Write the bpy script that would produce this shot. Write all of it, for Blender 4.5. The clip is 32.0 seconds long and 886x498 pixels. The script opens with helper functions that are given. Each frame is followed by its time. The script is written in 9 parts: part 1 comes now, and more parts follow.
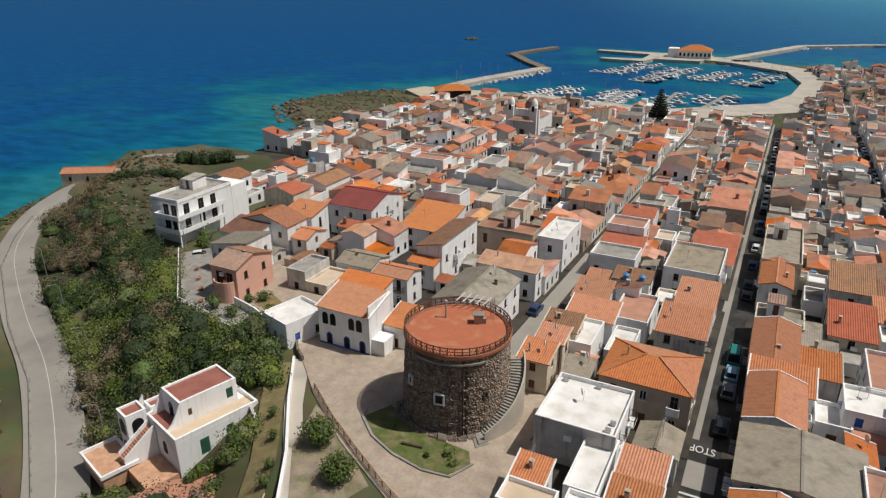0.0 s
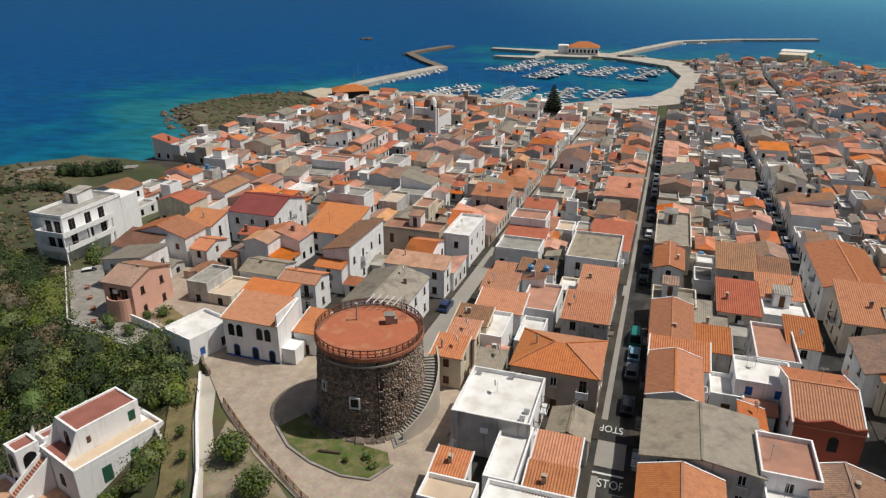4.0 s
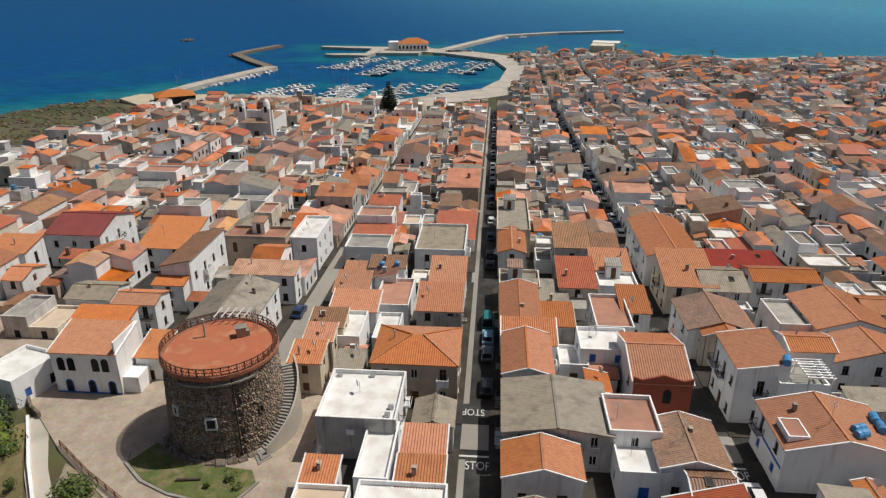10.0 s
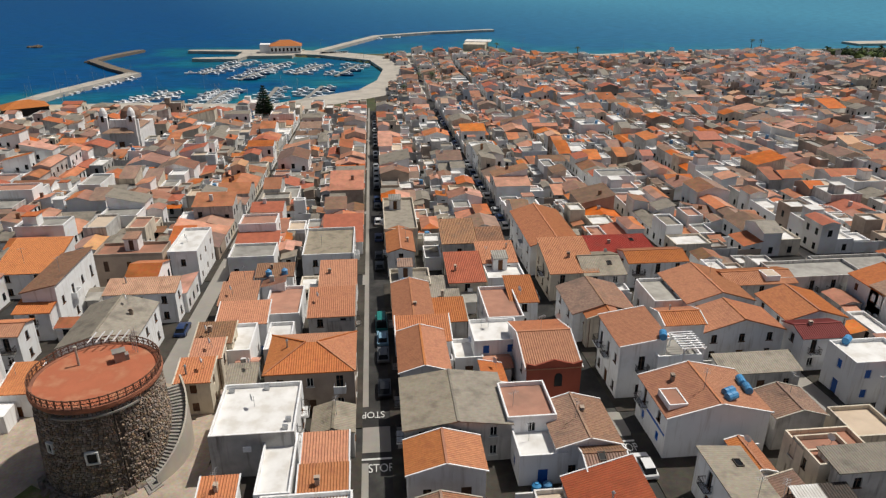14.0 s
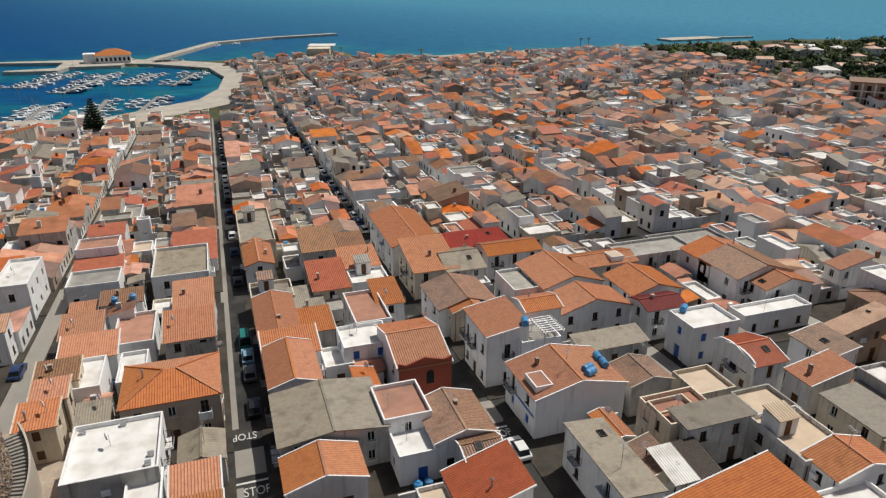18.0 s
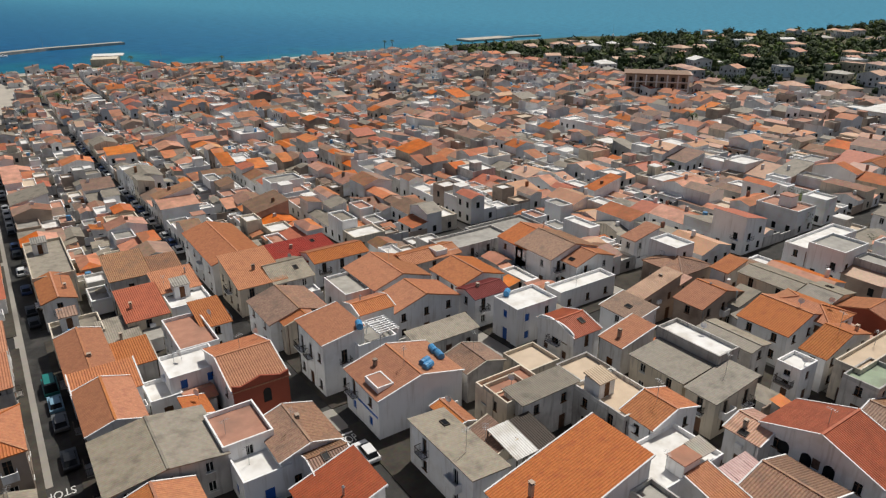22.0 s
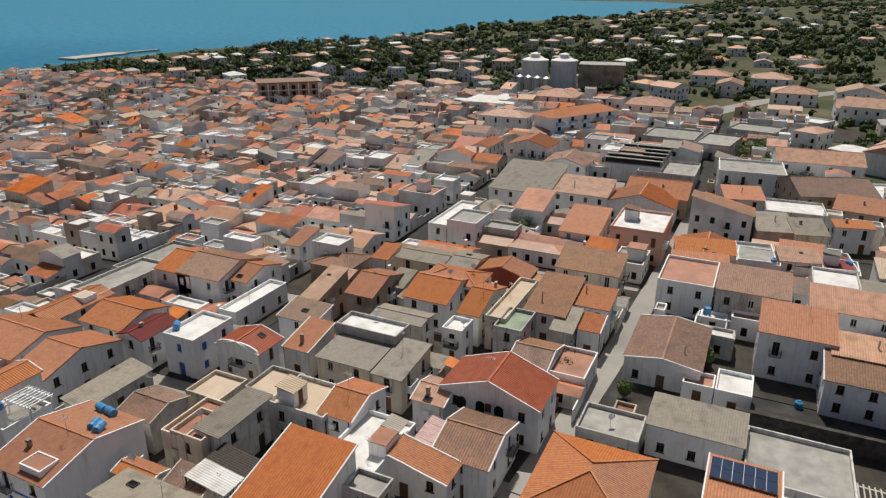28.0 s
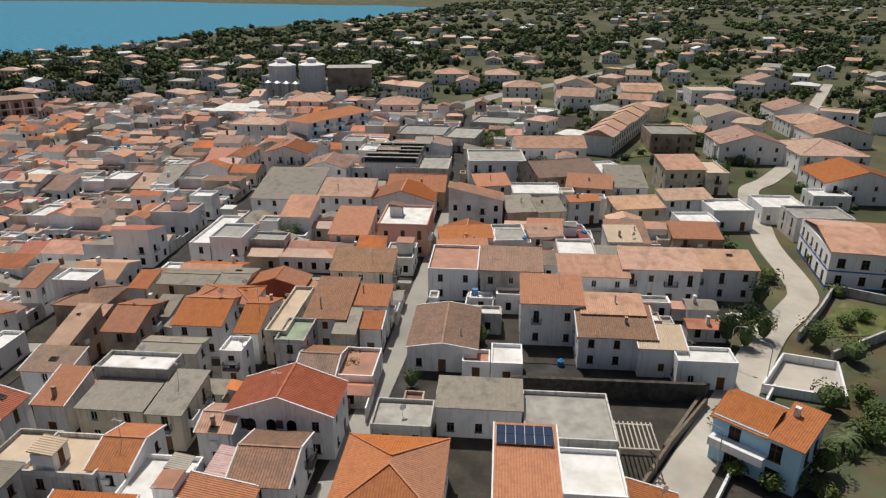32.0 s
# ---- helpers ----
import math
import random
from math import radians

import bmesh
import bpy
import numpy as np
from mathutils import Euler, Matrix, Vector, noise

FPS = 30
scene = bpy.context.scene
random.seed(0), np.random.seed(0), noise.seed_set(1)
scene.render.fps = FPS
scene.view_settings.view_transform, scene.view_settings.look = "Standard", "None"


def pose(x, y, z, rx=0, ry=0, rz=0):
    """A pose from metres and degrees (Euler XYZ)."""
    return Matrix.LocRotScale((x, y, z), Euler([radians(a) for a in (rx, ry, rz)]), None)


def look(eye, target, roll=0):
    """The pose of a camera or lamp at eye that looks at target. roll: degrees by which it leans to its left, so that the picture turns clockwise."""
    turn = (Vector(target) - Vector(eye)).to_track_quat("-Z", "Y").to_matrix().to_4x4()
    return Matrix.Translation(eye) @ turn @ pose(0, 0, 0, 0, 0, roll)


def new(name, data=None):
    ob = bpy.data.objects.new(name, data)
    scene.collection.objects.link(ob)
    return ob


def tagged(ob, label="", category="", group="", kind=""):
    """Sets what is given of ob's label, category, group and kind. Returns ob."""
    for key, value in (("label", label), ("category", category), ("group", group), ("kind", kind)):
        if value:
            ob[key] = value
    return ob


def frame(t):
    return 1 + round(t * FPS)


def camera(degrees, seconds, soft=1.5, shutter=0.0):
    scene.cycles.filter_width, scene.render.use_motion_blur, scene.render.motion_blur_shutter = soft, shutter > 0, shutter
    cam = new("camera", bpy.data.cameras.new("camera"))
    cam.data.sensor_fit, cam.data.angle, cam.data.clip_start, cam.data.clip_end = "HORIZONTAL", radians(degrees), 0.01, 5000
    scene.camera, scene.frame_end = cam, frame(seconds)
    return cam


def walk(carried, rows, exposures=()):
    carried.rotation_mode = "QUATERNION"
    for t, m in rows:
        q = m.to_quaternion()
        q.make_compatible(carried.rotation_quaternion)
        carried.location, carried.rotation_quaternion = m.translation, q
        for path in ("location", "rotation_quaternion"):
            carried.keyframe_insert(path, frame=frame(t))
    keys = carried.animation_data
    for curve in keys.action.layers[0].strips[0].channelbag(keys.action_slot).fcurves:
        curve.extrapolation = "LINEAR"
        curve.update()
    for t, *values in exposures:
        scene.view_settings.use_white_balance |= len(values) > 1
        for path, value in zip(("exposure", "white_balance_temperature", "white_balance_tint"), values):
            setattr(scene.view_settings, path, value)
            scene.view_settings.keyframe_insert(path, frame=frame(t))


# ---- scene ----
# Rows: seconds, yaw, pitch, roll in degrees; the eye hovers in one place.
EYE = (0.0, 0.0, 65.0)
ROWS = [
    (0, 26.800, -22.518, -0.004),
    (1, 24.764, -22.469, 0.006),
    (2, 22.664, -22.429, 0.014),
    (3, 20.452, -22.472, 0.005),
    (3.5, 19.354, -22.520, -0.002),
    (5.5, 14.986, -22.553, -0.000),
    (6, 13.867, -22.580, 0.003),
    (7, 11.563, -22.613, -0.006),
    (8, 9.167, -22.654, 0.000),
    (9, 6.812, -22.715, -0.003),
    (10, 4.431, -22.733, -0.009),
    (11, 1.973, -22.741, -0.008),
    (12, -0.484, -22.732, -0.014),
    (13, -3.101, -22.728, -0.010),
    (13.5, -4.447, -22.712, 0.001),
    (15.5, -10.130, -22.631, 0.008),
    (16, -11.666, -22.587, -0.003),
    (17, -15.049, -22.482, 0.003),
    (18, -18.519, -22.434, 0.005),
    (19, -22.170, -22.399, 0.002),
    (20, -25.924, -22.350, 0.007),
    (21, -29.888, -22.276, 0.013),
    (22, -34.410, -22.174, -0.003),
    (23, -39.012, -22.035, -0.013),
    (24, -43.530, -21.883, -0.004),
    (24.5, -45.791, -21.822, 0.007),
    (26.5, -55.085, -21.586, 0.008),
    (27, -58.130, -21.511, 0.006),
    (28, -64.419, -21.364, -0.007),
    (29, -70.305, -21.276, -0.001),
    (30, -75.979, -21.167, 0.005),
    (31, -80.900, -21.076, -0.008),
    (32, -85.059, -21.038, -0.001),
]
cam = camera(66.76, 32.0, soft=1.3)
walk(cam, [(t, pose(*EYE, 90 + pitch, 0, yaw) @ pose(0, 0, 0, 0, 0, roll)) for t, yaw, pitch, roll in ROWS])

# ---- light ----
SUN_DIR = Vector((0.50, 0.20, 1.0)).normalized()
world = bpy.data.worlds.new("world")
scene.world = world
world.use_nodes = True
wn = world.node_tree.nodes
sky = wn.new("ShaderNodeTexSky")
sky.sky_type, sky.sun_disc = "NISHITA", False
sky.sun_elevation, sky.sun_rotation = math.asin(SUN_DIR.z), math.atan2(SUN_DIR.x, SUN_DIR.y)
sky.air_density, sky.dust_density, sky.ozone_density = 1.0, 3.6, 1.0
world.node_tree.links.new(sky.outputs[0], wn["Background"].inputs[0])
wn["Background"].inputs[1].default_value = 0.064
sun = new("sun", bpy.data.lights.new("sun", "SUN"))
sun.data.energy, sun.data.angle, sun.data.color = 5.0, radians(0.53), (1.0, 0.955, 0.87)
sun.matrix_world = look(SUN_DIR * 300, (0, 0, 0))
scene.view_settings.exposure = -0.50

# ---- materials ----
def surface(name, c1, c2, scale=1.0, rough=0.8, bump=0.0, bscale=8.0, rnd=0.0, hue=0.0, fine=0.0, fscale=14.0, stain=None, stain_scale=0.25, metal=0.0, spec=0.3, island=False, streak=None):
    """Paint, plaster, stone or tile: two colours mixed by noise, grain, stains and a shift of tone from thing to thing."""
    m = bpy.data.materials.new(name)
    m.use_nodes = True
    t, n, k = m.node_tree, m.node_tree.nodes, m.node_tree.links
    b = n["Principled BSDF"]
    b.inputs["Roughness"].default_value, b.inputs["Metallic"].default_value = rough, metal
    b.inputs["Specular IOR Level"].default_value = spec
    geo = n.new("ShaderNodeNewGeometry")
    def tex(s, detail=3.0):
        x = n.new("ShaderNodeTexNoise")
        x.inputs["Scale"].default_value, x.inputs["Detail"].default_value = s, detail
        k.new(geo.outputs["Position"], x.inputs["Vector"])
        return x
    def ramp(src, lo, hi):
        r = n.new("ShaderNodeMapRange")
        r.inputs["From Min"].default_value, r.inputs["From Max"].default_value = lo, hi
        k.new(src, r.inputs["Value"])
        return r.outputs[0]
    def mix(fac, a, bcol, mode="MIX"):
        x = n.new("ShaderNodeMix")
        x.data_type, x.blend_type = "RGBA", mode
        if isinstance(fac, float):
            x.inputs["Factor"].default_value = fac
        else:
            k.new(fac, x.inputs["Factor"])
        for sock, v in (("A", a), ("B", bcol)):
            s = [i for i in x.inputs if i.name == sock and i.type == "RGBA"][0]
            if isinstance(v, tuple):
                s.default_value = (*v, 1)
            else:
                k.new(v, s)
        return [o for o in x.outputs if o.type == "RGBA"][0]
    col = mix(ramp(tex(scale).outputs["Fac"], 0.35, 0.65), c1, c2)
    if stain:
        col = mix(ramp(tex(stain_scale, 5.0).outputs["Fac"], 0.5, 0.72), col, stain)
    if streak:
        run, long = tex(1.0, 5.0), n.new("ShaderNodeMapping")
        long.inputs["Scale"].default_value = (2.2, 2.2, 0.22)
        k.new(geo.outputs["Position"], long.inputs["Vector"])
        k.new(long.outputs[0], run.inputs["Vector"])
        col = mix(ramp(run.outputs["Fac"], 0.54, 0.78), col, streak)
    if fine:
        col = mix(fine, col, tex(fscale, 4.0).outputs["Color"], "OVERLAY")
    if rnd or hue:
        info = n.new("ShaderNodeObjectInfo")
        hsv = n.new("ShaderNodeHueSaturation")
        def span(lo, hi, sock, mul):
            w = n.new("ShaderNodeMath")
            w.operation = "MULTIPLY"
            w.inputs[1].default_value = mul
            k.new(geo.outputs["Random Per Island"] if island else info.outputs["Random"], w.inputs[0])
            f = n.new("ShaderNodeMath")
            f.operation = "FRACT"
            k.new(w.outputs[0], f.inputs[0])
            r = n.new("ShaderNodeMapRange")
            r.inputs["To Min"].default_value, r.inputs["To Max"].default_value = lo, hi
            k.new(f.outputs[0], r.inputs["Value"])
            k.new(r.outputs[0], hsv.inputs[sock])
        span(1 - rnd, 1 + rnd, "Value", 1.0)
        span(1 - rnd, 1 + rnd * 0.6, "Saturation", 7.31)
        if hue:
            span(0.5 - hue, 0.5 + hue, "Hue", 13.7)
        k.new(col, hsv.inputs["Color"])
        col = hsv.outputs[0]
    k.new(col, b.inputs["Base Color"])
    if bump:
        bp = n.new("ShaderNodeBump")
        bp.inputs["Strength"].default_value, bp.inputs["Distance"].default_value = bump, 0.05
        k.new(tex(bscale, 5.0).outputs["Fac"], bp.inputs["Height"])
        k.new(bp.outputs[0], b.inputs["Normal"])
    return m


M = {
    "white": surface("lime_white_plaster", (0.86, 0.86, 0.86), (0.80, 0.80, 0.80), 0.35, 0.85, 0.15, 3, rnd=0.05, fine=0.14, fscale=7, stain=(0.75, 0.735, 0.71), stain_scale=0.6, streak=(0.58, 0.555, 0.52)),
    "bright": surface("fresh_white_paint", (0.88, 0.88, 0.88), (0.83, 0.83, 0.83), 0.4, 0.8, 0.1, 3, rnd=0.02, fine=0.06, streak=(0.66, 0.64, 0.61)),
    "grey": surface("bare_grey_render", (0.60, 0.585, 0.56), (0.48, 0.465, 0.44), 0.5, 0.9, 0.3, 4, rnd=0.2, fine=0.2, stain=(0.36, 0.335, 0.31), stain_scale=0.4, streak=(0.22, 0.20, 0.18)),
    "cream": surface("cream_plaster", (0.74, 0.66, 0.53), (0.65, 0.57, 0.45), 0.4, 0.85, 0.15, 3, rnd=0.12, fine=0.12, stain=(0.46, 0.385, 0.30), streak=(0.30, 0.25, 0.20)),
    "pink": surface("pink_plaster", (0.72, 0.42, 0.33), (0.66, 0.37, 0.28), 0.3, 0.85, 0.1, 3, rnd=0.05, fine=0.08),
    "brown": surface("tan_brown_plaster", (0.50, 0.39, 0.30), (0.41, 0.315, 0.245), 0.4, 0.88, 0.2, 3, rnd=0.15, fine=0.15, stain=(0.24, 0.18, 0.14)),
    "red": surface("brick_red_plaster", (0.34, 0.085, 0.05), (0.28, 0.07, 0.042), 0.4, 0.85, 0.15, 3, fine=0.12),
    "blueish": surface("pale_blue_plaster", (0.36, 0.60, 0.75), (0.31, 0.54, 0.69), 0.4, 0.8, 0.1, 3, rnd=0.05, fine=0.08),
    "green": surface("pale_green_plaster", (0.55, 0.70, 0.55), (0.48, 0.62, 0.48), 0.4, 0.8, 0.1, 3, fine=0.08),
    "tile": surface("terracotta_tiles", (0.52, 0.206, 0.084), (0.44, 0.168, 0.068), 2.6, 0.7, 0.3, 9, rnd=0.16, hue=0.003, fine=0.22, fscale=9, stain=(0.40, 0.145, 0.066), stain_scale=1.1, spec=0.3),
    "oldtile": surface("weathered_brown_tiles", (0.36, 0.195, 0.112), (0.24, 0.125, 0.074), 3.0, 0.65, 0.4, 9, rnd=0.22, hue=0.006, fine=0.3, fscale=6, stain=(0.20, 0.12, 0.08), stain_scale=0.5, spec=0.5),
    "paletile": surface("pale_peach_tiles", (0.58, 0.345, 0.235), (0.49, 0.285, 0.19), 0.9, 0.6, 0.4, 9, rnd=0.12, hue=0.01, fine=0.3, fscale=6, stain=(0.36, 0.20, 0.13), stain_scale=0.5, spec=0.5),
    "redtile": surface("deep_red_tiles", (0.46, 0.12, 0.052), (0.37, 0.095, 0.042), 0.9, 0.6, 0.4, 9, rnd=0.06, fine=0.3, fscale=6, spec=0.45),
    "maroon": surface("maroon_roof_sheet", (0.23, 0.05, 0.045), (0.19, 0.04, 0.036), 0.5, 0.7, 0.2, 5, fine=0.12),
    "redsheet": surface("bright_red_roof_sheet", (0.36, 0.045, 0.03), (0.29, 0.035, 0.024), 0.5, 0.75, 0.2, 5, fine=0.15, stain=(0.24, 0.05, 0.035), stain_scale=0.3),
    "flatgreen": surface("pale_green_terrace_coating", (0.33, 0.40, 0.29), (0.27, 0.33, 0.24), 0.5, 0.85, 0.1, 5, fine=0.2, stain=(0.22, 0.23, 0.18), stain_scale=0.4),
    "eternit": surface("grey_fibre_cement", (0.29, 0.25, 0.19), (0.245, 0.21, 0.16), 2.0, 0.6, 0.3, 8, rnd=0.22, fine=0.25, fscale=4, stain=(0.16, 0.137, 0.105), stain_scale=0.6, spec=0.35),
    "flatwhite": surface("white_roof_coating", (0.78, 0.77, 0.75), (0.66, 0.64, 0.61), 0.5, 0.75, 0.1, 4, rnd=0.05, fine=0.12, stain=(0.60, 0.57, 0.52), stain_scale=0.5),
    "flatgrey": surface("grey_roof_screed", (0.37, 0.35, 0.31), (0.27, 0.255, 0.225), 0.6, 0.6, 0.2, 5, rnd=0.18, fine=0.2, stain=(0.20, 0.185, 0.165), stain_scale=0.4, spec=0.5),
    "flatred": surface("terracotta_floor_tiles", (0.46, 0.22, 0.14), (0.39, 0.18, 0.115), 0.7, 0.8, 0.1, 6, rnd=0.12, fine=0.2, stain=(0.30, 0.16, 0.11)),
    "flatbeige": surface("beige_roof_floor", (0.60, 0.48, 0.36), (0.53, 0.42, 0.31), 0.6, 0.85, 0.1, 5, rnd=0.08, fine=0.15),
    "glass": surface("dark_window_glass", (0.010, 0.011, 0.013), (0.018, 0.02, 0.022), 0.8, 0.2, spec=0.12),
    "frame": surface("white_window_frame", (0.72, 0.72, 0.70), (0.62, 0.62, 0.60), 1.0, 0.6),
    "wood": surface("brown_wood", (0.16, 0.075, 0.035), (0.11, 0.05, 0.025), 3.0, 0.65, rnd=0.25, fine=0.2),
    "blue": surface("blue_paint", (0.02, 0.13, 0.50), (0.018, 0.11, 0.42), 2.0, 0.5, rnd=0.08),
    "teal": surface("turquoise_paint", (0.06, 0.42, 0.45), (0.05, 0.36, 0.40), 2.0, 0.5, rnd=0.08),
    "greenpaint": surface("dark_green_paint", (0.03, 0.13, 0.08), (0.025, 0.10, 0.06), 2.0, 0.5, rnd=0.1),
    "iron": surface("dark_iron", (0.05, 0.045, 0.04), (0.08, 0.06, 0.05), 4.0, 0.6, metal=0.4, fine=0.2),
    "asphalt": surface("worn_asphalt", (0.045, 0.044, 0.042), (0.031, 0.030, 0.029), 0.5, 0.6, 0.2, 20, fine=0.25, fscale=2.5, stain=(0.075, 0.072, 0.067), stain_scale=0.3, spec=0.12),
    "slab": surface("pale_pavement_slabs", (0.33, 0.31, 0.28), (0.24, 0.225, 0.20), 0.8, 0.6, 0.2, 8, fine=0.25, fscale=3, stain=(0.22, 0.20, 0.175), stain_scale=0.3, spec=0.5),
    "paving": surface("brown_stone_paving", (0.42, 0.345, 0.275), (0.35, 0.285, 0.225), 0.7, 0.9, 0.35, 10, fine=0.4, fscale=3, stain=(0.27, 0.22, 0.175), stain_scale=0.25),
    # yard ground, near black: the shade between houses is put into its colour
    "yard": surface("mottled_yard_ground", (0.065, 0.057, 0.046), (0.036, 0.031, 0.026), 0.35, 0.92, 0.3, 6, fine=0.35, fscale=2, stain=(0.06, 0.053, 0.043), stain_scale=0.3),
    "paleasphalt": surface("pale_worn_asphalt", (0.31, 0.288, 0.255), (0.265, 0.247, 0.22), 0.12, 0.6, 0.15, 12, fine=0.12, fscale=1.2, stain=(0.20, 0.185, 0.165), stain_scale=0.08, spec=0.5),
    "rust": surface("rust_brown_iron", (0.17, 0.08, 0.05), (0.11, 0.055, 0.038), 4.0, 0.7, fine=0.25),
    "concrete": surface("pale_concrete", (0.52, 0.47, 0.40), (0.44, 0.40, 0.34), 0.15, 0.6, 0.15, 4, fine=0.15, fscale=1.0, stain=(0.34, 0.31, 0.265), stain_scale=0.12, spec=0.5),
    "rock": surface("brown_shore_rock", (0.20, 0.155, 0.115), (0.12, 0.09, 0.07), 0.7, 0.95, 0.8, 3, rnd=0.2, fine=0.3, fscale=3),
    "lamp": surface("galvanised_steel", (0.45, 0.46, 0.47), (0.38, 0.39, 0.40), 3.0, 0.45, metal=0.6),
    "paintwhite": surface("white_road_paint", (0.68, 0.68, 0.66), (0.52, 0.52, 0.50), 4.0, 0.8, fine=0.2),
    "tank": surface("blue_plastic_tank", (0.07, 0.27, 0.52), (0.06, 0.24, 0.47), 2.0, 0.45, rnd=0.1),
    "solar": surface("solar_cells", (0.012, 0.03, 0.075), (0.018, 0.04, 0.09), 5.0, 0.2, spec=0.6),
}

# ---- mesh helpers ----
class Geo:
    """Collects corners and faces for one mesh."""
    def __init__(self):
        self.v, self.f, self.s = [], [], []
    def poly(self, pts, slot=0):
        i = len(self.v)
        self.v.extend(tuple(p) for p in pts)
        self.f.append(tuple(range(i, i + len(pts))))
        self.s.append(slot)
    def box(self, x0, x1, y0, y1, z0, z1, slot=0):
        i = len(self.v)
        self.v.extend([(x0, y0, z0), (x1, y0, z0), (x1, y1, z0), (x0, y1, z0), (x0, y0, z1), (x1, y0, z1), (x1, y1, z1), (x0, y1, z1)])
        for q in ((3, 2, 1, 0), (4, 5, 6, 7), (0, 1, 5, 4), (1, 2, 6, 5), (2, 3, 7, 6), (3, 0, 4, 7)):
            self.f.append(tuple(i + a for a in q))
            self.s.append(slot)
    def loft(self, rings, slot=0, cap0=True, cap1=True):
        """Closed rings of equal length, bridged one after another."""
        n, i = len(rings[0]), len(self.v)
        for r in rings:
            self.v.extend(tuple(p) for p in r)
        for a in range(len(rings) - 1):
            for b in range(n):
                c = (b + 1) % n
                self.f.append((i + a * n + b, i + a * n + c, i + (a + 1) * n + c, i + (a + 1) * n + b))
                self.s.append(slot)
        if cap0:
            self.f.append(tuple(i + b for b in reversed(range(n))))
            self.s.append(slot)
        if cap1:
            self.f.append(tuple(i + (len(rings) - 1) * n + b for b in range(n)))
            self.s.append(slot)
    def tube(self, x, y, z0, z1, r0, r1=None, n=8, slot=0):
        r1 = r0 if r1 is None else r1
        self.loft([[(x + r * math.cos(2 * math.pi * a / n), y + r * math.sin(2 * math.pi * a / n), z) for a in range(n)] for r, z in ((r0, z0), (r1, z1))], slot)
    def bar(self, a, b, w, slot=0):
        """A square bar from a to b."""
        a, b = Vector(a), Vector(b)
        d = (b - a).normalized()
        u = d.cross(Vector((0, 0, 1)))
        u = Vector((1, 0, 0)) if u.length < 0.01 else u.normalized()
        v = d.cross(u)
        u, v = u * w / 2, v * w / 2
        self.loft([[p - u - v, p + u - v, p + u + v, p - u + v] for p in (a, b)], slot)
    def mesh(self, name, *mats, smooth=False):
        me = bpy.data.meshes.new(name)
        me.from_pydata(self.v, [], self.f)
        for m in mats:
            me.materials.append(M[m] if isinstance(m, str) else m)
        if len(mats) > 1:
            me.polygons.foreach_set("material_index", self.s)
        if smooth:
            me.polygons.foreach_set("use_smooth", [True] * len(self.f))
        me.update()
        return me


def part(name, data, parent, label="", at=None):
    """One mesh object under a thing or a part."""
    ob = new(name, data)
    ob.parent = parent
    if at is not None:
        ob.matrix_local = at
    if label:
        ob["label"] = label
    return ob


def ground(x, y):
    """Height of the street level: the town falls gently to the harbour."""
    g = 2.0 + max(0.0, min(1.0, (335 - y) / 270.0)) * 11.5
    if x > 170:
        g = g + (max(g, 6.0) - g) * min(1.0, (x - 170) / 200.0) * (1 if y < 420 else 0.3)
    return g


# ---- houses ----
HOUSES = []
def facade(g, p, u, length, z0, z1, holes, depth=0.16):
    """A wall with rectangular openings and their reveals; p: first corner, u: unit way along it; outside is to the right of u."""
    n = Vector((u[1], -u[0], 0))
    us = sorted({0.0, length, *[a for h in holes for a in h[:2]]})
    zs = sorted({z0, z1, *[a for h in holes for a in h[2:4]]})
    def at(a, z, d=0.0):
        return (p[0] + u[0] * a - n[0] * d, p[1] + u[1] * a - n[1] * d, z)
    for i in range(len(us) - 1):
        for j in range(len(zs) - 1):
            a, b, c, e = us[i], us[i + 1], zs[j], zs[j + 1]
            if any(h[0] <= a and b <= h[1] and h[2] <= c and e <= h[3] for h in holes):
                continue
            g.poly((at(a, c), at(b, c), at(b, e), at(a, e)))
    for a, b, c, e in [h[:4] for h in holes]:
        g.poly((at(a, c), at(a, c, depth), at(b, c, depth), at(b, c)))
        g.poly((at(a, e), at(b, e), at(b, e, depth), at(a, e, depth)))
        g.poly((at(a, c), at(a, e), at(a, e, depth), at(a, c, depth)))
        g.poly((at(b, c), at(b, c, depth), at(b, e, depth), at(b, e)))


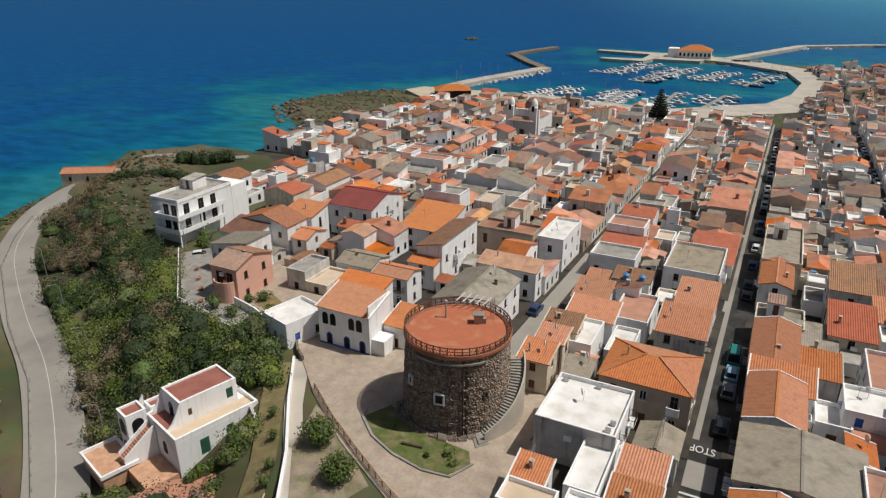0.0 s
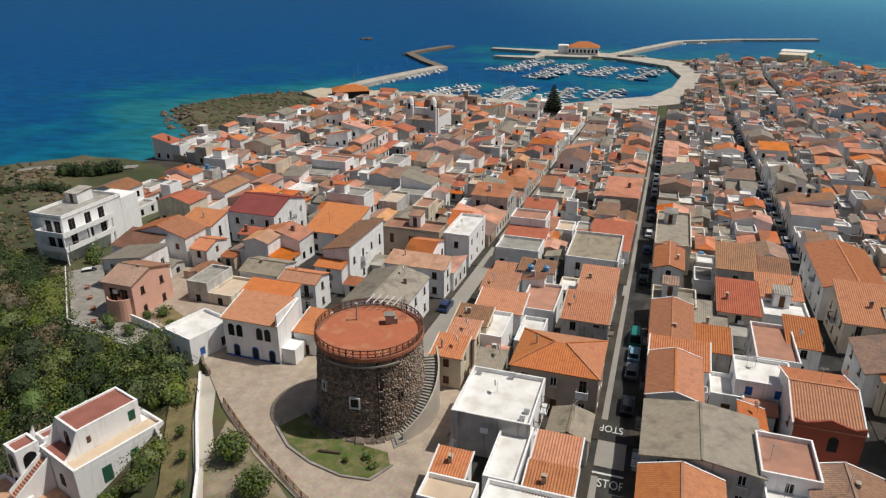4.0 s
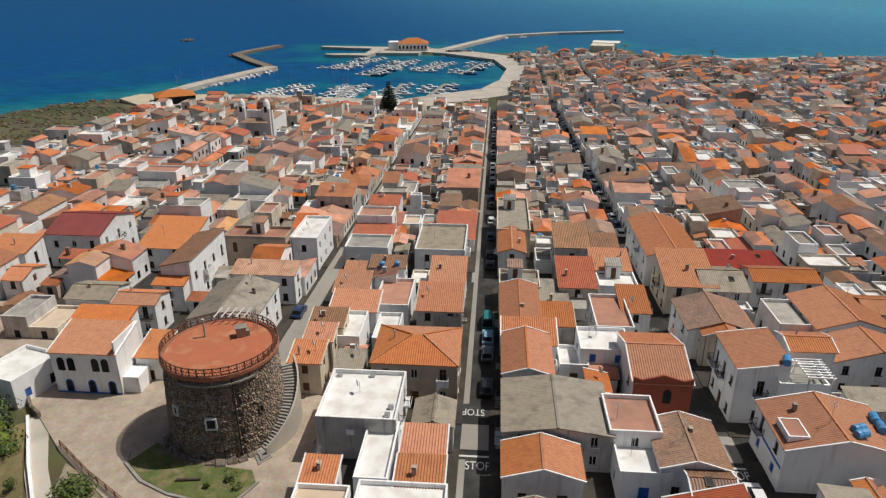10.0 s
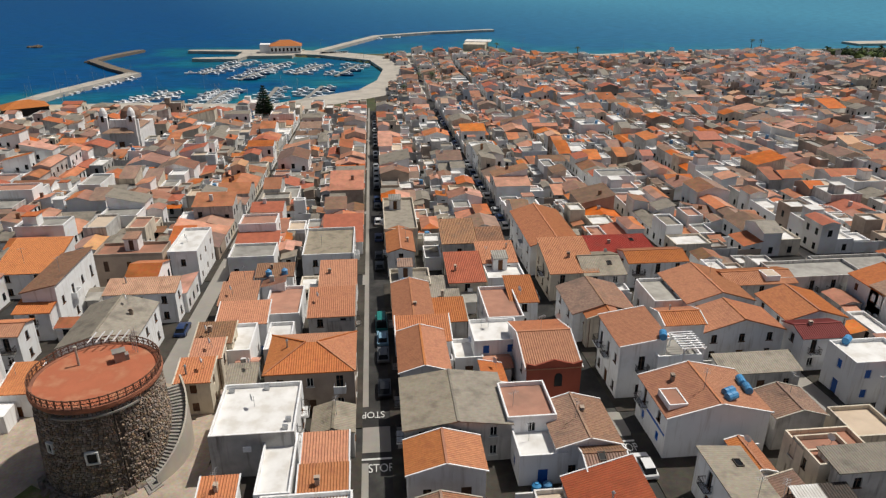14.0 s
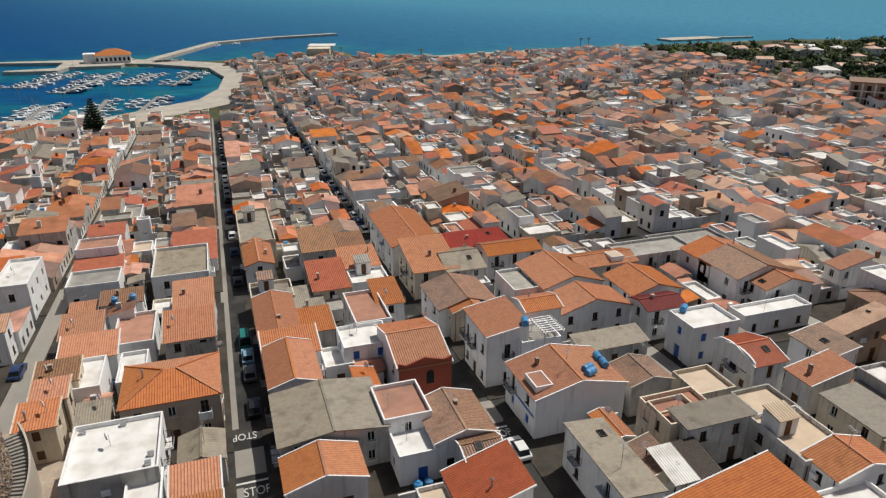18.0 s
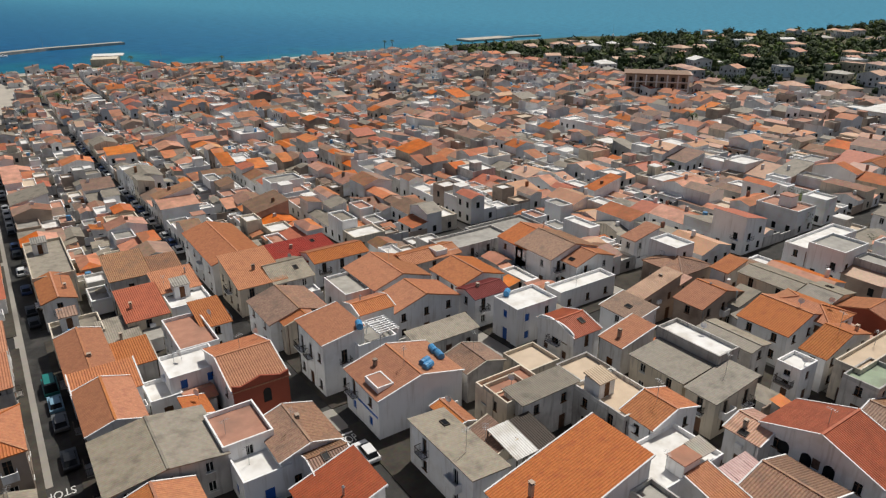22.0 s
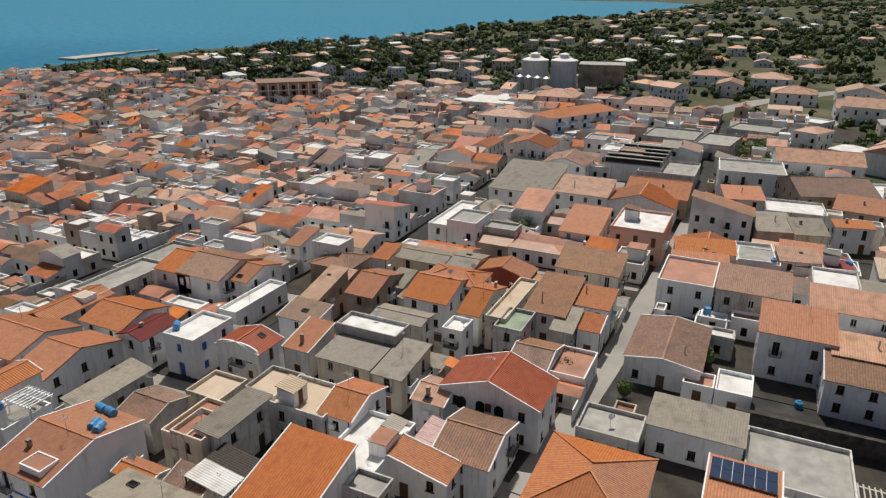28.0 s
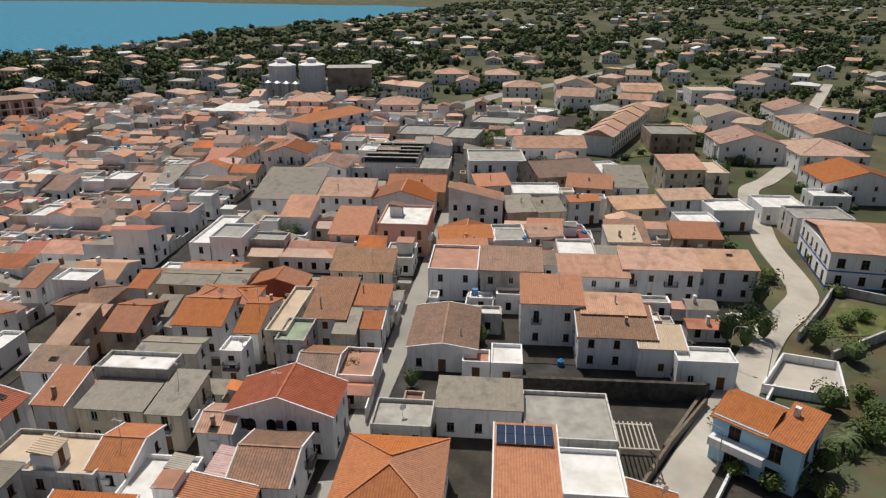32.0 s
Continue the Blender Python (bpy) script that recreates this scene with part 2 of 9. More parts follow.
WINDOWS = {}
def window_mesh(w, h, kind):
    key = (round(w, 2), round(h, 2), kind)
    if key in WINDOWS:
        return WINDOWS[key]
    g = Geo()
    if kind == "glass":
        t = 0.07
        q = [[(-w / 2 + i, y, i), (w / 2 - i, y, i), (w / 2 - i, y, h - i), (-w / 2 + i, y, h - i)] for i, y in ((0, 0.03), (0, -0.02), (t, -0.02), (t, 0.03), (0, 0.03))]
        g.loft(q, 0, False, False)
        g.box(-w / 2 - 0.12, w / 2 + 0.12, -0.22, -0.02, -0.09, 0.0, 0)
        g.box(-0.035, 0.035, -0.02, 0.03, t, h - t, 0)
        g.box(-w / 2 + t, w / 2 - t, 0.005, 0.02, t, h - t, 1)
        mats = ("frame", "glass")
    elif kind == "dark":
        g.box(-w / 2, w / 2, 0.0, 0.04, 0, h, 1)
        g.box(-w / 2 - 0.12, w / 2 + 0.12, -0.22, 0.0, -0.09, 0.0, 0)
        g.box(-0.04, 0.04, -0.03, 0.0, 0.0, h, 0), g.box(-w / 2, w / 2, -0.03, 0.0, h * 0.66, h * 0.66 + 0.05, 0)
        mats = ("wood", "glass")
    else:
        n = max(3, int(h / 0.16))
        g.box(-w / 2, w / 2, 0.0, 0.03, 0, h, 0)
        for s in (-1, 1):
            x0, x1 = (-w / 2, -0.02) if s < 0 else (0.02, w / 2)
            for i in range(n):
                z = h * (i + 0.2) / n
                g.box(x0 + 0.05, x1 - 0.05, -0.03, 0.0, z, z + 0.6 * h / n, 0)
        mats = (kind, "glass")
    WINDOWS[key] = g.mesh("window", *mats)
    return WINDOWS[key]


BALCONIES = {}
def balcony_mesh(w, style):
    """A slab with brackets and a railing of bars or a low wall."""
    if (w, style) not in BALCONIES:
        g = Geo()
        g.box(-w / 2, w / 2, -0.85, 0.02, -0.14, 0.0, 0)
        for sx in (-w / 3, w / 3):
            g.loft([[(sx - 0.06, 0.02, -0.5), (sx + 0.06, 0.02, -0.5), (sx + 0.06, 0.02, -0.13), (sx - 0.06, 0.02, -0.13)], [(sx - 0.06, -0.6, -0.2), (sx + 0.06, -0.6, -0.2), (sx + 0.06, -0.6, -0.13), (sx - 0.06, -0.6, -0.13)]], 0)
        if style == "bright":
            g.loft([[(-w / 2, 0.0, z), (-w / 2, -0.85, z), (w / 2, -0.85, z), (w / 2, 0.0, z), (w / 2 - 0.1, 0.0, z), (w / 2 - 0.1, -0.75, z), (-w / 2 + 0.1, -0.75, z), (-w / 2 + 0.1, 0.0, z)] for z in (0.0, 0.9)], 0)
        else:
            for z in (0.08, 0.92):
                for a, b in (((-w / 2, 0), (-w / 2, -0.82)), ((-w / 2, -0.82), (w / 2, -0.82)), ((w / 2, -0.82), (w / 2, 0))):
                    g.bar((*a, z), (*b, z), 0.045, 1)
            n = int(w / 0.16)
            for i in range(n + 1):
                x = -w / 2 + w * i / n
                g.bar((x, -0.82, 0.08), (x, -0.82, 0.92), 0.028, 1)
            for i in range(5):
                for sx in (-w / 2, w / 2):
                    g.bar((sx, -0.16 * i, 0.08), (sx, -0.16 * i, 0.92), 0.028, 1)
        BALCONIES[w, style] = g.mesh("balcony", "white" if style != "slab" else "slab", "iron")
    return BALCONIES[w, style]


def slope(a, b, c, d, step, amp, mat):
    """One tiled plane as a mesh: a-b along the eave, d-c along the ridge; rows of tiles run from ridge to eave."""
    g = Geo()
    a, b, c, d = Vector(a), Vector(b), Vector(c), Vector(d)
    nrm = (b - a).cross(d - a).normalized()
    thick = nrm * 0.10
    n = max(2, int((b - a).length / step)) * 3 if step > 0 else 1
    for i in range(n + 1):
        up = nrm * (amp * (1.0, 0.15, 0.0)[i % 3])
        g.v.extend((tuple(a.lerp(b, i / n) + up), tuple(d.lerp(c, i / n) + up)))
    k = len(g.v)
    g.v.extend(tuple(p - thick) for p in (a, b, c, d))
    g.f = [(2 * i, 2 * i + 2, 2 * i + 3, 2 * i + 1) for i in range(n)]
    g.f.append((k, k + 1) + tuple(2 * i for i in range(n, -1, -1)))
    g.f.append((k + 2, k + 3) + tuple(2 * i + 1 for i in range(n + 1)))
    g.f += [(k + 1, k + 2, 2 * n + 1, 2 * n), (k + 3, k, 0, 1), (k + 3, k + 2, k + 1, k)]
    return g.mesh("roof", mat)


def hip_plane(a, b, reach, tp, mat):
    """One plane of a hipped roof over the eave a-b, with rows of tiles that end at the hips."""
    g = Geo()
    a, b = Vector(a), Vector(b)
    ln, u = (b - a).length, (b - a).normalized()
    inward, n = Vector((-u.y, u.x, tp)), max(3, int((b - a).length / 0.29)) * 3
    for i in range(n + 1):
        q, up = ln * i / n, Vector((0, 0, 0.06 * (1.0, 0.15, 0.0)[i % 3]))
        e = a + u * q
        g.v.extend((tuple(e + up), tuple(e + inward * min(q, ln - q, reach) + up), tuple(e - Vector((0, 0, 0.12)))))
    for i in range(n):
        g.f += [(3 * i, 3 * i + 3, 3 * i + 4, 3 * i + 1), (3 * i + 2, 3 * i + 5, 3 * i + 3, 3 * i)]
    return g.mesh("roof", mat)


def house(x, y, w, d, h, roof="gx", wall="white", top="tile", rot=0.0, pitch=17, wins="2222", floors=None, shut="dark", label="", near=False, door=0, base=None, chimney=0, seed=0, over=0.22, group="", category="house", parapet=0.55, name="house", frontwall=None):
    """A town house: walls with openings, a roof, windows and what stands on it.
    roof: gx, gy gable with its ridge along x or y; mS, mN, mE, mW a single slope whose low eave faces that way; hip; flat.
    wins: how many windows a floor has on the south, east, north and west fronts; door: the front, 1 to 4 in that order, that has one."""
    r = random.Random(int(x * 31 + y * 17 + seed) & 0xFFFFFF)
    z = ground(x, y) if base is None else base
    floors = floors or max(1, int(round(h / 3.2)))
    fh = h / floors
    g = Geo()
    holes = {}
    fronts = (((-w / 2, -d / 2), (1, 0), w), ((w / 2, -d / 2), (0, 1), d), ((w / 2, d / 2), (-1, 0), w), ((-w / 2, d / 2), (0, -1), d))
    ww, wh = (0.85, 1.25)
    for s, (p, u, ln) in enumerate(fronts):
        n = min(int(wins[s]), int(ln / 1.6))
        hs = []
        for fl in range(floors):
            for i in range(n):
                c = ln * (i + 0.5) / n
                if fl == 0 and door == s + 1 and i == n // 2:
                    hs.append((c - 0.55, c + 0.55, 0.02, 2.2, "door"))
                else:
                    tall = floors > 1 and fl > 0 and r.random() < 0.3
                    zb = fl * fh + (0.45 if tall else 1.0)
                    hs.append((c - ww / 2, c + ww / 2, zb, min(zb + (2.0 if tall else wh), (fl + 1) * fh - 0.25), "window"))
        holes[s] = hs
        facade(g, p, u, ln, -2.0, h, hs)
    rise = 0.0
    tp = math.tan(radians(pitch))
    if roof == "gx":
        rise = d / 2 * tp
        for sx in (-1, 1):
            pts = [(sx * w / 2, -d / 2, h), (sx * w / 2, d / 2, h), (sx * w / 2, 0, h + rise)]
            g.poly(pts if sx > 0 else pts[::-1])
    elif roof == "gy":
        rise = w / 2 * tp
        for sy in (-1, 1):
            pts = [(-w / 2, sy * d / 2, h), (w / 2, sy * d / 2, h), (0, sy * d / 2, h + rise)]
            g.poly(pts if sy < 0 else pts[::-1])
    elif roof in ("mS", "mN"):
        rise = d * tp
        lo, hi = (-1, 1) if roof == "mS" else (1, -1)
        for sx in (-1, 1):
            g.poly([(sx * w / 2, lo * d / 2, h), (sx * w / 2, hi * d / 2, h), (sx * w / 2, hi * d / 2, h + rise)][::sx * (-lo)])
        g.poly([(-w / 2, hi * d / 2, h), (w / 2, hi * d / 2, h), (w / 2, hi * d / 2, h + rise), (-w / 2, hi * d / 2, h + rise)][::(-hi)])
    elif roof in ("mE", "mW"):
        rise = w * tp
        lo, hi = (1, -1) if roof == "mE" else (-1, 1)
        for sy in (-1, 1):
            g.poly([(lo * w / 2, sy * d / 2, h), (hi * w / 2, sy * d / 2, h), (hi * w / 2, sy * d / 2, h + rise)][::sy * lo])
        g.poly([(hi * w / 2, -d / 2, h), (hi * w / 2, d / 2, h), (hi * w / 2, d / 2, h + rise), (hi * w / 2, -d / 2, h + rise)][::hi])
    ob = tagged(new(name, g.mesh("walls", wall)), label or "%s house with %s" % (WALL_WORDS[wall], ROOF_WORDS[top] + " roof" if roof != "flat" else "a flat " + FLAT_WORDS[top]), category, group)
    ob.matrix_world = pose(x, y, z, 0, 0, rot)
    g = Geo()
    e = over if roof != "flat" else 0.0
    step, amp = ((0.30, 0.03) if top == "eternit" else (0.30, 0.08)) if near else (0.0, 0.0)
    W, D, dz = w / 2 + e, d / 2 + e, e * tp
    up = 0.10
    planes, ridge = [], None
    ze, zr = h - dz + up, h + rise + up
    if roof == "gx":
        planes = [((-W, -D, ze), (W, -D, ze), (W, 0, zr), (-W, 0, zr)), ((W, D, ze), (-W, D, ze), (-W, 0, zr), (W, 0, zr))]
        ridge = (-W, W, -0.14, 0.14)
    elif roof == "gy":
        planes = [((W, -D, ze), (W, D, ze), (0, D, zr), (0, -D, zr)), ((-W, D, ze), (-W, -D, ze), (0, -D, zr), (0, D, zr))]
        ridge = (-0.14, 0.14, -D, D)
    elif roof == "mS":
        planes = [((-W, -D, ze), (W, -D, ze), (W, D, zr + dz), (-W, D, zr + dz))]
    elif roof == "mN":
        planes = [((W, D, ze), (-W, D, ze), (-W, -D, zr + dz), (W, -D, zr + dz))]
    elif roof == "mE":
        planes = [((W, -D, ze), (W, D, ze), (-W, D, zr + dz), (-W, -D, zr + dz))]
    elif roof == "mW":
        planes = [((-W, D, ze), (-W, -D, ze), (W, -D, zr + dz), (W, D, zr + dz))]
    elif roof == "hip":
        m = min(W, D)
        rx, ry = W - m, D - m
        rise = m * tp
        zt, zb = h + rise + up, h - dz + up
        g.v = [(-W, -D, zb), (W, -D, zb), (W, D, zb), (-W, D, zb), (-rx, -ry, zt), (rx, ry, zt), (-W, -D, zb - 0.12), (W, -D, zb - 0.12), (W, D, zb - 0.12), (-W, D, zb - 0.12)]
        g.f = [(0, 1, 5, 4), (2, 3, 4, 5), (1, 2, 5), (3, 0, 4)] if rx > ry else [(0, 1, 4), (1, 2, 5, 4), (2, 3, 5), (3, 0, 4, 5)]
        g.f += [(6, 7, 1, 0), (7, 8, 2, 1), (8, 9, 3, 2), (9, 6, 0, 3), (9, 8, 7, 6)]
        if not near:
            part("roof", g.mesh("roof", top), ob)
        else:
            for c in range(4):
                part("roof", hip_plane(g.v[c], g.v[(c + 1) % 4], m, tp, top), ob)
            for c in range(4):
                g2 = Geo()
                P, q = Vector(g.v[c]), (Vector(g.v[4]) if (Vector(g.v[c]) - Vector(g.v[4])).length < (Vector(g.v[c]) - Vector(g.v[5])).length else Vector(g.v[5]))
                g2.bar(P, q, 0.2)
                part("ridge", g2.mesh("ridge", top), ob)
    else:
        g.box(-w / 2 + 0.01, w / 2 - 0.01, -d / 2 + 0.01, d / 2 - 0.01, h - 0.25, h + 0.02)
        part("roof", g.mesh("roof", top), ob)
    for pl in planes:
        part("roof", slope(*pl, step, amp, top), ob)
        if near and top != "eternit" and math.hypot(x, y) < 95:
            for e0, e1 in ((pl[0], pl[3]), (pl[1], pl[2])):
                g2 = Geo()
                g2.bar(Vector(e0) + Vector((0, 0, 0.02)), Vector(e1) + Vector((0, 0, 0.02)), 0.16)
                part("verge", g2.mesh("verge", wall if wall in ("white", "bright", "cream") else "concrete"), ob)
    if ridge:
        g = Geo()
        g.box(*ridge, zr - 0.08, zr + 0.10)
        part("ridge", g.mesh("ridge", top), ob)
    if roof == "flat" and parapet > 0:
        g = Geo()
        t = 0.2
        def ring(i, z):
            return [(-w / 2 + i, -d / 2 + i, z), (w / 2 - i, -d / 2 + i, z), (w / 2 - i, d / 2 - i, z), (-w / 2 + i, d / 2 - i, z)]
        g.loft([ring(0, h), ring(0, h + parapet), ring(t, h + parapet), ring(t, h)], cap0=False, cap1=False)
        part("parapet", g.mesh("parapet", wall), ob)
    for s, (p, u, ln) in enumerate(fronts):
        for hole in holes[s]:
            a, b, c, e2, kind = hole
            m = (a + b) / 2
            rz = (0, 90, 180, 270)[s]
            loc = pose(p[0] + u[0] * m - u[1] * 0.13, p[1] + u[1] * m + u[0] * 0.13, c, 0, 0, rz)
            if kind == "door":
                part("door", window_mesh(b - a, e2 - c, "wood" if shut in ("dark", "glass") else shut), ob, at=loc)
            else:
                k = shut if r.random() < 0.7 else "dark"
                part("window", window_mesh(b - a, e2 - c, k), ob, at=loc)
                if near and e2 - c > 1.6 and c > 2.0 and s in (0, 3, 1) and r.random() < 0.75:
                    style = r.choice(("iron", "iron", "bright", "slab"))
                    part("balcony", balcony_mesh(r.choice((1.5, 1.5, 2.2)), style), ob, at=pose(p[0] + u[0] * m, p[1] + u[1] * m, c - 0.02, 0, 0, rz))
    for i in range(chimney):
        cx, cy = r.uniform(-w / 3, w / 3), r.uniform(-d / 4, d / 4)
        part("chimney", CHIMNEY[r.randrange(2)], ob, at=pose(cx, cy, h + rise * 0.45, 0, 0, r.choice((0, 90))))
    HOUSES.append((ob, x, y, w, d, h, roof, tp, near))
    return ob


WALL_WORDS = {"white": "White-plastered", "bright": "Bright white painted", "grey": "Bare grey rendered", "cream": "Cream-plastered", "pink": "Pink-plastered", "brown": "Tan-brown plastered", "red": "Brick-red painted", "blueish": "Pale blue painted", "green": "Pale green painted"}
ROOF_WORDS = {"tile": "an orange terracotta tile", "oldtile": "a weathered brown tile", "paletile": "a pale peach tile", "redtile": "a deep red tile", "maroon": "a maroon sheet", "eternit": "a grey fibre-cement", "flatwhite": "a white-coated", "flatgrey": "a grey", "flatred": "a terracotta", "flatbeige": "a beige", "redsheet": "a bright red sheet", "flatgreen": "a pale green"}
FLAT_WORDS = {"flatwhite": "white-coated terrace", "flatgrey": "grey screed terrace", "flatred": "terracotta-floored terrace", "flatbeige": "beige terrace", "eternit": "grey sheet top", "tile": "tiled terrace", "maroon": "maroon top", "oldtile": "brown terrace", "paletile": "peach terrace", "redtile": "red terrace", "redsheet": "red sheet top", "flatgreen": "pale green terrace"}
g = Geo()
g.box(-0.24, 0.24, -0.18, 0.18, -0.6, 0.75), g.box(-0.3, 0.3, -0.24, 0.24, 0.75, 0.83), g.box(-0.2, 0.2, -0.15, 0.15, 0.83, 1.0, 1), g.box(-0.3, 0.3, -0.24, 0.24, 1.0, 1.06)
CHIMNEY = [g.mesh("chimney", "brown", "iron")]
g = Geo()
g.tube(0, 0, -0.5, 1.2, 0.12, n=8), g.tube(0, 0, 1.2, 1.4, 0.2, 0.06, n=8)
CHIMNEY.append(g.mesh("chimney", "lamp"))

# ---- ground, sea and harbour ----
COAST = [(-90, -3600), (-105, -100), (-140, 10), (-172, 70), (-191, 110), (-203, 135), (-199, 150), (-188, 169), (-179, 184), (-171, 205), (-166, 222), (-185, 228),
         (-215, 255), (-235, 275), (-231, 300), (-222, 322), (-192, 342), (-165, 344), (-113, 350), (-93, 346), (-50, 341), (-9, 384), (1, 417), (6, 465), (-2, 511),
         (-37, 547), (-60, 556), (-98, 562), (-100, 592), (-54, 592), (-40, 572), (5, 558), (64, 561), (80, 590), (101, 618), (112, 585), (112, 558), (176, 534),
         (230, 545), (346, 550), (504, 556), (565, 552), (640, 518), (700, 488), (830, 450), (1070, 448), (1280, 395), (1560, 345), (1900, 322), (2500, 238), (2760, 235), (3000, 380), (3260, 655),
         (3700, 1400), (4330, 2100), (4460, 3300), (4800, 4000), (4800, -3600)]
def coast_distance(px, py):
    """Signed distance to the shoreline, positive on land, for arrays of places."""
    best, inside = np.full(px.shape, 1e9), np.zeros(px.shape, bool)
    n = len(COAST)
    for i in range(n):
        (ax, ay), (bx, by) = COAST[i], COAST[(i + 1) % n]
        dx, dy = bx - ax, by - ay
        t = np.clip(((px - ax) * dx + (py - ay) * dy) / (dx * dx + dy * dy), 0, 1)
        best = np.minimum(best, np.hypot(px - ax - t * dx, py - ay - t * dy))
        inside ^= ((ay > py) != (by > py)) & (px < dx * (py - ay) / (dy if dy else 1e-9) + ax)
    return np.where(inside, best, -best)


def on_land(x, y, margin=0.0):
    return float(coast_distance(np.array([x]), np.array([y]))[0]) > margin


BROW_X, BROW_Y = (-220, -184, -168, -150, -130, -115, -100, -82, -64, -55, -39, -25, -20), (190, 140, 122, 106, 93, 89, 84, 67, 67.5, 61, 42, 30, -30)
ROAD_W = [(-58, 26), (-77, 40.3), (-99, 54), (-119, 63.8), (-146, 79), (-161, 91.5), (-172, 104), (-180, 118), (-183, 128)]
def road_near(x, y):
    """Distance from the coast road's middle."""
    best = 1e9
    for (a, b), (c, d) in zip(ROAD_W[:-1], ROAD_W[1:]):
        t = max(0, min(1, ((x - a) * (c - a) + (y - b) * (d - b)) / ((c - a) ** 2 + (d - b) ** 2)))
        best = min(best, math.hypot(x - a - t * (c - a), y - b - t * (d - b)))
    return best


def terrain(x, y, cd):
    """Height of the open ground: street level in the town, a slope to the coast road in the west, beaches and rocks."""
    g = ground(x, y)
    if x < -20 and y < 170:
        yb = float(np.interp(x, BROW_X, BROW_Y))
        f = max(0.0, min(1.0, (yb - y) / float(np.interp(-x, (60, 110, 150), (25, 20, 12)))))
        g = g + (6.0 - g) * f * f * (3 - 2 * f)
        if x < -50 and y < 135:
            g = 5.7 + (g - 5.7) * max(0.0, min(1.0, (road_near(x, y) - 7.5) / 5.0))
    if x < -90 and 78 < y < 170:
        g += 1.6 * noise.noise((x * 0.06, y * 0.06, 2)) * min(1, (-90 - x) / 20)
    if x < -150 and y > 170:
        g = min(g, 2.6 + 1.2 * noise.noise((x * 0.05, y * 0.05, 0)))
    if x > 600:
        g += 25 * min(1, (x - 600) / 2500) * max(0.0, min(1.0, cd / 700)) + 10 * noise.noise((x * 0.002, y * 0.002, 3)) * min(1, (x - 600) / 800)
    s = max(0.0, min(1.0, (cd + 2.0) / (9.0 if y < 330 or x > 180 else 4.0)))
    rocky = 0.5 * noise.noise((x * 0.3, y * 0.3, 1)) * (1 - s)
    return -3.0 + (g + 3.0) * (s ** 0.7) + rocky


def sheet(xs, ys, name, zf):
    g = Geo()
    gx, gy = np.meshgrid(xs, ys)
    cd = coast_distance(gx, gy)
    for j in range(len(ys)):
        for i in range(len(xs)):
            g.v.append((xs[i], ys[j], zf(xs[i], ys[j], cd[j, i])))
    n = len(xs)
    for j in range(len(ys) - 1):
        for i in range(n - 1):
            g.f.append((j * n + i, j * n + i + 1, (j + 1) * n + i + 1, (j + 1) * n + i))
            g.s.append(0)
    return g, cd


def steps(*marks):
    """Places along an axis: (from, to, step) runs joined."""
    out = []
    for a, b, s in marks:
        out.extend(np.arange(a, b, s))
    return out + [marks[-1][1]]


GX = steps((-420, -240, 12), (-240, 20, 4.0), (20, 320, 6), (320, 720, 14), (720, 4700, 90))
GY = steps((-3400, -680, 170), (-680, -120, 40), (-120, 40, 8), (40, 360, 4.0), (360, 640, 5), (640, 760, 20), (760, 4200, 160))

def earth():
    """Ground: packed earth and dry grass, green scrub in patches, bare rock at the shore."""
    m = surface("earth_and_scrub", (0.10, 0.098, 0.05), (0.046, 0.058, 0.024), 0.03, 0.95, 0.8, 0.5, fine=0.5, fscale=0.2, stain=(0.15, 0.13, 0.08), stain_scale=0.025)
    return m


M["earth"] = earth()
g, cd = sheet(GX, GY, "ground", terrain)
tagged(new("ground", g.mesh("ground", "earth", smooth=True)), "sloping ground of dry earth, grass and shore rock", "ground", kind="structure")


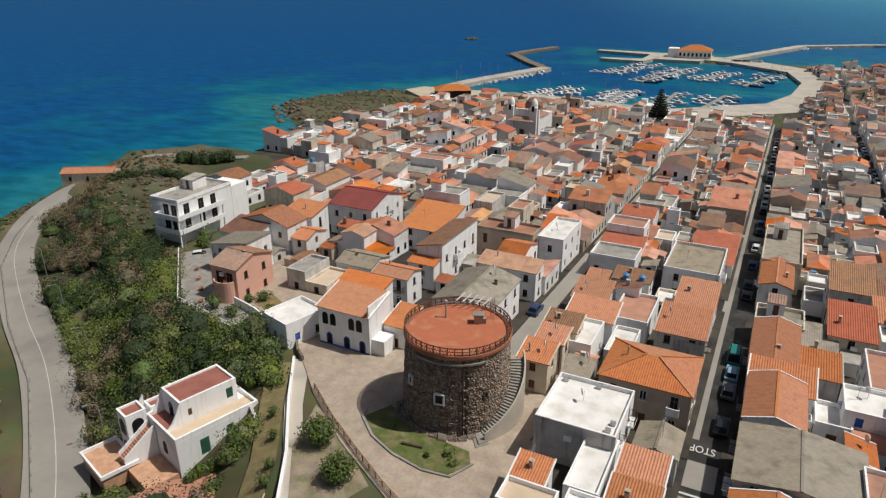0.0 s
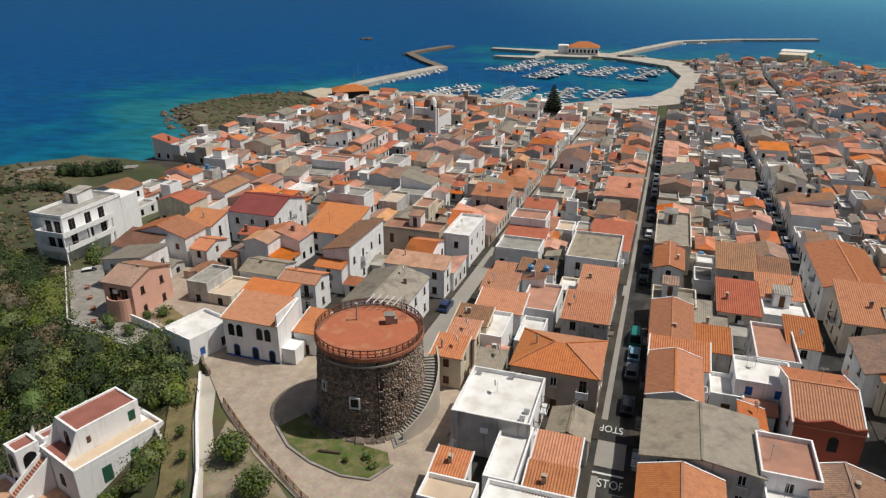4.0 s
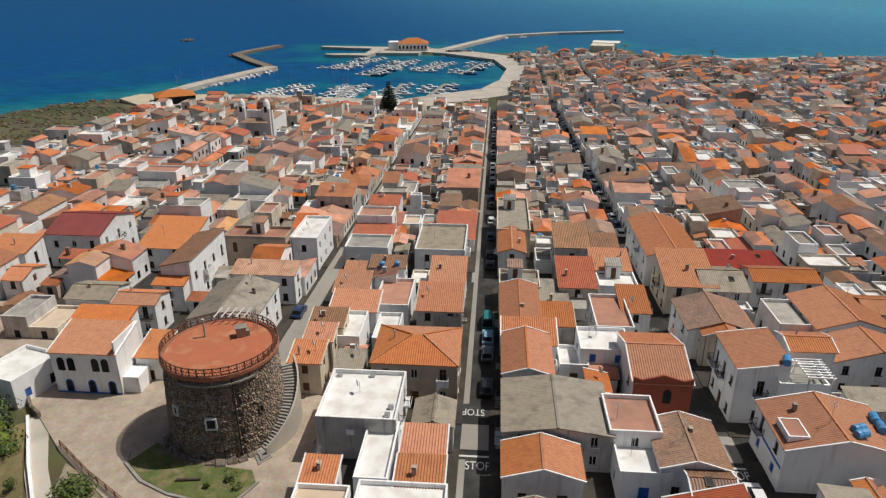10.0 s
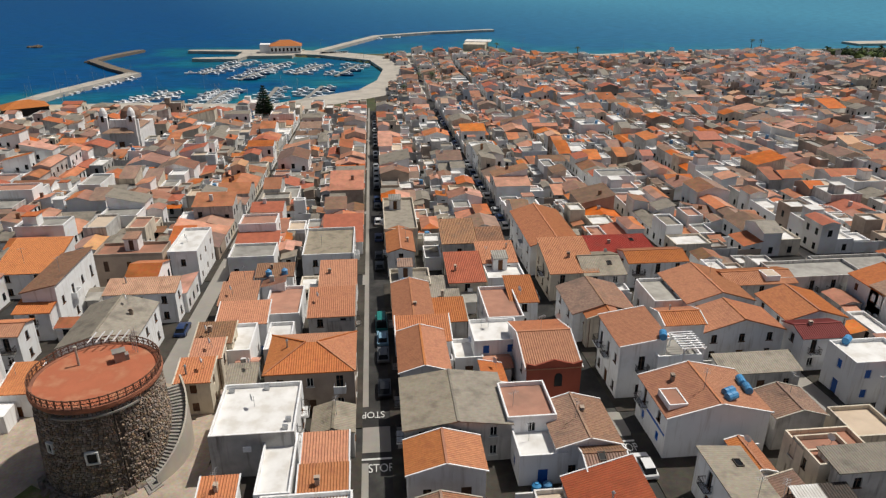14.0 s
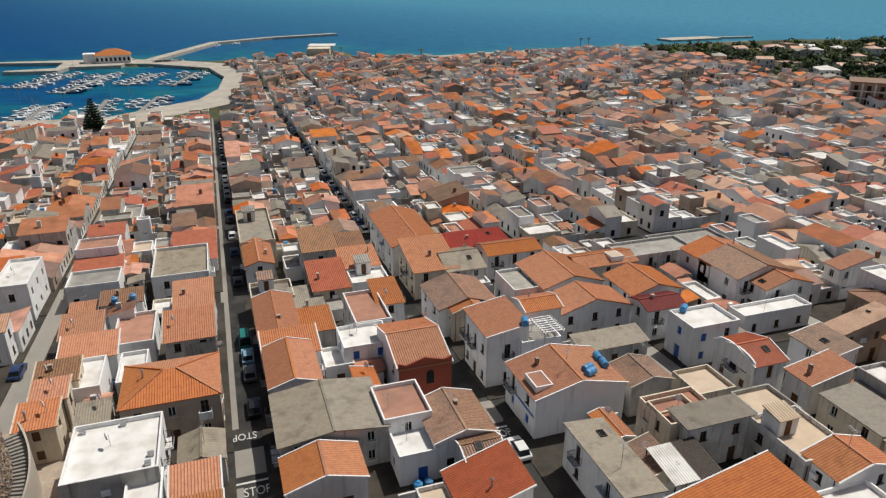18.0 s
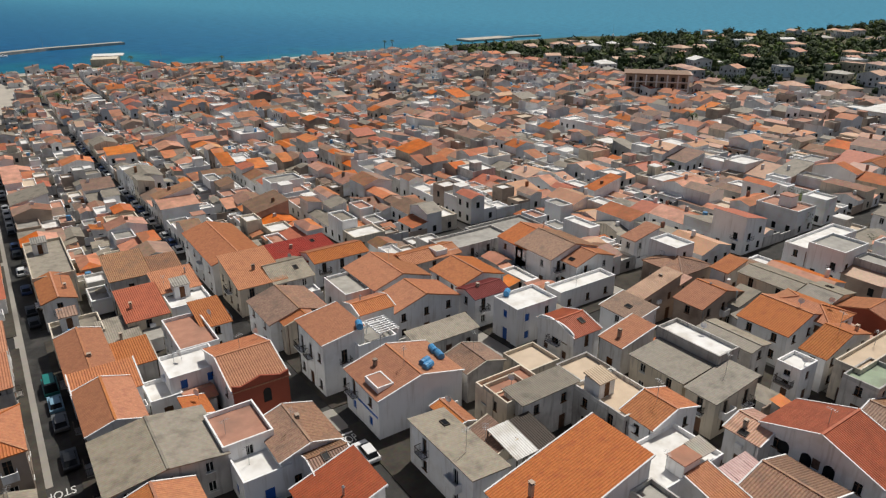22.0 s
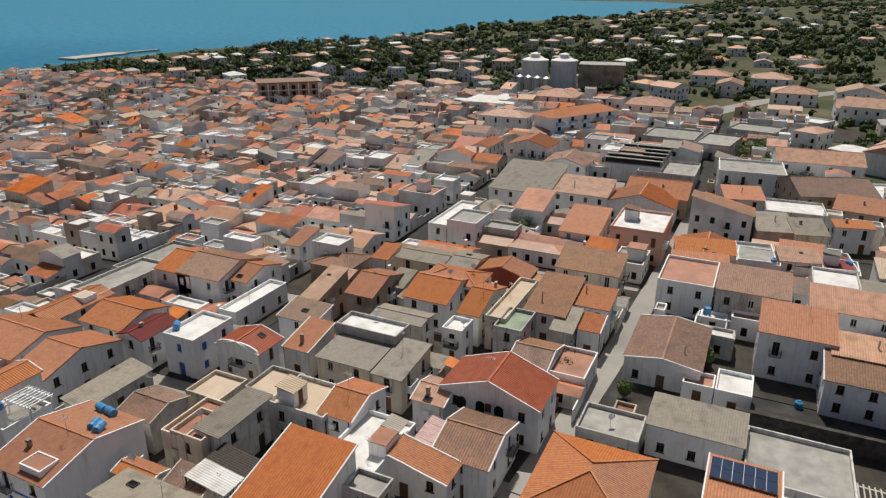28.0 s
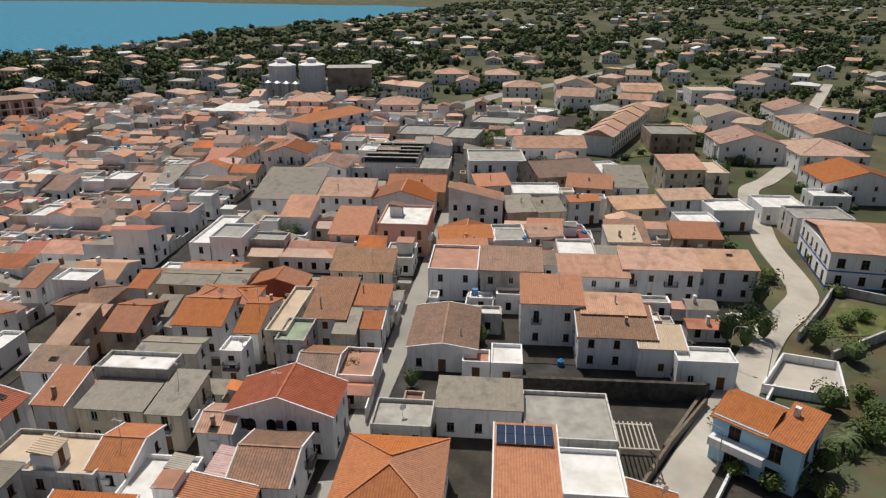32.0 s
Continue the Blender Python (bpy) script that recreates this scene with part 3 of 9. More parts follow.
def water():
    m = bpy.data.materials.new("sea_water")
    m.use_nodes = True
    n, k = m.node_tree.nodes, m.node_tree.links
    b = n["Principled BSDF"]
    b.inputs["Roughness"].default_value, b.inputs["IOR"].default_value = 0.3, 1.33
    b.inputs["Specular IOR Level"].default_value = 0.012
    at = n.new("ShaderNodeAttribute")
    at.attribute_name = "shallow"
    geo = n.new("ShaderNodeNewGeometry")
    nz = n.new("ShaderNodeTexNoise")
    nz.inputs["Scale"].default_value, nz.inputs["Detail"].default_value = 0.022, 6
    k.new(geo.outputs["Position"], nz.inputs["Vector"])
    add = n.new("ShaderNodeMath")
    add.operation = "MULTIPLY_ADD"
    k.new(nz.outputs["Fac"], add.inputs[0])
    add.inputs[1].default_value = 1.7
    sub = n.new("ShaderNodeMath")
    sub.operation = "ADD"
    sub.inputs[1].default_value = -0.78
    k.new(at.outputs["Fac"], sub.inputs[0])
    k.new(sub.outputs[0], add.inputs[2])
    r = n.new("ShaderNodeValToRGB")
    r.color_ramp.elements[0].position, r.color_ramp.elements[0].color = 0.10, (0.002, 0.066, 0.20, 1)
    r.color_ramp.elements[1].position, r.color_ramp.elements[1].color = 1.0, (0.014, 0.145, 0.185, 1)
    e = r.color_ramp.elements.new(0.40)
    e.color = (0.003, 0.072, 0.19, 1)
    e = r.color_ramp.elements.new(0.65)
    e.color = (0.003, 0.105, 0.185, 1)
    k.new(add.outputs[0], r.inputs[0])
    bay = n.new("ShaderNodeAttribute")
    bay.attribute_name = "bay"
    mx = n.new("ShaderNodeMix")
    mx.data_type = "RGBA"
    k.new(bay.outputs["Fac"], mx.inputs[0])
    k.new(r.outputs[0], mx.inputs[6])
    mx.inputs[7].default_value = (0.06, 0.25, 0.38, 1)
    rip = n.new("ShaderNodeTexNoise")
    rip.inputs["Scale"].default_value, rip.inputs["Detail"].default_value = 0.11, 7
    stretch = n.new("ShaderNodeMapping")
    stretch.inputs["Scale"].default_value = (0.7, 1.6, 1.0)
    k.new(geo.outputs["Position"], stretch.inputs["Vector"])
    k.new(stretch.outputs[0], rip.inputs["Vector"])
    tone = n.new("ShaderNodeMapRange")
    tone.inputs["From Min"].default_value, tone.inputs["From Max"].default_value = 0.3, 0.7
    tone.inputs["To Min"].default_value, tone.inputs["To Max"].default_value = 0.72, 1.28
    k.new(rip.outputs["Fac"], tone.inputs["Value"])
    hsv = n.new("ShaderNodeHueSaturation")
    k.new(tone.outputs[0], hsv.inputs["Value"])
    k.new(mx.outputs[2], hsv.inputs["Color"])
    k.new(hsv.outputs[0], b.inputs["Base Color"])
    wv = n.new("ShaderNodeTexNoise")
    wv.inputs["Scale"].default_value, wv.inputs["Detail"].default_value = 0.35, 5
    k.new(geo.outputs["Position"], wv.inputs["Vector"])
    bp = n.new("ShaderNodeBump")
    bp.inputs["Strength"].default_value, bp.inputs["Distance"].default_value = 0.5, 0.4
    k.new(wv.outputs["Fac"], bp.inputs["Height"])
    k.new(bp.outputs[0], b.inputs["Normal"])
    return m


M["water"] = water()
sx = steps((-4800, -600, 300), (-600, -300, 30), (-300, 700, 10), (700, 4800, 120))
sy = steps((-3600, -800, 400), (-800, 60, 40), (60, 680, 10), (680, 1200, 40), (1200, 4800, 300))
g, cd = sheet(sx, sy, "sea", lambda x, y, c: 0.0)
me = g.mesh("sea", "water", smooth=True)
shallow = np.exp(-np.maximum(-cd, 0) / 70.0)
harbour = np.array([[1.0 if -170 < x < 10 and 340 < y < 560 or -40 < x < 200 and 545 < y < 700 else 0.0 for x in sx] for y in sy])
shallow = np.where(harbour > 0, np.minimum(shallow, 0.62), shallow)
att = me.attributes.new("shallow", "FLOAT", "POINT")
att.data.foreach_set("value", shallow.ravel().astype(np.float32))
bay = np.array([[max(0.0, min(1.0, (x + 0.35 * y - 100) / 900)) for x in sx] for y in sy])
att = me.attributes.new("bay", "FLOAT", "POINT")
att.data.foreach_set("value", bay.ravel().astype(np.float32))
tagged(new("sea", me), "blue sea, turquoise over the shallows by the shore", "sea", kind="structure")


def strip(name, pts, width, z0, z1, mat, label, category, kind="structure"):
    """A quay, road or wall that follows a line."""
    g = Geo()
    P = [Vector((a, b, 0)) for a, b in pts]
    left, right = [], []
    for i, p in enumerate(P):
        t = ((P[min(i + 1, len(P) - 1)] - P[max(i - 1, 0)])).normalized()
        nrm = Vector((-t.y, t.x, 0)) * width / 2
        left.append(p + nrm), right.append(p - nrm)
    zz = z1 if callable(z1) else (lambda x, y: z1)
    rings = []
    for l, r in zip(left, right):
        rings.append([(r.x, r.y, z0), (r.x, r.y, zz(r.x, r.y)), (l.x, l.y, zz(l.x, l.y)), (l.x, l.y, z0)])
    g.loft(rings)
    return tagged(new(name, g.mesh(name, mat)), label, category, kind=kind)


def smooth(pts, n=6):
    """A curve through the given places."""
    P = [Vector(p) for p in [pts[0], *pts, pts[-1]]]
    out = []
    for a, b, c, d in zip(P[:-3], P[1:-2], P[2:-1], P[3:]):
        for i in range(n):
            t = i / n
            q = 0.5 * (2 * b + (c - a) * t + (2 * a - 5 * b + 4 * c - d) * t * t + (3 * b - a - 3 * c + d) * t ** 3)
            out.append((q.x, q.y))
    return out + [pts[-1]]


def dense(pts, step=4.0):
    out = []
    for (a, b), (c, d) in zip(pts[:-1], pts[1:]):
        n = max(1, int(math.hypot(c - a, d - b) / step))
        out += [(a + (c - a) * i / n, b + (d - b) * i / n) for i in range(n)]
    return out + [pts[-1]]

# ---- streets, pavements and quays ----
XS = [(-153, -129), (-125, -98), (-94, -64), (-60, -32), (-28, -3.5), (1, 24.5), (29.5, 54), (58, 84), (88, 114), (118, 144), (148, 174), (178, 204), (208, 236), (240, 268), (272, 300), (304, 332)]
YS = [(-72, -40), (-36, 11.5), (16, 62.5), (68, 111), (117, 154.5), (158, 200), (204, 246), (250, 292), (296, 328), (345, 390), (395, 440), (445, 490), (495, 530)]
ROAD_E = [(50, -13), (63, -21.5), (84, -34.5), (100, -44), (109, -51), (118, -56), (140, -58), (155, -61), (184, -68), (197, -78), (225, -95), (300, -130), (420, -190)]
def along(line, x, y):
    """Distance of a place from a line."""
    best = 1e9
    for (a, b), (c, d) in zip(line[:-1], line[1:]):
        t = max(0, min(1, ((x - a) * (c - a) + (y - b) * (d - b)) / ((c - a) ** 2 + (d - b) ** 2)))
        best = min(best, math.hypot(x - a - t * (c - a), y - b - t * (d - b)))
    return best


def in_town(x, y):
    """Whether streets and houses, and not open country, cover a place."""
    if x < -28 and y < 78 or x < -64 and y < 84 or x < -98 and y < 118 or x < -126 and y < 170:
        return False
    if x < 6 and y > 318:
        return False
    if x > 30 and y < -40 or x > 200 and y < -6 - (x - 200) * 0.1 or x > 300 and y < 60:
        return False
    if x > 54 and y < 11 and (along(ROAD_E, x, y) < 6 or y < np.interp(x, [p[0] for p in ROAD_E], [p[1] for p in ROAD_E])):
        return False
    return x > -156 and x < 420


gx_, gy_ = np.arange(-156, 424, 4.0), np.concatenate([np.arange(-76, 335, 4.0), np.arange(335, 540, 5.0)])
cdist = coast_distance(*np.meshgrid(gx_, gy_))
g = Geo()
for j in range(len(gy_) - 1):
    for i in range(len(gx_) - 1):
        a, b, c, d = gx_[i], gx_[i + 1], gy_[j], gy_[j + 1]
        if cdist[j, i] > 13 and in_town((a + b) / 2, (c + d) / 2):
            g.poly(((a, c, ground(a, c) + 0.05), (b, c, ground(b, c) + 0.05), (b, d, ground(b, d) + 0.05), (a, d, ground(a, d) + 0.05)))
tagged(new("road", g.mesh("road", "asphalt")), "worn grey asphalt of the narrow town streets", "road", kind="structure")


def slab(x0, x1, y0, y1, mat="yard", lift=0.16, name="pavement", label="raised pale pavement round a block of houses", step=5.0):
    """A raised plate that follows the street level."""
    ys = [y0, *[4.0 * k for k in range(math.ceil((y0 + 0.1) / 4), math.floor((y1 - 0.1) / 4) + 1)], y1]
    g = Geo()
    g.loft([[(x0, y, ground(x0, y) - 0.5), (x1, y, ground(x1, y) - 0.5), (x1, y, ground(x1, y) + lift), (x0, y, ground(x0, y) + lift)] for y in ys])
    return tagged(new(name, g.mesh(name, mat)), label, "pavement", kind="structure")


# block plates, coloured dark to stand for shade in the gaps
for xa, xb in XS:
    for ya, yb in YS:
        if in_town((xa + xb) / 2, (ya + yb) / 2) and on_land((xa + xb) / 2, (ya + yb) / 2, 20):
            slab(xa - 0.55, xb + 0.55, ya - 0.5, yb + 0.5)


def flat_shape(name, pts, z, mat, label, category, thick=0.4, kind="structure"):
    """A level plate with a given outline."""
    g = Geo()
    g.loft([[(x, y, z - thick) for x, y in pts], [(x, y, z) for x, y in pts]])
    return tagged(new(name, g.mesh(name, mat)), label, category, kind=kind)


flat_shape("plaza", [(-22.6, 45.2), (-18.6, 47.0), (-18.4, 52), (-19.0, 58.2), (-19.0, 66), (-20, 62), (-20, 78), (-32.5, 80), (-59, 73.5), (-61.5, 70.5), (-56, 65.5), (-48.5, 58.5), (-40, 52.2), (-30, 46.5)], 13.69, "paving", "brown stone-paved square round the old tower", "square", 1.2)
flat_shape("forecourt", [(-92, 88), (-83, 79), (-74, 73.6), (-66, 73.1), (-61.6, 71.6), (-59, 78), (-62, 88), (-80, 95)], 13.63, "paving", "paved forecourt between the houses above the slope", "court", 2)
strip("quay", dense([(-172, 341), (-113, 343), (-93, 338), (-46, 333), (2, 376), (14, 414), (19, 466), (9, 520), (-33, 559), (-60, 572)], 6), 24, -2, 2.25, "concrete", "wide pale concrete harbour quay", "quay")
strip("breakwater", dense([(-180, 340), (-174, 384), (-153, 462)], 6), 9, -2, 2.6, "concrete", "long pale concrete breakwater", "breakwater")
strip("mole", dense([(-45, 574), (-20, 640), (5, 705), (60, 742), (133, 768)], 6), 9, -2, 2.4, "concrete", "long curved concrete mole", "breakwater")
strip("east_quay", dense([(12, 545), (64, 551), (100, 552)], 6), 16, -2, 2.25, "concrete", "pale concrete landing by the eastern basin", "quay")
strip("square_by_harbour", dense([(30, 350), (34, 430), (36, 530)], 8), 34, -1, 2.2, "concrete", "broad pale parking ground by the harbour", "square")
strip("small_pier", [(436, 600), (500, 604)], 22, -2, 1.9, "concrete", "distant low concrete jetty", "pier")
strip("pier_arm", [(500, 604), (545, 600)], 5, -2, 1.9, "concrete", "thin arm of the distant jetty", "pier")
strip("shore_road", dense([(116, 552), (176, 528), (232, 540), (346, 545), (500, 551)], 8), 9, -1, 2.3, "concrete", "pale promenade along the beach", "road")
COAST_ROAD = smooth([(-58, 26), (-77, 40.3), (-99, 54), (-119, 63.8), (-146, 79), (-161, 91.5), (-172, 104), (-180, 118), (-183, 128)])
strip("coast_road", COAST_ROAD, 7.6, 3, lambda x, y: 6.12, "paleasphalt", "pale asphalt coast road below the scrub", "road")
strip("east_road", smooth(ROAD_E, 5), 5.2, 3, lambda x, y: ground(x, y) + 0.21, "concrete", "narrow pale concrete road between garden walls", "road")
strip("back_road", dense([(272, -9), (286, -16), (316, -27), (343, -40), (385, -60), (440, -92)], 6), 5.0, 3, lambda x, y: ground(x, y) + 0.16, "paleasphalt", "narrow pale road between the fields", "road")
strip("wide_road", dense([(214, 58), (229, 52), (252, 41), (282, 33), (304, 25), (332, 15), (356, 4), (420, -40), (560, -120)], 6), 9.0, 3, lambda x, y: ground(x, y) + 0.14, "paleasphalt", "wide pale road leaving the town", "road")

# ---- rows of town houses ----
TAKEN = []
def free(x, y, w, d, gap=0.0):
    """Whether a lot keeps clear of the houses that stand already."""
    return not any(abs(x - a) < (w + c) / 2 - gap and abs(y - b) < (d + e) / 2 - gap for a, b, c, e in TAKEN)


fill = random.Random(11)

# ---- houses seen near ----
TAKEN += [(-26, 58, 15, 34), (-31, 66, 16, 16), (-88, 247, 16, 26), (-160, 326, 30, 30), (67, -38, 30, 24), (84, -42, 20, 12), (70, -17, 14, 14)]
CUSTOM = {(37, 63): "0002", (33, 75): "1003", (34, 47): "0002", (36, 70): "2000", (-14, 65): "0222", (-52, 73): "0000", (-111, 100): "0023", (66, 24): "2000", (21, 75): "0002"}
def H(x, y, w, d, h, roof, wall, top, pitch=17, shut="dark", door=0, wins="2222", rot=0.0, base=None):
    TAKEN.append((x, y, w, d))
    r = random.Random(int(x * 13 + y * 7))
    wins = "".join(str(max(1, min(4, int(s / 3.3)))) for s in (w, d, w, d)) if wins == "2222" else wins
    a, b, c, e = (CUSTOM.get((round(x), round(y)), wins))
    wins = (a if y > -8 else "0") + (b if x < 8 else "0") + (c if y < 8 else "0") + (e if x > -8 else "0")
    return house(x, y, w, d, h, roof, wall, top, pitch=pitch, shut=shut if shut != "dark" else r.choice(("dark", "dark", "wood", "glass")), door=door or r.choice((1, 4)), wins=wins, near=True, chimney=1 if roof != "flat" and r.random() < 0.35 else 0, group="town houses", rot=rot, base=base)


H(14.8, 118.9, 6.3, 8.2, 6.5, "mS", "grey", "oldtile", pitch=12)
H(20.5, 118.2, 5.9, 6.3, 5.6, "mS", "white", "oldtile", pitch=12)
H(3.9, 120.8, 5.0, 11.6, 5.2, "gy", "white", "tile")
H(4.4, 135.3, 6.7, 19.8, 6.0, "flat", "cream", "eternit")
H(-14.4, 65.0, 9.0, 9.6, 5.2, "flat", "white", "flatwhite")
H(-11.4, 57.0, 3.5, 9.2, 3.9, "flat", "bright", "flatwhite")
H(-6.5, 57.9, 4.6, 4.4, 4.3, "mS", "white", "tile", pitch=12)
H(-6.5, 53.9, 4.8, 3.8, 3.8, "mS", "white", "tile", pitch=12)
H(-6.0, 64.5, 4.6, 4.9, 3.7, "gy", "grey", "eternit")
H(-9.2, 76.2, 10.9, 9.4, 6.2, "hip", "brown", "tile")
H(-23.4, 74.1, 4.1, 4.1, 5.2, "mS", "cream", "tile", pitch=12)
H(-23.0, 79.2, 3.9, 3.6, 5.5, "mS", "cream", "tile", pitch=12)
H(-22.9, 83.6, 4.9, 4.1, 5.5, "mS", "cream", "oldtile", pitch=12)
H(-19.8, 84.4, 3.6, 7.6, 4.3, "flat", "bright", "flatwhite")
H(-18.0, 74.6, 3.5, 4.1, 3.7, "mS", "grey", "eternit", pitch=12)
H(-20.7, 92.0, 7.2, 5.1, 4.3, "mS", "white", "tile", pitch=12)
H(-22.6, 99.3, 5.6, 5.7, 4.3, "mS", "white", "tile", pitch=12)
H(-23.5, 105.9, 3.6, 3.6, 4.3, "mS", "white", "tile", pitch=12)
H(-17.7, 106.0, 6.0, 3.6, 5.6, "mS", "white", "oldtile", pitch=12)
H(-7.1, 104.2, 5.9, 7.6, 4.7, "mS", "white", "tile", pitch=12)
H(-7.5, 92.2, 6.8, 6.8, 5.2, "mS", "grey", "tile", pitch=12)
H(-6.1, 91.1, 3.7, 5.0, 3.9, "flat", "grey", "flatred")
H(-9.4, 120.0, 9.3, 13.5, 5.6, "flat", "white", "eternit")
H(-15.3, 97.2, 5.5, 9.8, 3.9, "flat", "white", "flatred")
H(-14.6, 85.0, 3.5, 7.7, 3.9, "flat", "white", "flatwhite")
H(-38.3, 87.9, 9.6, 12.3, 6.0, "gy", "white", "eternit")
H(-38.0, 101.4, 10.8, 4.0, 5.6, "mS", "white", "paletile", pitch=12)
H(-44.5, 117.3, 11.9, 5.6, 6.5, "flat", "brown", "flatred")
H(-35.3, 121.1, 5.2, 12.2, 6.5, "flat", "white", "flatwhite", shut="wood")
H(-52.1, 105.3, 5.1, 15.1, 7.5, "mW", "white", "oldtile", pitch=12)
H(-52.5, 98.3, 5.1, 6.2, 5.0, "mS", "white", "tile", pitch=12)
H(-61.8, 117.6, 9.6, 10.9, 5.0, "mS", "white", "tile", pitch=12)
H(-79.3, 119.4, 10.7, 13.1, 7.0, "gx", "white", "maroon")
H(-87.5, 97.9, 11.7, 6.1, 7.0, "gy", "white", "tile")
H(-86.2, 106.4, 7.4, 5.8, 6.5, "mS", "white", "tile", pitch=12)
H(-79.2, 98.3, 3.5, 6.4, 5.0, "gx", "white", "tile")
H(-78.7, 79.0, 5.6, 8.8, 6.5, "gx", "pink", "oldtile")
H(-85.5, 86.3, 8.6, 6.6, 6.0, "mW", "white", "eternit", pitch=10)
H(-60.9, 70.6, 6.2, 7.4, 3.8, "flat", "bright", "flatwhite", shut="blue", wins="1200", rot=-16)
H(-51.6, 72.9, 8.7, 5.8, 6.5, "mS", "bright", "tile", pitch=14)
H(-45.1, 76.2, 3.5, 5.2, 4.1, "mS", "white", "tile", pitch=12)
H(-54.5, 80.4, 8.2, 3.5, 6.4, "mS", "white", "tile", pitch=12)
H(-53.7, 89.1, 6.6, 4.9, 5.5, "gx", "white", "tile")
H(-63.9, 94.2, 7.4, 6.5, 4.0, "gx", "white", "eternit")
H(-111.2, 99.6, 7.8, 15.3, 9.0, "flat", "bright", "flatgrey")
H(37.0, 71.7, 5.7, 4.9, 6.4, "flat", "bright", "flatgrey", shut="glass")
H(62.0, 96.3, 11.6, 6.1, 5.2, "gx", "grey", "tile")
H(73.3, 97.6, 15.1, 6.6, 5.2, "flat", "grey", "flatgrey")
H(84.4, 99.9, 14.7, 9.4, 4.3, "flat", "grey", "flatgrey")
H(82.5, 89.3, 11.2, 8.1, 6.0, "gy", "white", "tile")
H(82.6, 83.5, 11.4, 9.5, 6.0, "gy", "white", "oldtile")
H(84.0, 78.0, 9.3, 6.2, 5.2, "gy", "white", "tile")
H(77.9, 72.2, 12.8, 3.5, 3.4, "flat", "bright", "flatwhite")
H(45.1, 51.6, 4.8, 4.6, 5.4, "flat", "cream", "flatred")
H(55.2, 44.0, 6.5, 8.0, 5.3, "flat", "grey", "flatbeige")
H(46.8, 61.1, 5.9, 5.2, 4.6, "gy", "grey", "oldtile")
H(48.8, 71.4, 10.5, 3.5, 3.4, "mS", "grey", "eternit", pitch=12)
H(66.9, 24.4, 7.2, 12.6, 6.1, "gx", "white", "redtile", pitch=20)
H(63.8, 31.3, 5.5, 4.1, 4.8, "gy", "white", "paletile")
H(44.4, 40.2, 4.6, 3.5, 4.0, "flat", "white", "flatgrey")
H(51.9, 28.7, 3.5, 3.5, 4.5, "mS", "white", "tile", pitch=12)
H(50.6, 24.9, 3.5, 3.7, 5.0, "mS", "white", "tile", pitch=12)
H(55.2, 10.1, 12.1, 10.8, 5.4, "hip", "white", "tile")
H(70.0, -9.1, 9.8, 10.6, 3.0, "flat", "grey", "flatgrey")
H(57.9, -3.7, 11.2, 6.5, 5.6, "mW", "bright", "tile", pitch=3)
H(56.4, -10.2, 7.2, 6.3, 5.7, "flat", "bright", "flatwhite", shut="blue")
H(126.5, 57.6, 17.2, 4.6, 5.2, "flat", "white", "flatwhite")
H(110.3, 23.7, 7.2, 10.9, 5.6, "mW", "cream", "oldtile", pitch=12)
H(-16.9, 53.9, 3.5, 3.5, 3.3, "mS", "white", "tile", pitch=12)
H(-15.9, 49.7, 5.4, 3.5, 3.7, "flat", "bright", "flatbeige")
H(-8.0, 50.4, 8.9, 3.6, 3.9, "flat", "white", "flatwhite")
H(148.7, -70.5, 9.2, 12.2, 5.1, "flat", "grey", "flatgrey")
H(171.4, -82.5, 6.9, 9.1, 3.4, "flat", "white", "flatwhite")
H(161.0, -66.6, 10.1, 10.2, 3.8, "flat", "bright", "flatwhite")
H(34.2, 47.3, 4.5, 11.7, 5.4, "mE", "white", "eternit", pitch=5)
H(36.9, 62.6, 12.0, 8.4, 5.6, "gy", "bright", "tile", pitch=14, shut="blue")
H(32.6, 74.6, 6.0, 8.3, 8.0, "mW", "white", "tile", pitch=9)
H(33.1, 86.1, 6.5, 3.9, 5.1, "gy", "cream", "tile")
H(32.9, 90.7, 9.4, 9.4, 5.1, "gy", "white", "oldtile")
H(32.8, 106.3, 8.2, 10.6, 5.4, "mS", "cream", "tile", pitch=12)
H(38.0, 105.2, 7.1, 9.9, 5.1, "gx", "grey", "eternit")
H(32.7, 122.4, 9.7, 19.3, 6.4, "gy", "white", "tile")
H(44.9, 113.1, 12.5, 10.0, 4.5, "mS", "grey", "redsheet", pitch=5)
H(49.2, 108.0, 10.8, 6.4, 5.1, "gx", "white", "tile")
H(52.1, 93.3, 10.8, 11.0, 5.1, "gy", "white", "tile")
H(46.6, 93.3, 9.0, 8.2, 4.5, "flat", "white", "flatgrey")
H(50.2, 80.9, 12.3, 6.3, 5.2, "gy", "white", "tile")
H(41.3, 79.7, 5.6, 4.9, 7.0, "gx", "white", "tile")
H(62.9, 84.6, 9.2, 8.5, 5.2, "gy", "white", "tile")
H(60.3, 76.8, 6.6, 4.9, 5.4, "gx", "white", "maroon")
H(62.4, 68.9, 7.8, 5.6, 5.8, "flat", "bright", "flatwhite", shut="blue")
H(63.2, 60.3, 5.0, 7.4, 5.2, "gx", "white", "redtile")
H(53.3, 57.1, 5.3, 5.4, 4.2, "flat", "cream", "flatbeige")
H(56.2, 50.1, 5.5, 5.2, 5.1, "flat", "grey", "flatbeige")
H(48.2, 49.6, 8.7, 3.4, 6.0, "mS", "grey", "eternit", pitch=4)
H(46.2, 53.5, 7.2, 3.4, 5.1, "flat", "cream", "flatred")
H(56.7, 39.0, 7.7, 4.4, 5.7, "gy", "bright", "tile")
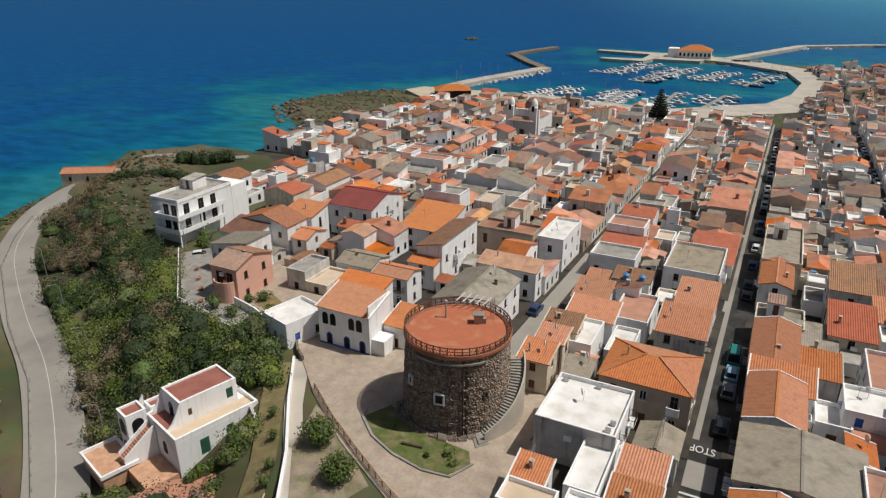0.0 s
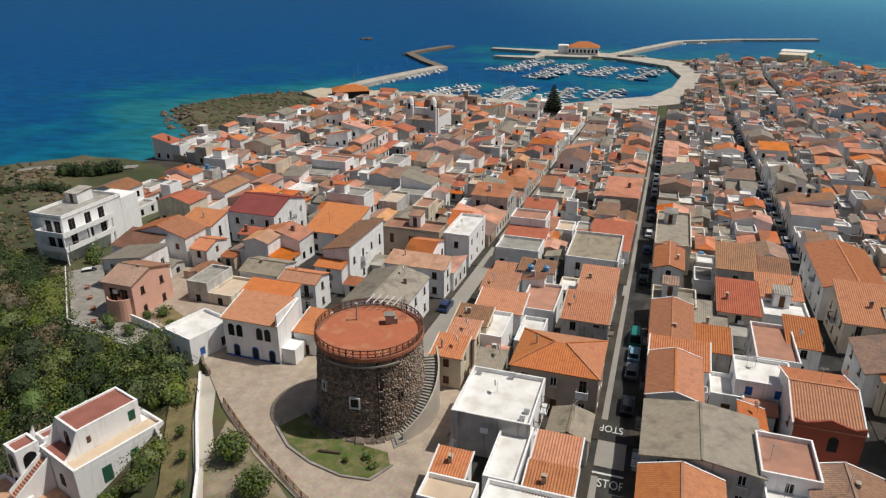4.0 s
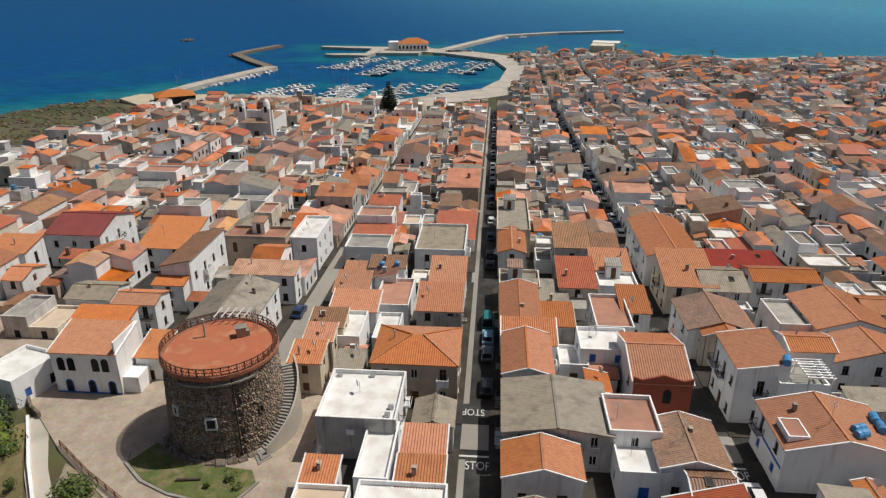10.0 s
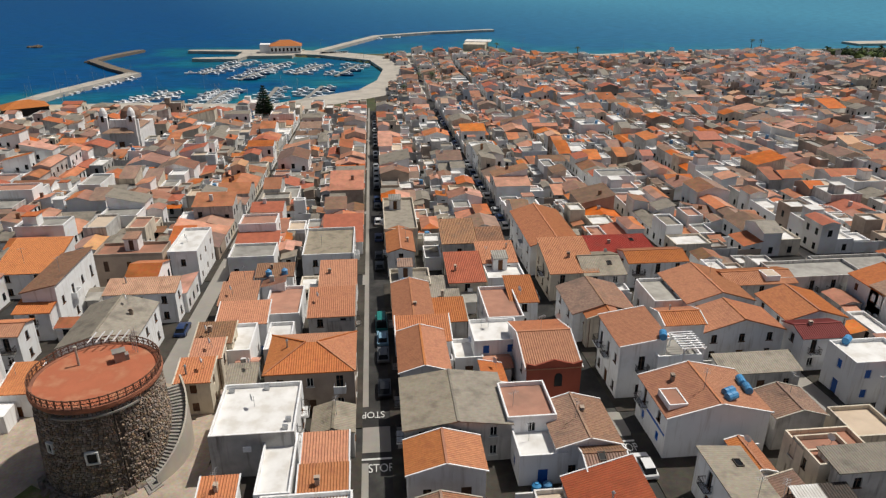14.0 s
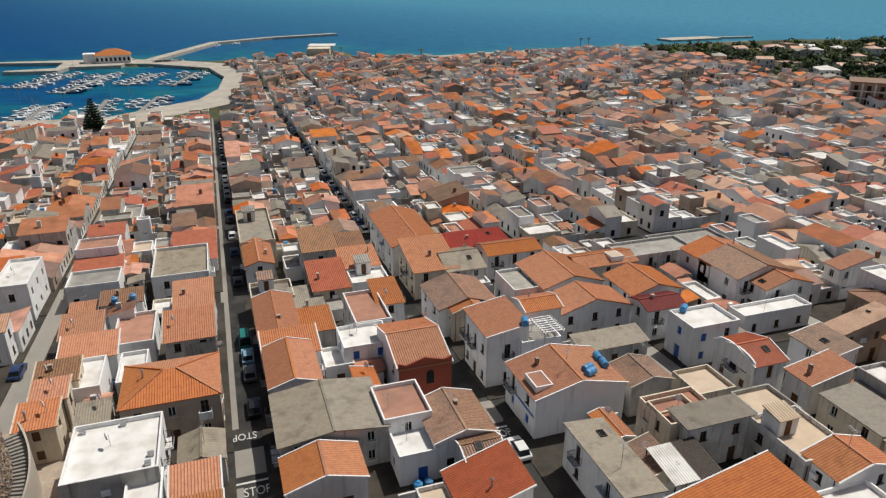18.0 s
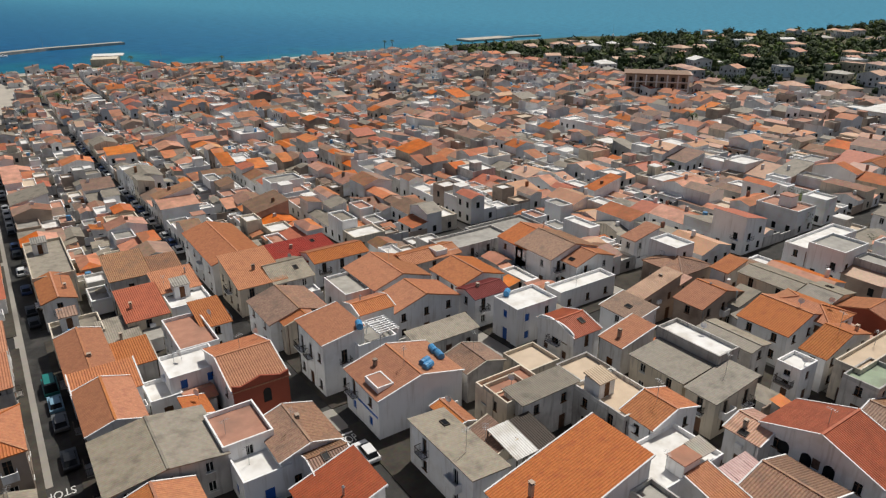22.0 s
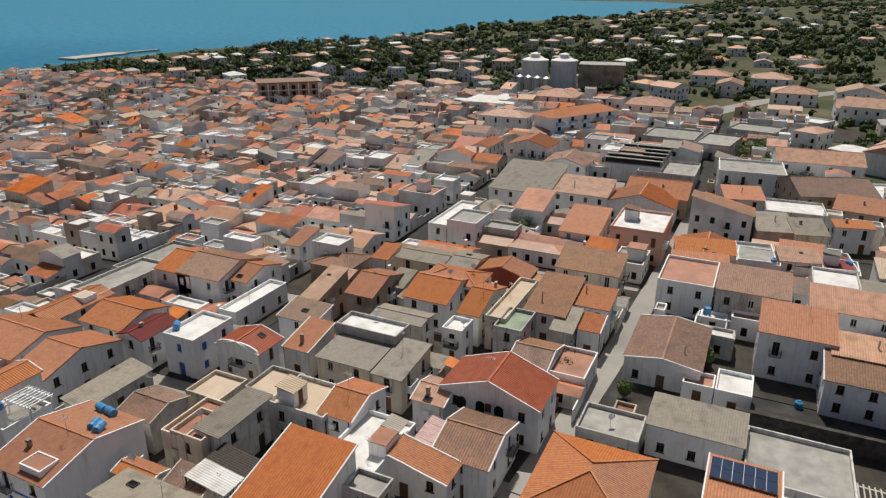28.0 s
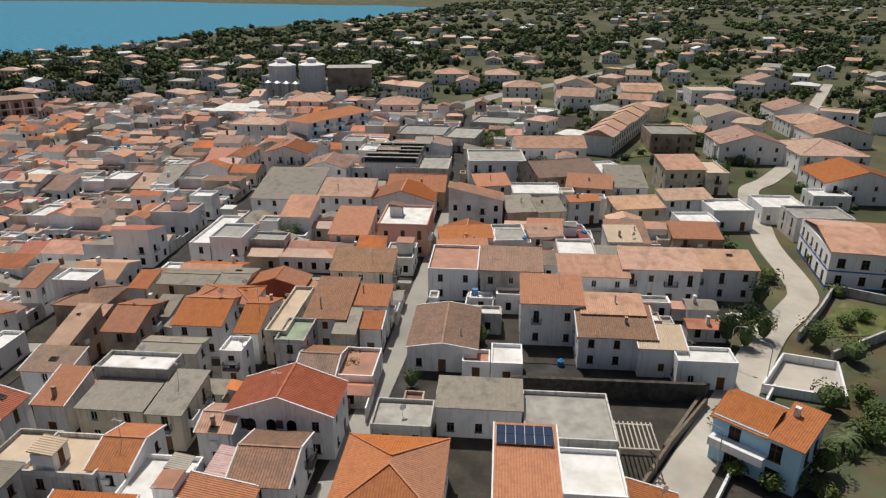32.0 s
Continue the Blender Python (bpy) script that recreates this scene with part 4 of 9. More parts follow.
H(51.7, 33.7, 9.6, 6.5, 4.6, "flat", "bright", "flatwhite")
H(39.5, 36.0, 14.0, 7.8, 5.1, "mW", "white", "tile", pitch=13)
H(57.0, 23.3, 8.9, 6.4, 5.1, "gy", "white", "oldtile")
H(71.9, 45.4, 4.2, 9.7, 6.7, "flat", "grey", "flatwhite")
H(67.2, 45.2, 6.9, 8.2, 5.2, "mW", "cream", "eternit", pitch=5)
H(67.5, 38.3, 8.3, 4.2, 5.2, "mW", "cream", "eternit", pitch=6)
H(68.1, 53.7, 6.5, 4.0, 4.6, "mW", "white", "tile", pitch=12)
H(73.7, 58.5, 4.8, 6.5, 5.1, "mW", "white", "oldtile", pitch=11)
H(81.8, 60.7, 9.4, 3.2, 5.2, "mW", "brown", "paletile", pitch=13)
H(87.8, 61.8, 3.2, 5.1, 5.2, "mW", "brown", "paletile", pitch=12)
H(87.9, 54.5, 10.8, 5.0, 5.2, "gy", "brown", "tile")
H(91.1, 44.1, 11.5, 7.6, 5.2, "gy", "white", "tile")
H(89.5, 35.8, 11.8, 3.4, 5.3, "gy", "white", "tile")
H(95.4, 43.1, 6.7, 10.0, 5.7, "hip", "white", "tile")
H(87.7, 47.1, 3.3, 4.4, 3.5, "mS", "grey", "eternit", pitch=12)
H(91.7, 51.8, 5.2, 3.2, 4.5, "mW", "grey", "eternit", pitch=12)
H(79.7, 35.8, 4.1, 3.2, 5.2, "flat", "white", "flatwhite")
H(79.4, 44.8, 4.3, 8.4, 5.2, "gy", "grey", "eternit", pitch=9)
H(102.9, 52.5, 6.5, 9.5, 5.1, "gy", "cream", "eternit", pitch=10)
H(103.4, 44.6, 8.1, 5.0, 5.1, "gy", "cream", "eternit", pitch=10)
H(103.9, 37.3, 5.2, 9.8, 4.6, "gx", "red", "tile")
H(96.9, 67.4, 8.2, 8.4, 4.0, "hip", "brown", "oldtile", pitch=15)
H(99.5, 78.1, 6.8, 3.2, 5.7, "mW", "white", "tile", pitch=12)
H(101.4, 60.3, 5.1, 3.2, 4.5, "mW", "white", "tile", pitch=12)
H(84.9, 28.8, 6.8, 4.3, 5.1, "flat", "grey", "flatgreen")
H(91.5, 31.5, 15.6, 3.2, 5.3, "flat", "cream", "flatbeige")
H(94.2, 25.5, 11.3, 6.3, 5.5, "mW", "white", "oldtile", pitch=9)
H(96.1, 20.2, 5.9, 6.8, 5.7, "mW", "bright", "tile", pitch=9)
H(89.8, 18.5, 4.0, 3.2, 4.5, "mW", "bright", "tile", pitch=12)
H(88.7, 22.0, 5.8, 3.2, 4.6, "mW", "grey", "eternit", pitch=12)
H(68.8, 10.8, 5.6, 7.2, 3.0, "flat", "grey", "flatgrey")
H(71.7, 1.6, 5.7, 10.3, 4.4, "mW", "white", "eternit", pitch=7)
H(90.5, 7.4, 13.3, 10.0, 4.0, "gx", "white", "oldtile", pitch=9)
H(83.8, 2.5, 3.5, 3.9, 2.6, "flat", "white", "flatred")
H(84.1, -1.8, 5.6, 4.4, 3.0, "flat", "bright", "flatwhite")
H(110.0, -2.5, 7.8, 10.5, 6.9, "mW", "grey", "oldtile", pitch=10)
H(113.7, 7.6, 11.8, 8.8, 5.7, "flat", "bright", "flatred")
H(96.9, -8.6, 8.0, 9.4, 7.2, "mW", "white", "tile", pitch=10)
H(90.4, -17.5, 7.4, 10.9, 5.2, "mW", "white", "oldtile", pitch=12)
H(94.5, -17.5, 5.7, 9.3, 6.5, "mW", "white", "paletile", pitch=8)
H(87.7, -23.6, 5.1, 6.4, 4.6, "mW", "bright", "flatbeige", pitch=12)
H(84.4, -29.0, 4.2, 8.0, 4.0, "flat", "white", "flatwhite")
H(110.9, -16.7, 7.2, 11.9, 5.8, "mW", "white", "paletile", pitch=9)
H(113.4, -28.4, 7.7, 13.2, 6.5, "mW", "white", "paletile", pitch=9)
H(115.4, -39.4, 6.9, 12.1, 6.0, "mW", "white", "paletile", pitch=9)
H(99.0, 70.6, 5.0, 6.0, 6.4, "flat", "bright", "flatwhite")
H(157.4, 51.2, 17.0, 15.0, 5.4, "mW", "white", "eternit", pitch=11)
H(156.4, 37.0, 9.6, 13.3, 5.6, "mW", "white", "paletile", pitch=11)
H(158.0, 23.2, 10.7, 15.6, 4.6, "gx", "white", "tile")
H(167.8, 20.8, 15.5, 14.6, 4.8, "gy", "brown", "tile")
H(132.1, 30.3, 11.7, 7.9, 5.2, "mW", "bright", "tile", pitch=11, shut="teal")
H(192.3, 22.0, 15.2, 15.0, 4.0, "flat", "grey", "flatgrey")
H(194.5, 62.6, 11.1, 13.3, 7.0, "gx", "white", "tile")
H(185.9, 48.9, 11.9, 12.4, 5.0, "gx", "white", "paletile")
H(197.9, 78.8, 13.4, 5.8, 5.4, "gx", "white", "tile")
H(249.0, 91.5, 11.3, 19.7, 6.0, "hip", "white", "paletile")
H(294.8, 44.6, 17.0, 17.9, 6.0, "hip", "bright", "paletile")
H(310.8, 89.0, 17.0, 20.0, 5.5, "hip", "white", "paletile")
H(410.0, 30.2, 17.0, 20.0, 6.0, "hip", "bright", "paletile")
H(408.2, 0.3, 17.0, 20.0, 6.0, "hip", "bright", "paletile")
H(359.6, -10.1, 17.0, 19.5, 5.5, "hip", "bright", "paletile")
H(374.5, 18.7, 17.0, 12.2, 6.0, "gx", "white", "paletile")
H(168.0, 2.1, 7.0, 8.7, 5.4, "mW", "bright", "tile", pitch=11, rot=14)
H(181.6, -15.9, 16.5, 17.6, 6.0, "gy", "brown", "oldtile", rot=19)
H(192.2, 1.3, 14.2, 16.1, 6.5, "flat", "bright", "flatgrey", rot=5)
H(213.6, -15.0, 15.0, 21.8, 6.2, "gy", "bright", "paletile", rot=4)
H(168.2, -22.8, 7.8, 11.2, 5.5, "mW", "brown", "tile", pitch=11, rot=-9)
H(187.3, -29.2, 13.2, 10.2, 4.8, "flat", "bright", "flatwhite", rot=18)
H(151.4, -4.7, 8.2, 7.2, 4.2, "mW", "brown", "eternit", pitch=11, rot=14)
H(151.6, -11.5, 7.0, 6.5, 4.2, "mW", "cream", "eternit", pitch=11, rot=14)
H(163.5, -9.1, 10.0, 12.1, 5.0, "flat", "grey", "flatwhite", rot=4)
H(153.8, -19.7, 3.2, 7.4, 5.6, "mW", "white", "tile", pitch=11, rot=14)
H(151.1, -31.4, 6.2, 11.6, 5.5, "mW", "cream", "paletile", pitch=11, rot=12)
H(185.9, -49.3, 9.8, 11.0, 6.5, "mW", "cream", "paletile", pitch=11, rot=8)
H(187.5, -58.0, 14.8, 6.0, 5.6, "flat", "cream", "flatbeige", rot=1)
H(160.6, -44.5, 5.8, 12.0, 5.0, "mW", "white", "paletile", pitch=11, rot=11)
H(154.9, -52.9, 9.2, 9.3, 4.5, "flat", "bright", "flatwhite", rot=5)
H(145.7, -43.4, 7.2, 8.3, 4.2, "flat", "bright", "flatwhite", rot=5)
H(136.8, -40.1, 3.8, 8.1, 4.0, "mW", "brown", "oldtile", pitch=11, rot=7)
H(131.0, -25.1, 6.5, 6.5, 4.8, "mW", "white", "flatbeige", pitch=11, rot=4)
H(130.0, -2.2, 9.8, 6.5, 5.0, "flat", "white", "flatgrey", rot=7)
H(130.4, -9.3, 5.0, 6.8, 5.4, "mW", "white", "paletile", pitch=11, rot=11)
H(131.9, -15.5, 9.0, 5.7, 4.8, "flat", "white", "maroon", rot=8)
H(128.9, 6.5, 5.2, 10.8, 5.0, "mW", "white", "tile", pitch=11, rot=12)
H(120.4, 6.6, 5.5, 9.6, 5.0, "mW", "white", "tile", pitch=11, rot=8)
H(241.4, -56.1, 22.0, 8.7, 5.0, "flat", "brown", "flatgrey", rot=-8)
H(225.3, -74.5, 13.0, 10.4, 5.0, "gy", "grey", "paletile", rot=-8)
H(273.8, -83.4, 15.0, 11.6, 4.5, "gy", "white", "flatbeige", rot=0)
H(319.4, -35.5, 18.0, 14.8, 7.0, "gy", "bright", "paletile", rot=-12)
H(315.4, -60.6, 12.5, 14.1, 6.0, "gy", "bright", "paletile", rot=-20)
H(341.1, -67.5, 13.0, 15.3, 6.0, "gy", "bright", "paletile", rot=-13)
H(411.5, -79.3, 14.0, 14.2, 6.0, "gy", "bright", "paletile", rot=-14)
H(263.7, 2.4, 14.2, 15.9, 4.0, "flat", "grey", "flatgrey", rot=-14)
H(234.9, 12.6, 18.8, 10.9, 4.5, "flat", "grey", "flatgrey", rot=-9)
H(238.9, 27.4, 17.5, 16.6, 4.5, "flat", "grey", "flatgrey", rot=-4)
H(356.5, -96.9, 14.2, 16.4, 3.2, "flat", "grey", "flatgrey", rot=-11)
H(173.9, -32.5, 13.1, 9.7, 5.0, "mW", "white", "eternit", pitch=11)
H(224.7, -78.9, 17.0, 20.0, 6.2, "gx", "bright", "paletile")
H(273.0, -86.7, 17.0, 17.8, 6.2, "gx", "white", "flatbeige")
H(214.9, -98.7, 21.1, 20.0, 5.8, "hip", "white", "paletile")
H(181.8, -92.9, 16.4, 20.0, 5.6, "gx", "bright", "tile")
H(301.7, -123.7, 17.0, 20.0, 4.6, "gx", "white", "paletile")
H(268.9, -116.8, 17.0, 18.4, 5.2, "hip", "white", "paletile")
H(251.1, -118.4, 17.0, 20.0, 4.6, "gx", "white", "paletile")
H(238.7, -57.9, 17.0, 14.9, 6.0, "flat", "brown", "flatgrey")
H(344.3, -100.3, 17.0, 20.0, 6.5, "flat", "white", "flatbeige")
H(388.3, -142.3, 17.0, 20.0, 6.0, "gx", "white", "paletile")
H(326.6, -34.8, 17.0, 18.8, 5.2, "gy", "bright", "paletile")
H(354.8, -69.4, 17.0, 20.0, 5.2, "gy", "bright", "paletile")
H(373.6, -38.3, 17.0, 20.0, 5.2, "gx", "white", "paletile")
H(132.7, 6.4, 10.0, 10.6, 3.8, "gx", "white", "tile")
H(122.8, 6.6, 8.2, 9.8, 3.8, "gx", "white", "tile")
H(129.2, -2.9, 8.0, 7.4, 4.6, "flat", "white", "flatgrey")
H(132.3, -9.9, 8.6, 7.4, 4.6, "mW", "white", "tile", pitch=11)
H(130.5, -16.0, 7.3, 6.4, 4.4, "flat", "white", "maroon")
H(132.9, -26.2, 9.3, 8.1, 4.4, "mW", "white", "oldtile", pitch=11)
H(133.2, -39.9, 6.7, 9.6, 5.2, "mW", "brown", "tile", pitch=11)
H(134.9, 19.4, 13.2, 10.3, 6.6, "flat", "pink", "flatwhite")
H(20.9, 75.4, 6.8, 12.0, 6.2, "gx", "white", "tile")
H(5.9, 56.5, 8.1, 5.3, 4.2, "gy", "white", "tile")
H(7.8, 65.0, 11.9, 10.0, 5.0, "gy", "grey", "eternit", pitch=8)
H(5.1, 77.2, 6.4, 10.2, 5.0, "gy", "white", "tile")
H(5.6, 82.9, 7.4, 5.3, 4.8, "mS", "white", "tile", pitch=12)
H(4.6, 91.9, 5.8, 15.0, 5.0, "gy", "white", "tile")
H(18.0, 90.6, 5.4, 10.4, 5.0, "flat", "white", "flatred")
H(22.0, 94.5, 4.2, 7.0, 5.0, "mS", "white", "tile", pitch=10)
H(15.6, 81.4, 6.7, 6.1, 5.0, "flat", "bright", "flatwhite", shut="blue")
H(9.9, 91.4, 5.5, 6.1, 3.6, "mS", "grey", "tile", pitch=8)
H(10.0, 99.0, 5.1, 8.8, 3.2, "mS", "grey", "eternit", pitch=8)
H(4.9, 103.8, 6.8, 6.7, 4.2, "flat", "cream", "eternit")
H(14.3, 104.7, 6.0, 9.6, 5.0, "mS", "cream", "redtile", pitch=8)
H(21.1, 104.6, 6.4, 7.3, 4.6, "flat", "bright", "flatwhite", shut="blue")
H(20.7, 109.9, 6.6, 6.8, 5.6, "mS", "white", "tile", pitch=10)
H(16.1, 63.6, 5.6, 6.8, 5.2, "flat", "bright", "flatred")
H(16.4, 58.2, 5.2, 5.1, 3.6, "flat", "bright", "flatwhite", shut="blue")
H(21.4, 59.9, 7.0, 7.9, 4.6, "gy", "white", "oldtile")
H(22.4, 54.3, 4.3, 4.1, 4.4, "gx", "white", "oldtile")
H(11.5, 80.0, 3.9, 5.1, 3.0, "flat", "bright", "flatwhite")
H(13.7, 72.0, 2.8, 4.2, 4.0, "mE", "white", "tile", pitch=12)

# ---- plants ----
LEAF = {
    "leaf": surface("scrub_leaves", (0.066, 0.105, 0.018), (0.105, 0.138, 0.03), 0.6, 0.7, rnd=0.35, hue=0.025, island=True, spec=0.25),
    "drybush": surface("dry_scrub_twigs", (0.19, 0.145, 0.085), (0.14, 0.115, 0.065), 0.6, 0.85, rnd=0.3, hue=0.02, island=True, spec=0.1),
    "pine": surface("dark_pine_needles", (0.030, 0.052, 0.018), (0.045, 0.068, 0.024), 0.6, 0.75, rnd=0.3, island=True, spec=0.2),
    "brightleaf": surface("yellow_green_leaves", (0.15, 0.17, 0.04), (0.115, 0.15, 0.035), 0.6, 0.7, rnd=0.3, hue=0.02, island=True, spec=0.25),
    "palm": surface("palm_fronds", (0.06, 0.10, 0.03), (0.10, 0.12, 0.045), 0.8, 0.6, rnd=0.2, island=True),
    "grass": surface("short_green_grass", (0.075, 0.11, 0.028), (0.125, 0.135, 0.045), 0.9, 0.95, 0.6, 6, fine=0.4, fscale=3, stain=(0.22, 0.18, 0.10), stain_scale=0.7),
    "drygrass": surface("dry_garden_grass", (0.24, 0.19, 0.095), (0.17, 0.145, 0.065), 0.8, 0.95, 0.5, 6, fine=0.35, fscale=3),
    "bark": surface("grey_brown_bark", (0.12, 0.09, 0.065), (0.08, 0.06, 0.045), 3.0, 0.9, 0.6, 12),
}
M.update(LEAF)
M["towerstone"] = surface("dark_rubble_stone", (0.34, 0.26, 0.195), (0.21, 0.16, 0.12), 1.6, 0.95, 0.6, 12, rnd=0.42, hue=0.012, fine=0.3, fscale=6, island=True)
M["mortar"] = surface("dark_mortar", (0.11, 0.088, 0.07), (0.07, 0.056, 0.046), 2.0, 0.95, 0.5, 9)
# rubble for a west face: its shade is painted in as darker stone
M["darkrubble"] = surface("dark_rubble_wall", (0.10, 0.088, 0.075), (0.055, 0.048, 0.042), 1.4, 0.95, 0.8, 5, fine=0.4, fscale=3, stain=(0.04, 0.036, 0.03), stain_scale=0.4)
M["rubble"] = surface("rubble_wall_stone", (0.22, 0.18, 0.14), (0.14, 0.115, 0.09), 2.2, 0.95, 0.8, 7, fine=0.4, fscale=3)
plants = random.Random(5)

def clump(g, x, y, z, r, h, leaves, size, slot=0, core=True, low=0.25):
    """A crown of small leaves round a dark heart, uneven in outline."""
    lobes = [(x + plants.uniform(-0.5, 0.5) * r, y + plants.uniform(-0.5, 0.5) * r, z + h * plants.uniform(0.45, 0.75), r * plants.uniform(0.45, 0.8), h * plants.uniform(0.3, 0.5)) for _ in range(max(2, leaves // 25))]
    if core:
        n = 7
        j = [plants.uniform(0.45, 0.75) for _ in range(n)]
        g.loft([[(x + q * r * j[a] * math.cos(2 * math.pi * a / n), y + q * r * j[a] * math.sin(2 * math.pi * a / n), z + e * h) for a in range(n)] for q, e in ((0.5, 0.0), (1.0, 0.3), (0.85, 0.6), (0.3, 0.8))], slot)
    for _ in range(leaves):
        lx, ly, lz, lr, lh = lobes[plants.randrange(len(lobes))]
        a, b = plants.uniform(0, 2 * math.pi), math.asin(plants.uniform(-low, 1.0))
        q = plants.uniform(0.75, 1.08)
        c = Vector((lx + q * lr * math.cos(a) * math.cos(b), ly + q * lr * math.sin(a) * math.cos(b), max(z + 0.05, lz + q * lh * math.sin(b))))
        nrm = Vector((math.cos(a) * math.cos(b), math.sin(a) * math.cos(b), math.sin(b))) + Vector((plants.uniform(-0.7, 0.7), plants.uniform(-0.7, 0.7), plants.uniform(-0.3, 0.7)))
        nrm.normalize()
        u = nrm.orthogonal().normalized()
        u.rotate(Matrix.Rotation(plants.uniform(0, 3.14), 3, nrm))
        v = nrm.cross(u)
        s = size * plants.uniform(0.6, 1.25)
        g.poly((c - u * s * 0.5, c - v * s * 0.32, c + u * s * 0.5, c + v * s * 0.32), slot)


def tree(x, y, z, h, r, leaves=260, size=0.4, label="", mat="leaf", trunk=0.3, name="tree"):
    root = tagged(new(name), label or "leafy green tree beside the square", "tree", "trees")
    root.location = (x, y, z)
    g = Geo()
    rings = []
    for i in range(5):
        t = i / 4
        ox, oy = 0.12 * math.sin(3 * t + x), 0.12 * math.cos(2 * t + y)
        rr = (0.16 - 0.09 * t) * h / 5
        rings.append([(ox + rr * math.cos(a * math.pi / 3), oy + rr * math.sin(a * math.pi / 3), -0.3 + (h * trunk + 0.8) * t) for a in range(6)])
    g.loft(rings)
    for k in range(4):
        a = k * 1.57 + x
        g.bar((0, 0, h * trunk), (math.cos(a) * r * 0.5, math.sin(a) * r * 0.5, h * 0.6), 0.12)
    part("trunk", g.mesh("trunk", "bark"), root)
    g = Geo()
    clump(g, 0, 0, h * trunk, r, h * (1 - trunk), leaves, size, low=0.5)
    part("crown", g.mesh("crown", mat), root)
    return root


# ---- the old tower ----
TX, TY, TZ, TR0, TR1, TH = -31.0, 65.4, 13.5, 6.95, 6.40, 11.0
CAMSIDE = -64.6
tower = tagged(new("stone_tower"), "round battered old tower of dark rubble stone", "tower")
tower.location = (TX, TY, TZ)
def rad(z):
    return TR0 + (TR1 - TR0) * min(1, z / (TH - 1.0))


def pol(r, deg, z):
    return (r * math.cos(radians(deg)), r * math.sin(radians(deg)), z)


g = Geo()
N = 72
g.loft([[pol(rad(z) - 0.12, a * 360 / N, z) for a in range(N)] for z in (-1.0, 0, 3, 6, 9, TH - 0.4)])
part("wall", g.mesh("wall", "mortar"), tower)
rs = random.Random(3)
openings = [(-83, 5.0, 4.2, 1.0), (-34.6, 5.4, 2.6, 0.7), (-121.6, 6.0, 3.4, 0.9), (20, 6.4, 7, 1.3)]
g = Geo()
z = 0.0
while z < TH - 0.75:
    hh = rs.uniform(0.17, 0.29)
    a = rs.uniform(0, 3)
    start = a
    while a < start + 360:
        wdt = rs.uniform(0.22, 0.52)
        da = math.degrees(wdt / rad(z))
        if not any(abs(a + da / 2 - 360 * round((a + da / 2 - o[0]) / 360) - o[0]) < o[2] and abs(z + hh / 2 - o[1]) < o[3] for o in openings) and abs((a - (CAMSIDE + 5.7)) % 360) > 2.2:
            r0, r1 = rad(z) - 0.14, rad(z) + rs.uniform(-0.03, 0.10)
            i, jz = 0.15 * da, rs.uniform(-0.04, 0.04)
            q0 = [pol(r0, a + 0.2, z + jz), pol(r0, a + da - 0.2, z - jz), pol(r0, a + da - 0.2, z + hh - 0.03), pol(r0, a + 0.2, z + hh - 0.03 + jz)]
            q1 = [pol(r1, a + i, z + 0.04 + jz), pol(r1 + rs.uniform(-0.03, 0.03), a + da - i, z + 0.035), pol(r1, a + da - i, z + hh - 0.06), pol(r1, a + i * 1.4, z + hh - 0.06)]
            g.loft([q0, q1], cap0=False)
        a += da
    z += hh
tagged(part("stonework", g.mesh("stonework", "towerstone"), tower), kind="stuff")
g = Geo()
g.loft([[pol(r, a * 360 / N, z) for a in range(N)] for r, z in ((TR1 - 0.1, TH - 0.8), (TR1 + 0.10, TH - 0.65), (TR1 + 0.28, TH - 0.35), (TR1 + 0.28, TH), (TR1 - 0.25, TH + 0.02), (TR1 - 0.3, TH - 0.12))], cap0=False, cap1=False)
part("cornice", g.mesh("cornice", surface("terracotta_cornice", (0.40, 0.155, 0.09), (0.31, 0.12, 0.07), 1.0, 0.85, fine=0.3, stain=(0.20, 0.10, 0.07))), tower, "terracotta cornice round the terrace")
g = Geo()
g.loft([[pol(TR1 - 0.2, a * 360 / N, z) for a in range(N)] for z in (TH - 0.5, TH - 0.06)])
part("terrace_floor", g.mesh("terrace_floor", surface("red_terrace_floor", (0.45, 0.145, 0.075), (0.38, 0.12, 0.062), 0.5, 0.85, 0.1, 6, fine=0.2, stain=(0.50, 0.23, 0.13), stain_scale=0.5)), tower, "red-painted terrace floor")
for zz, w in ((TH + 0.95, 0.05), (TH + 0.5, 0.03), (TH + 0.12, 0.03)):
    g = Geo()
    r = TR1 + 0.12
    g.loft([[pol(r - w, a * 5, zz - w) for a in range(72)], [pol(r + w, a * 5, zz - w) for a in range(72)], [pol(r + w, a * 5, zz + w) for a in range(72)], [pol(r - w, a * 5, zz + w) for a in range(72)], [pol(r - w, a * 5, zz - w) for a in range(72)]], cap0=False, cap1=False)
    part("rail", g.mesh("rail", "rust"), tower)
post = Geo()
post.box(-0.05, 0.05, -0.05, 0.05, 0, 1.05)
post = post.mesh("post", "rust")
lat = Geo()
sp = 2 * math.pi * (TR1 + 0.12) / 48
lat.bar((0, 0, 0.12), (0, sp * 0.5, 0.95), 0.03), lat.bar((0, sp * 0.5, 0.12), (0, 0, 0.95), 0.03), lat.bar((0, sp * 0.5, 0.12), (0, sp, 0.95), 0.03), lat.bar((0, sp, 0.12), (0, sp * 0.5, 0.95), 0.03)
lat = lat.mesh("lattice", "rust")
for a in range(48):
    x, y, zz = pol(TR1 + 0.12, a * 7.5, TH)
    part("post", post, tower, at=pose(x, y, zz, 0, 0, a * 7.5))
    part("lattice", lat, tower, at=pose(x, y, zz, 0, 0, a * 7.5 + 3.75))
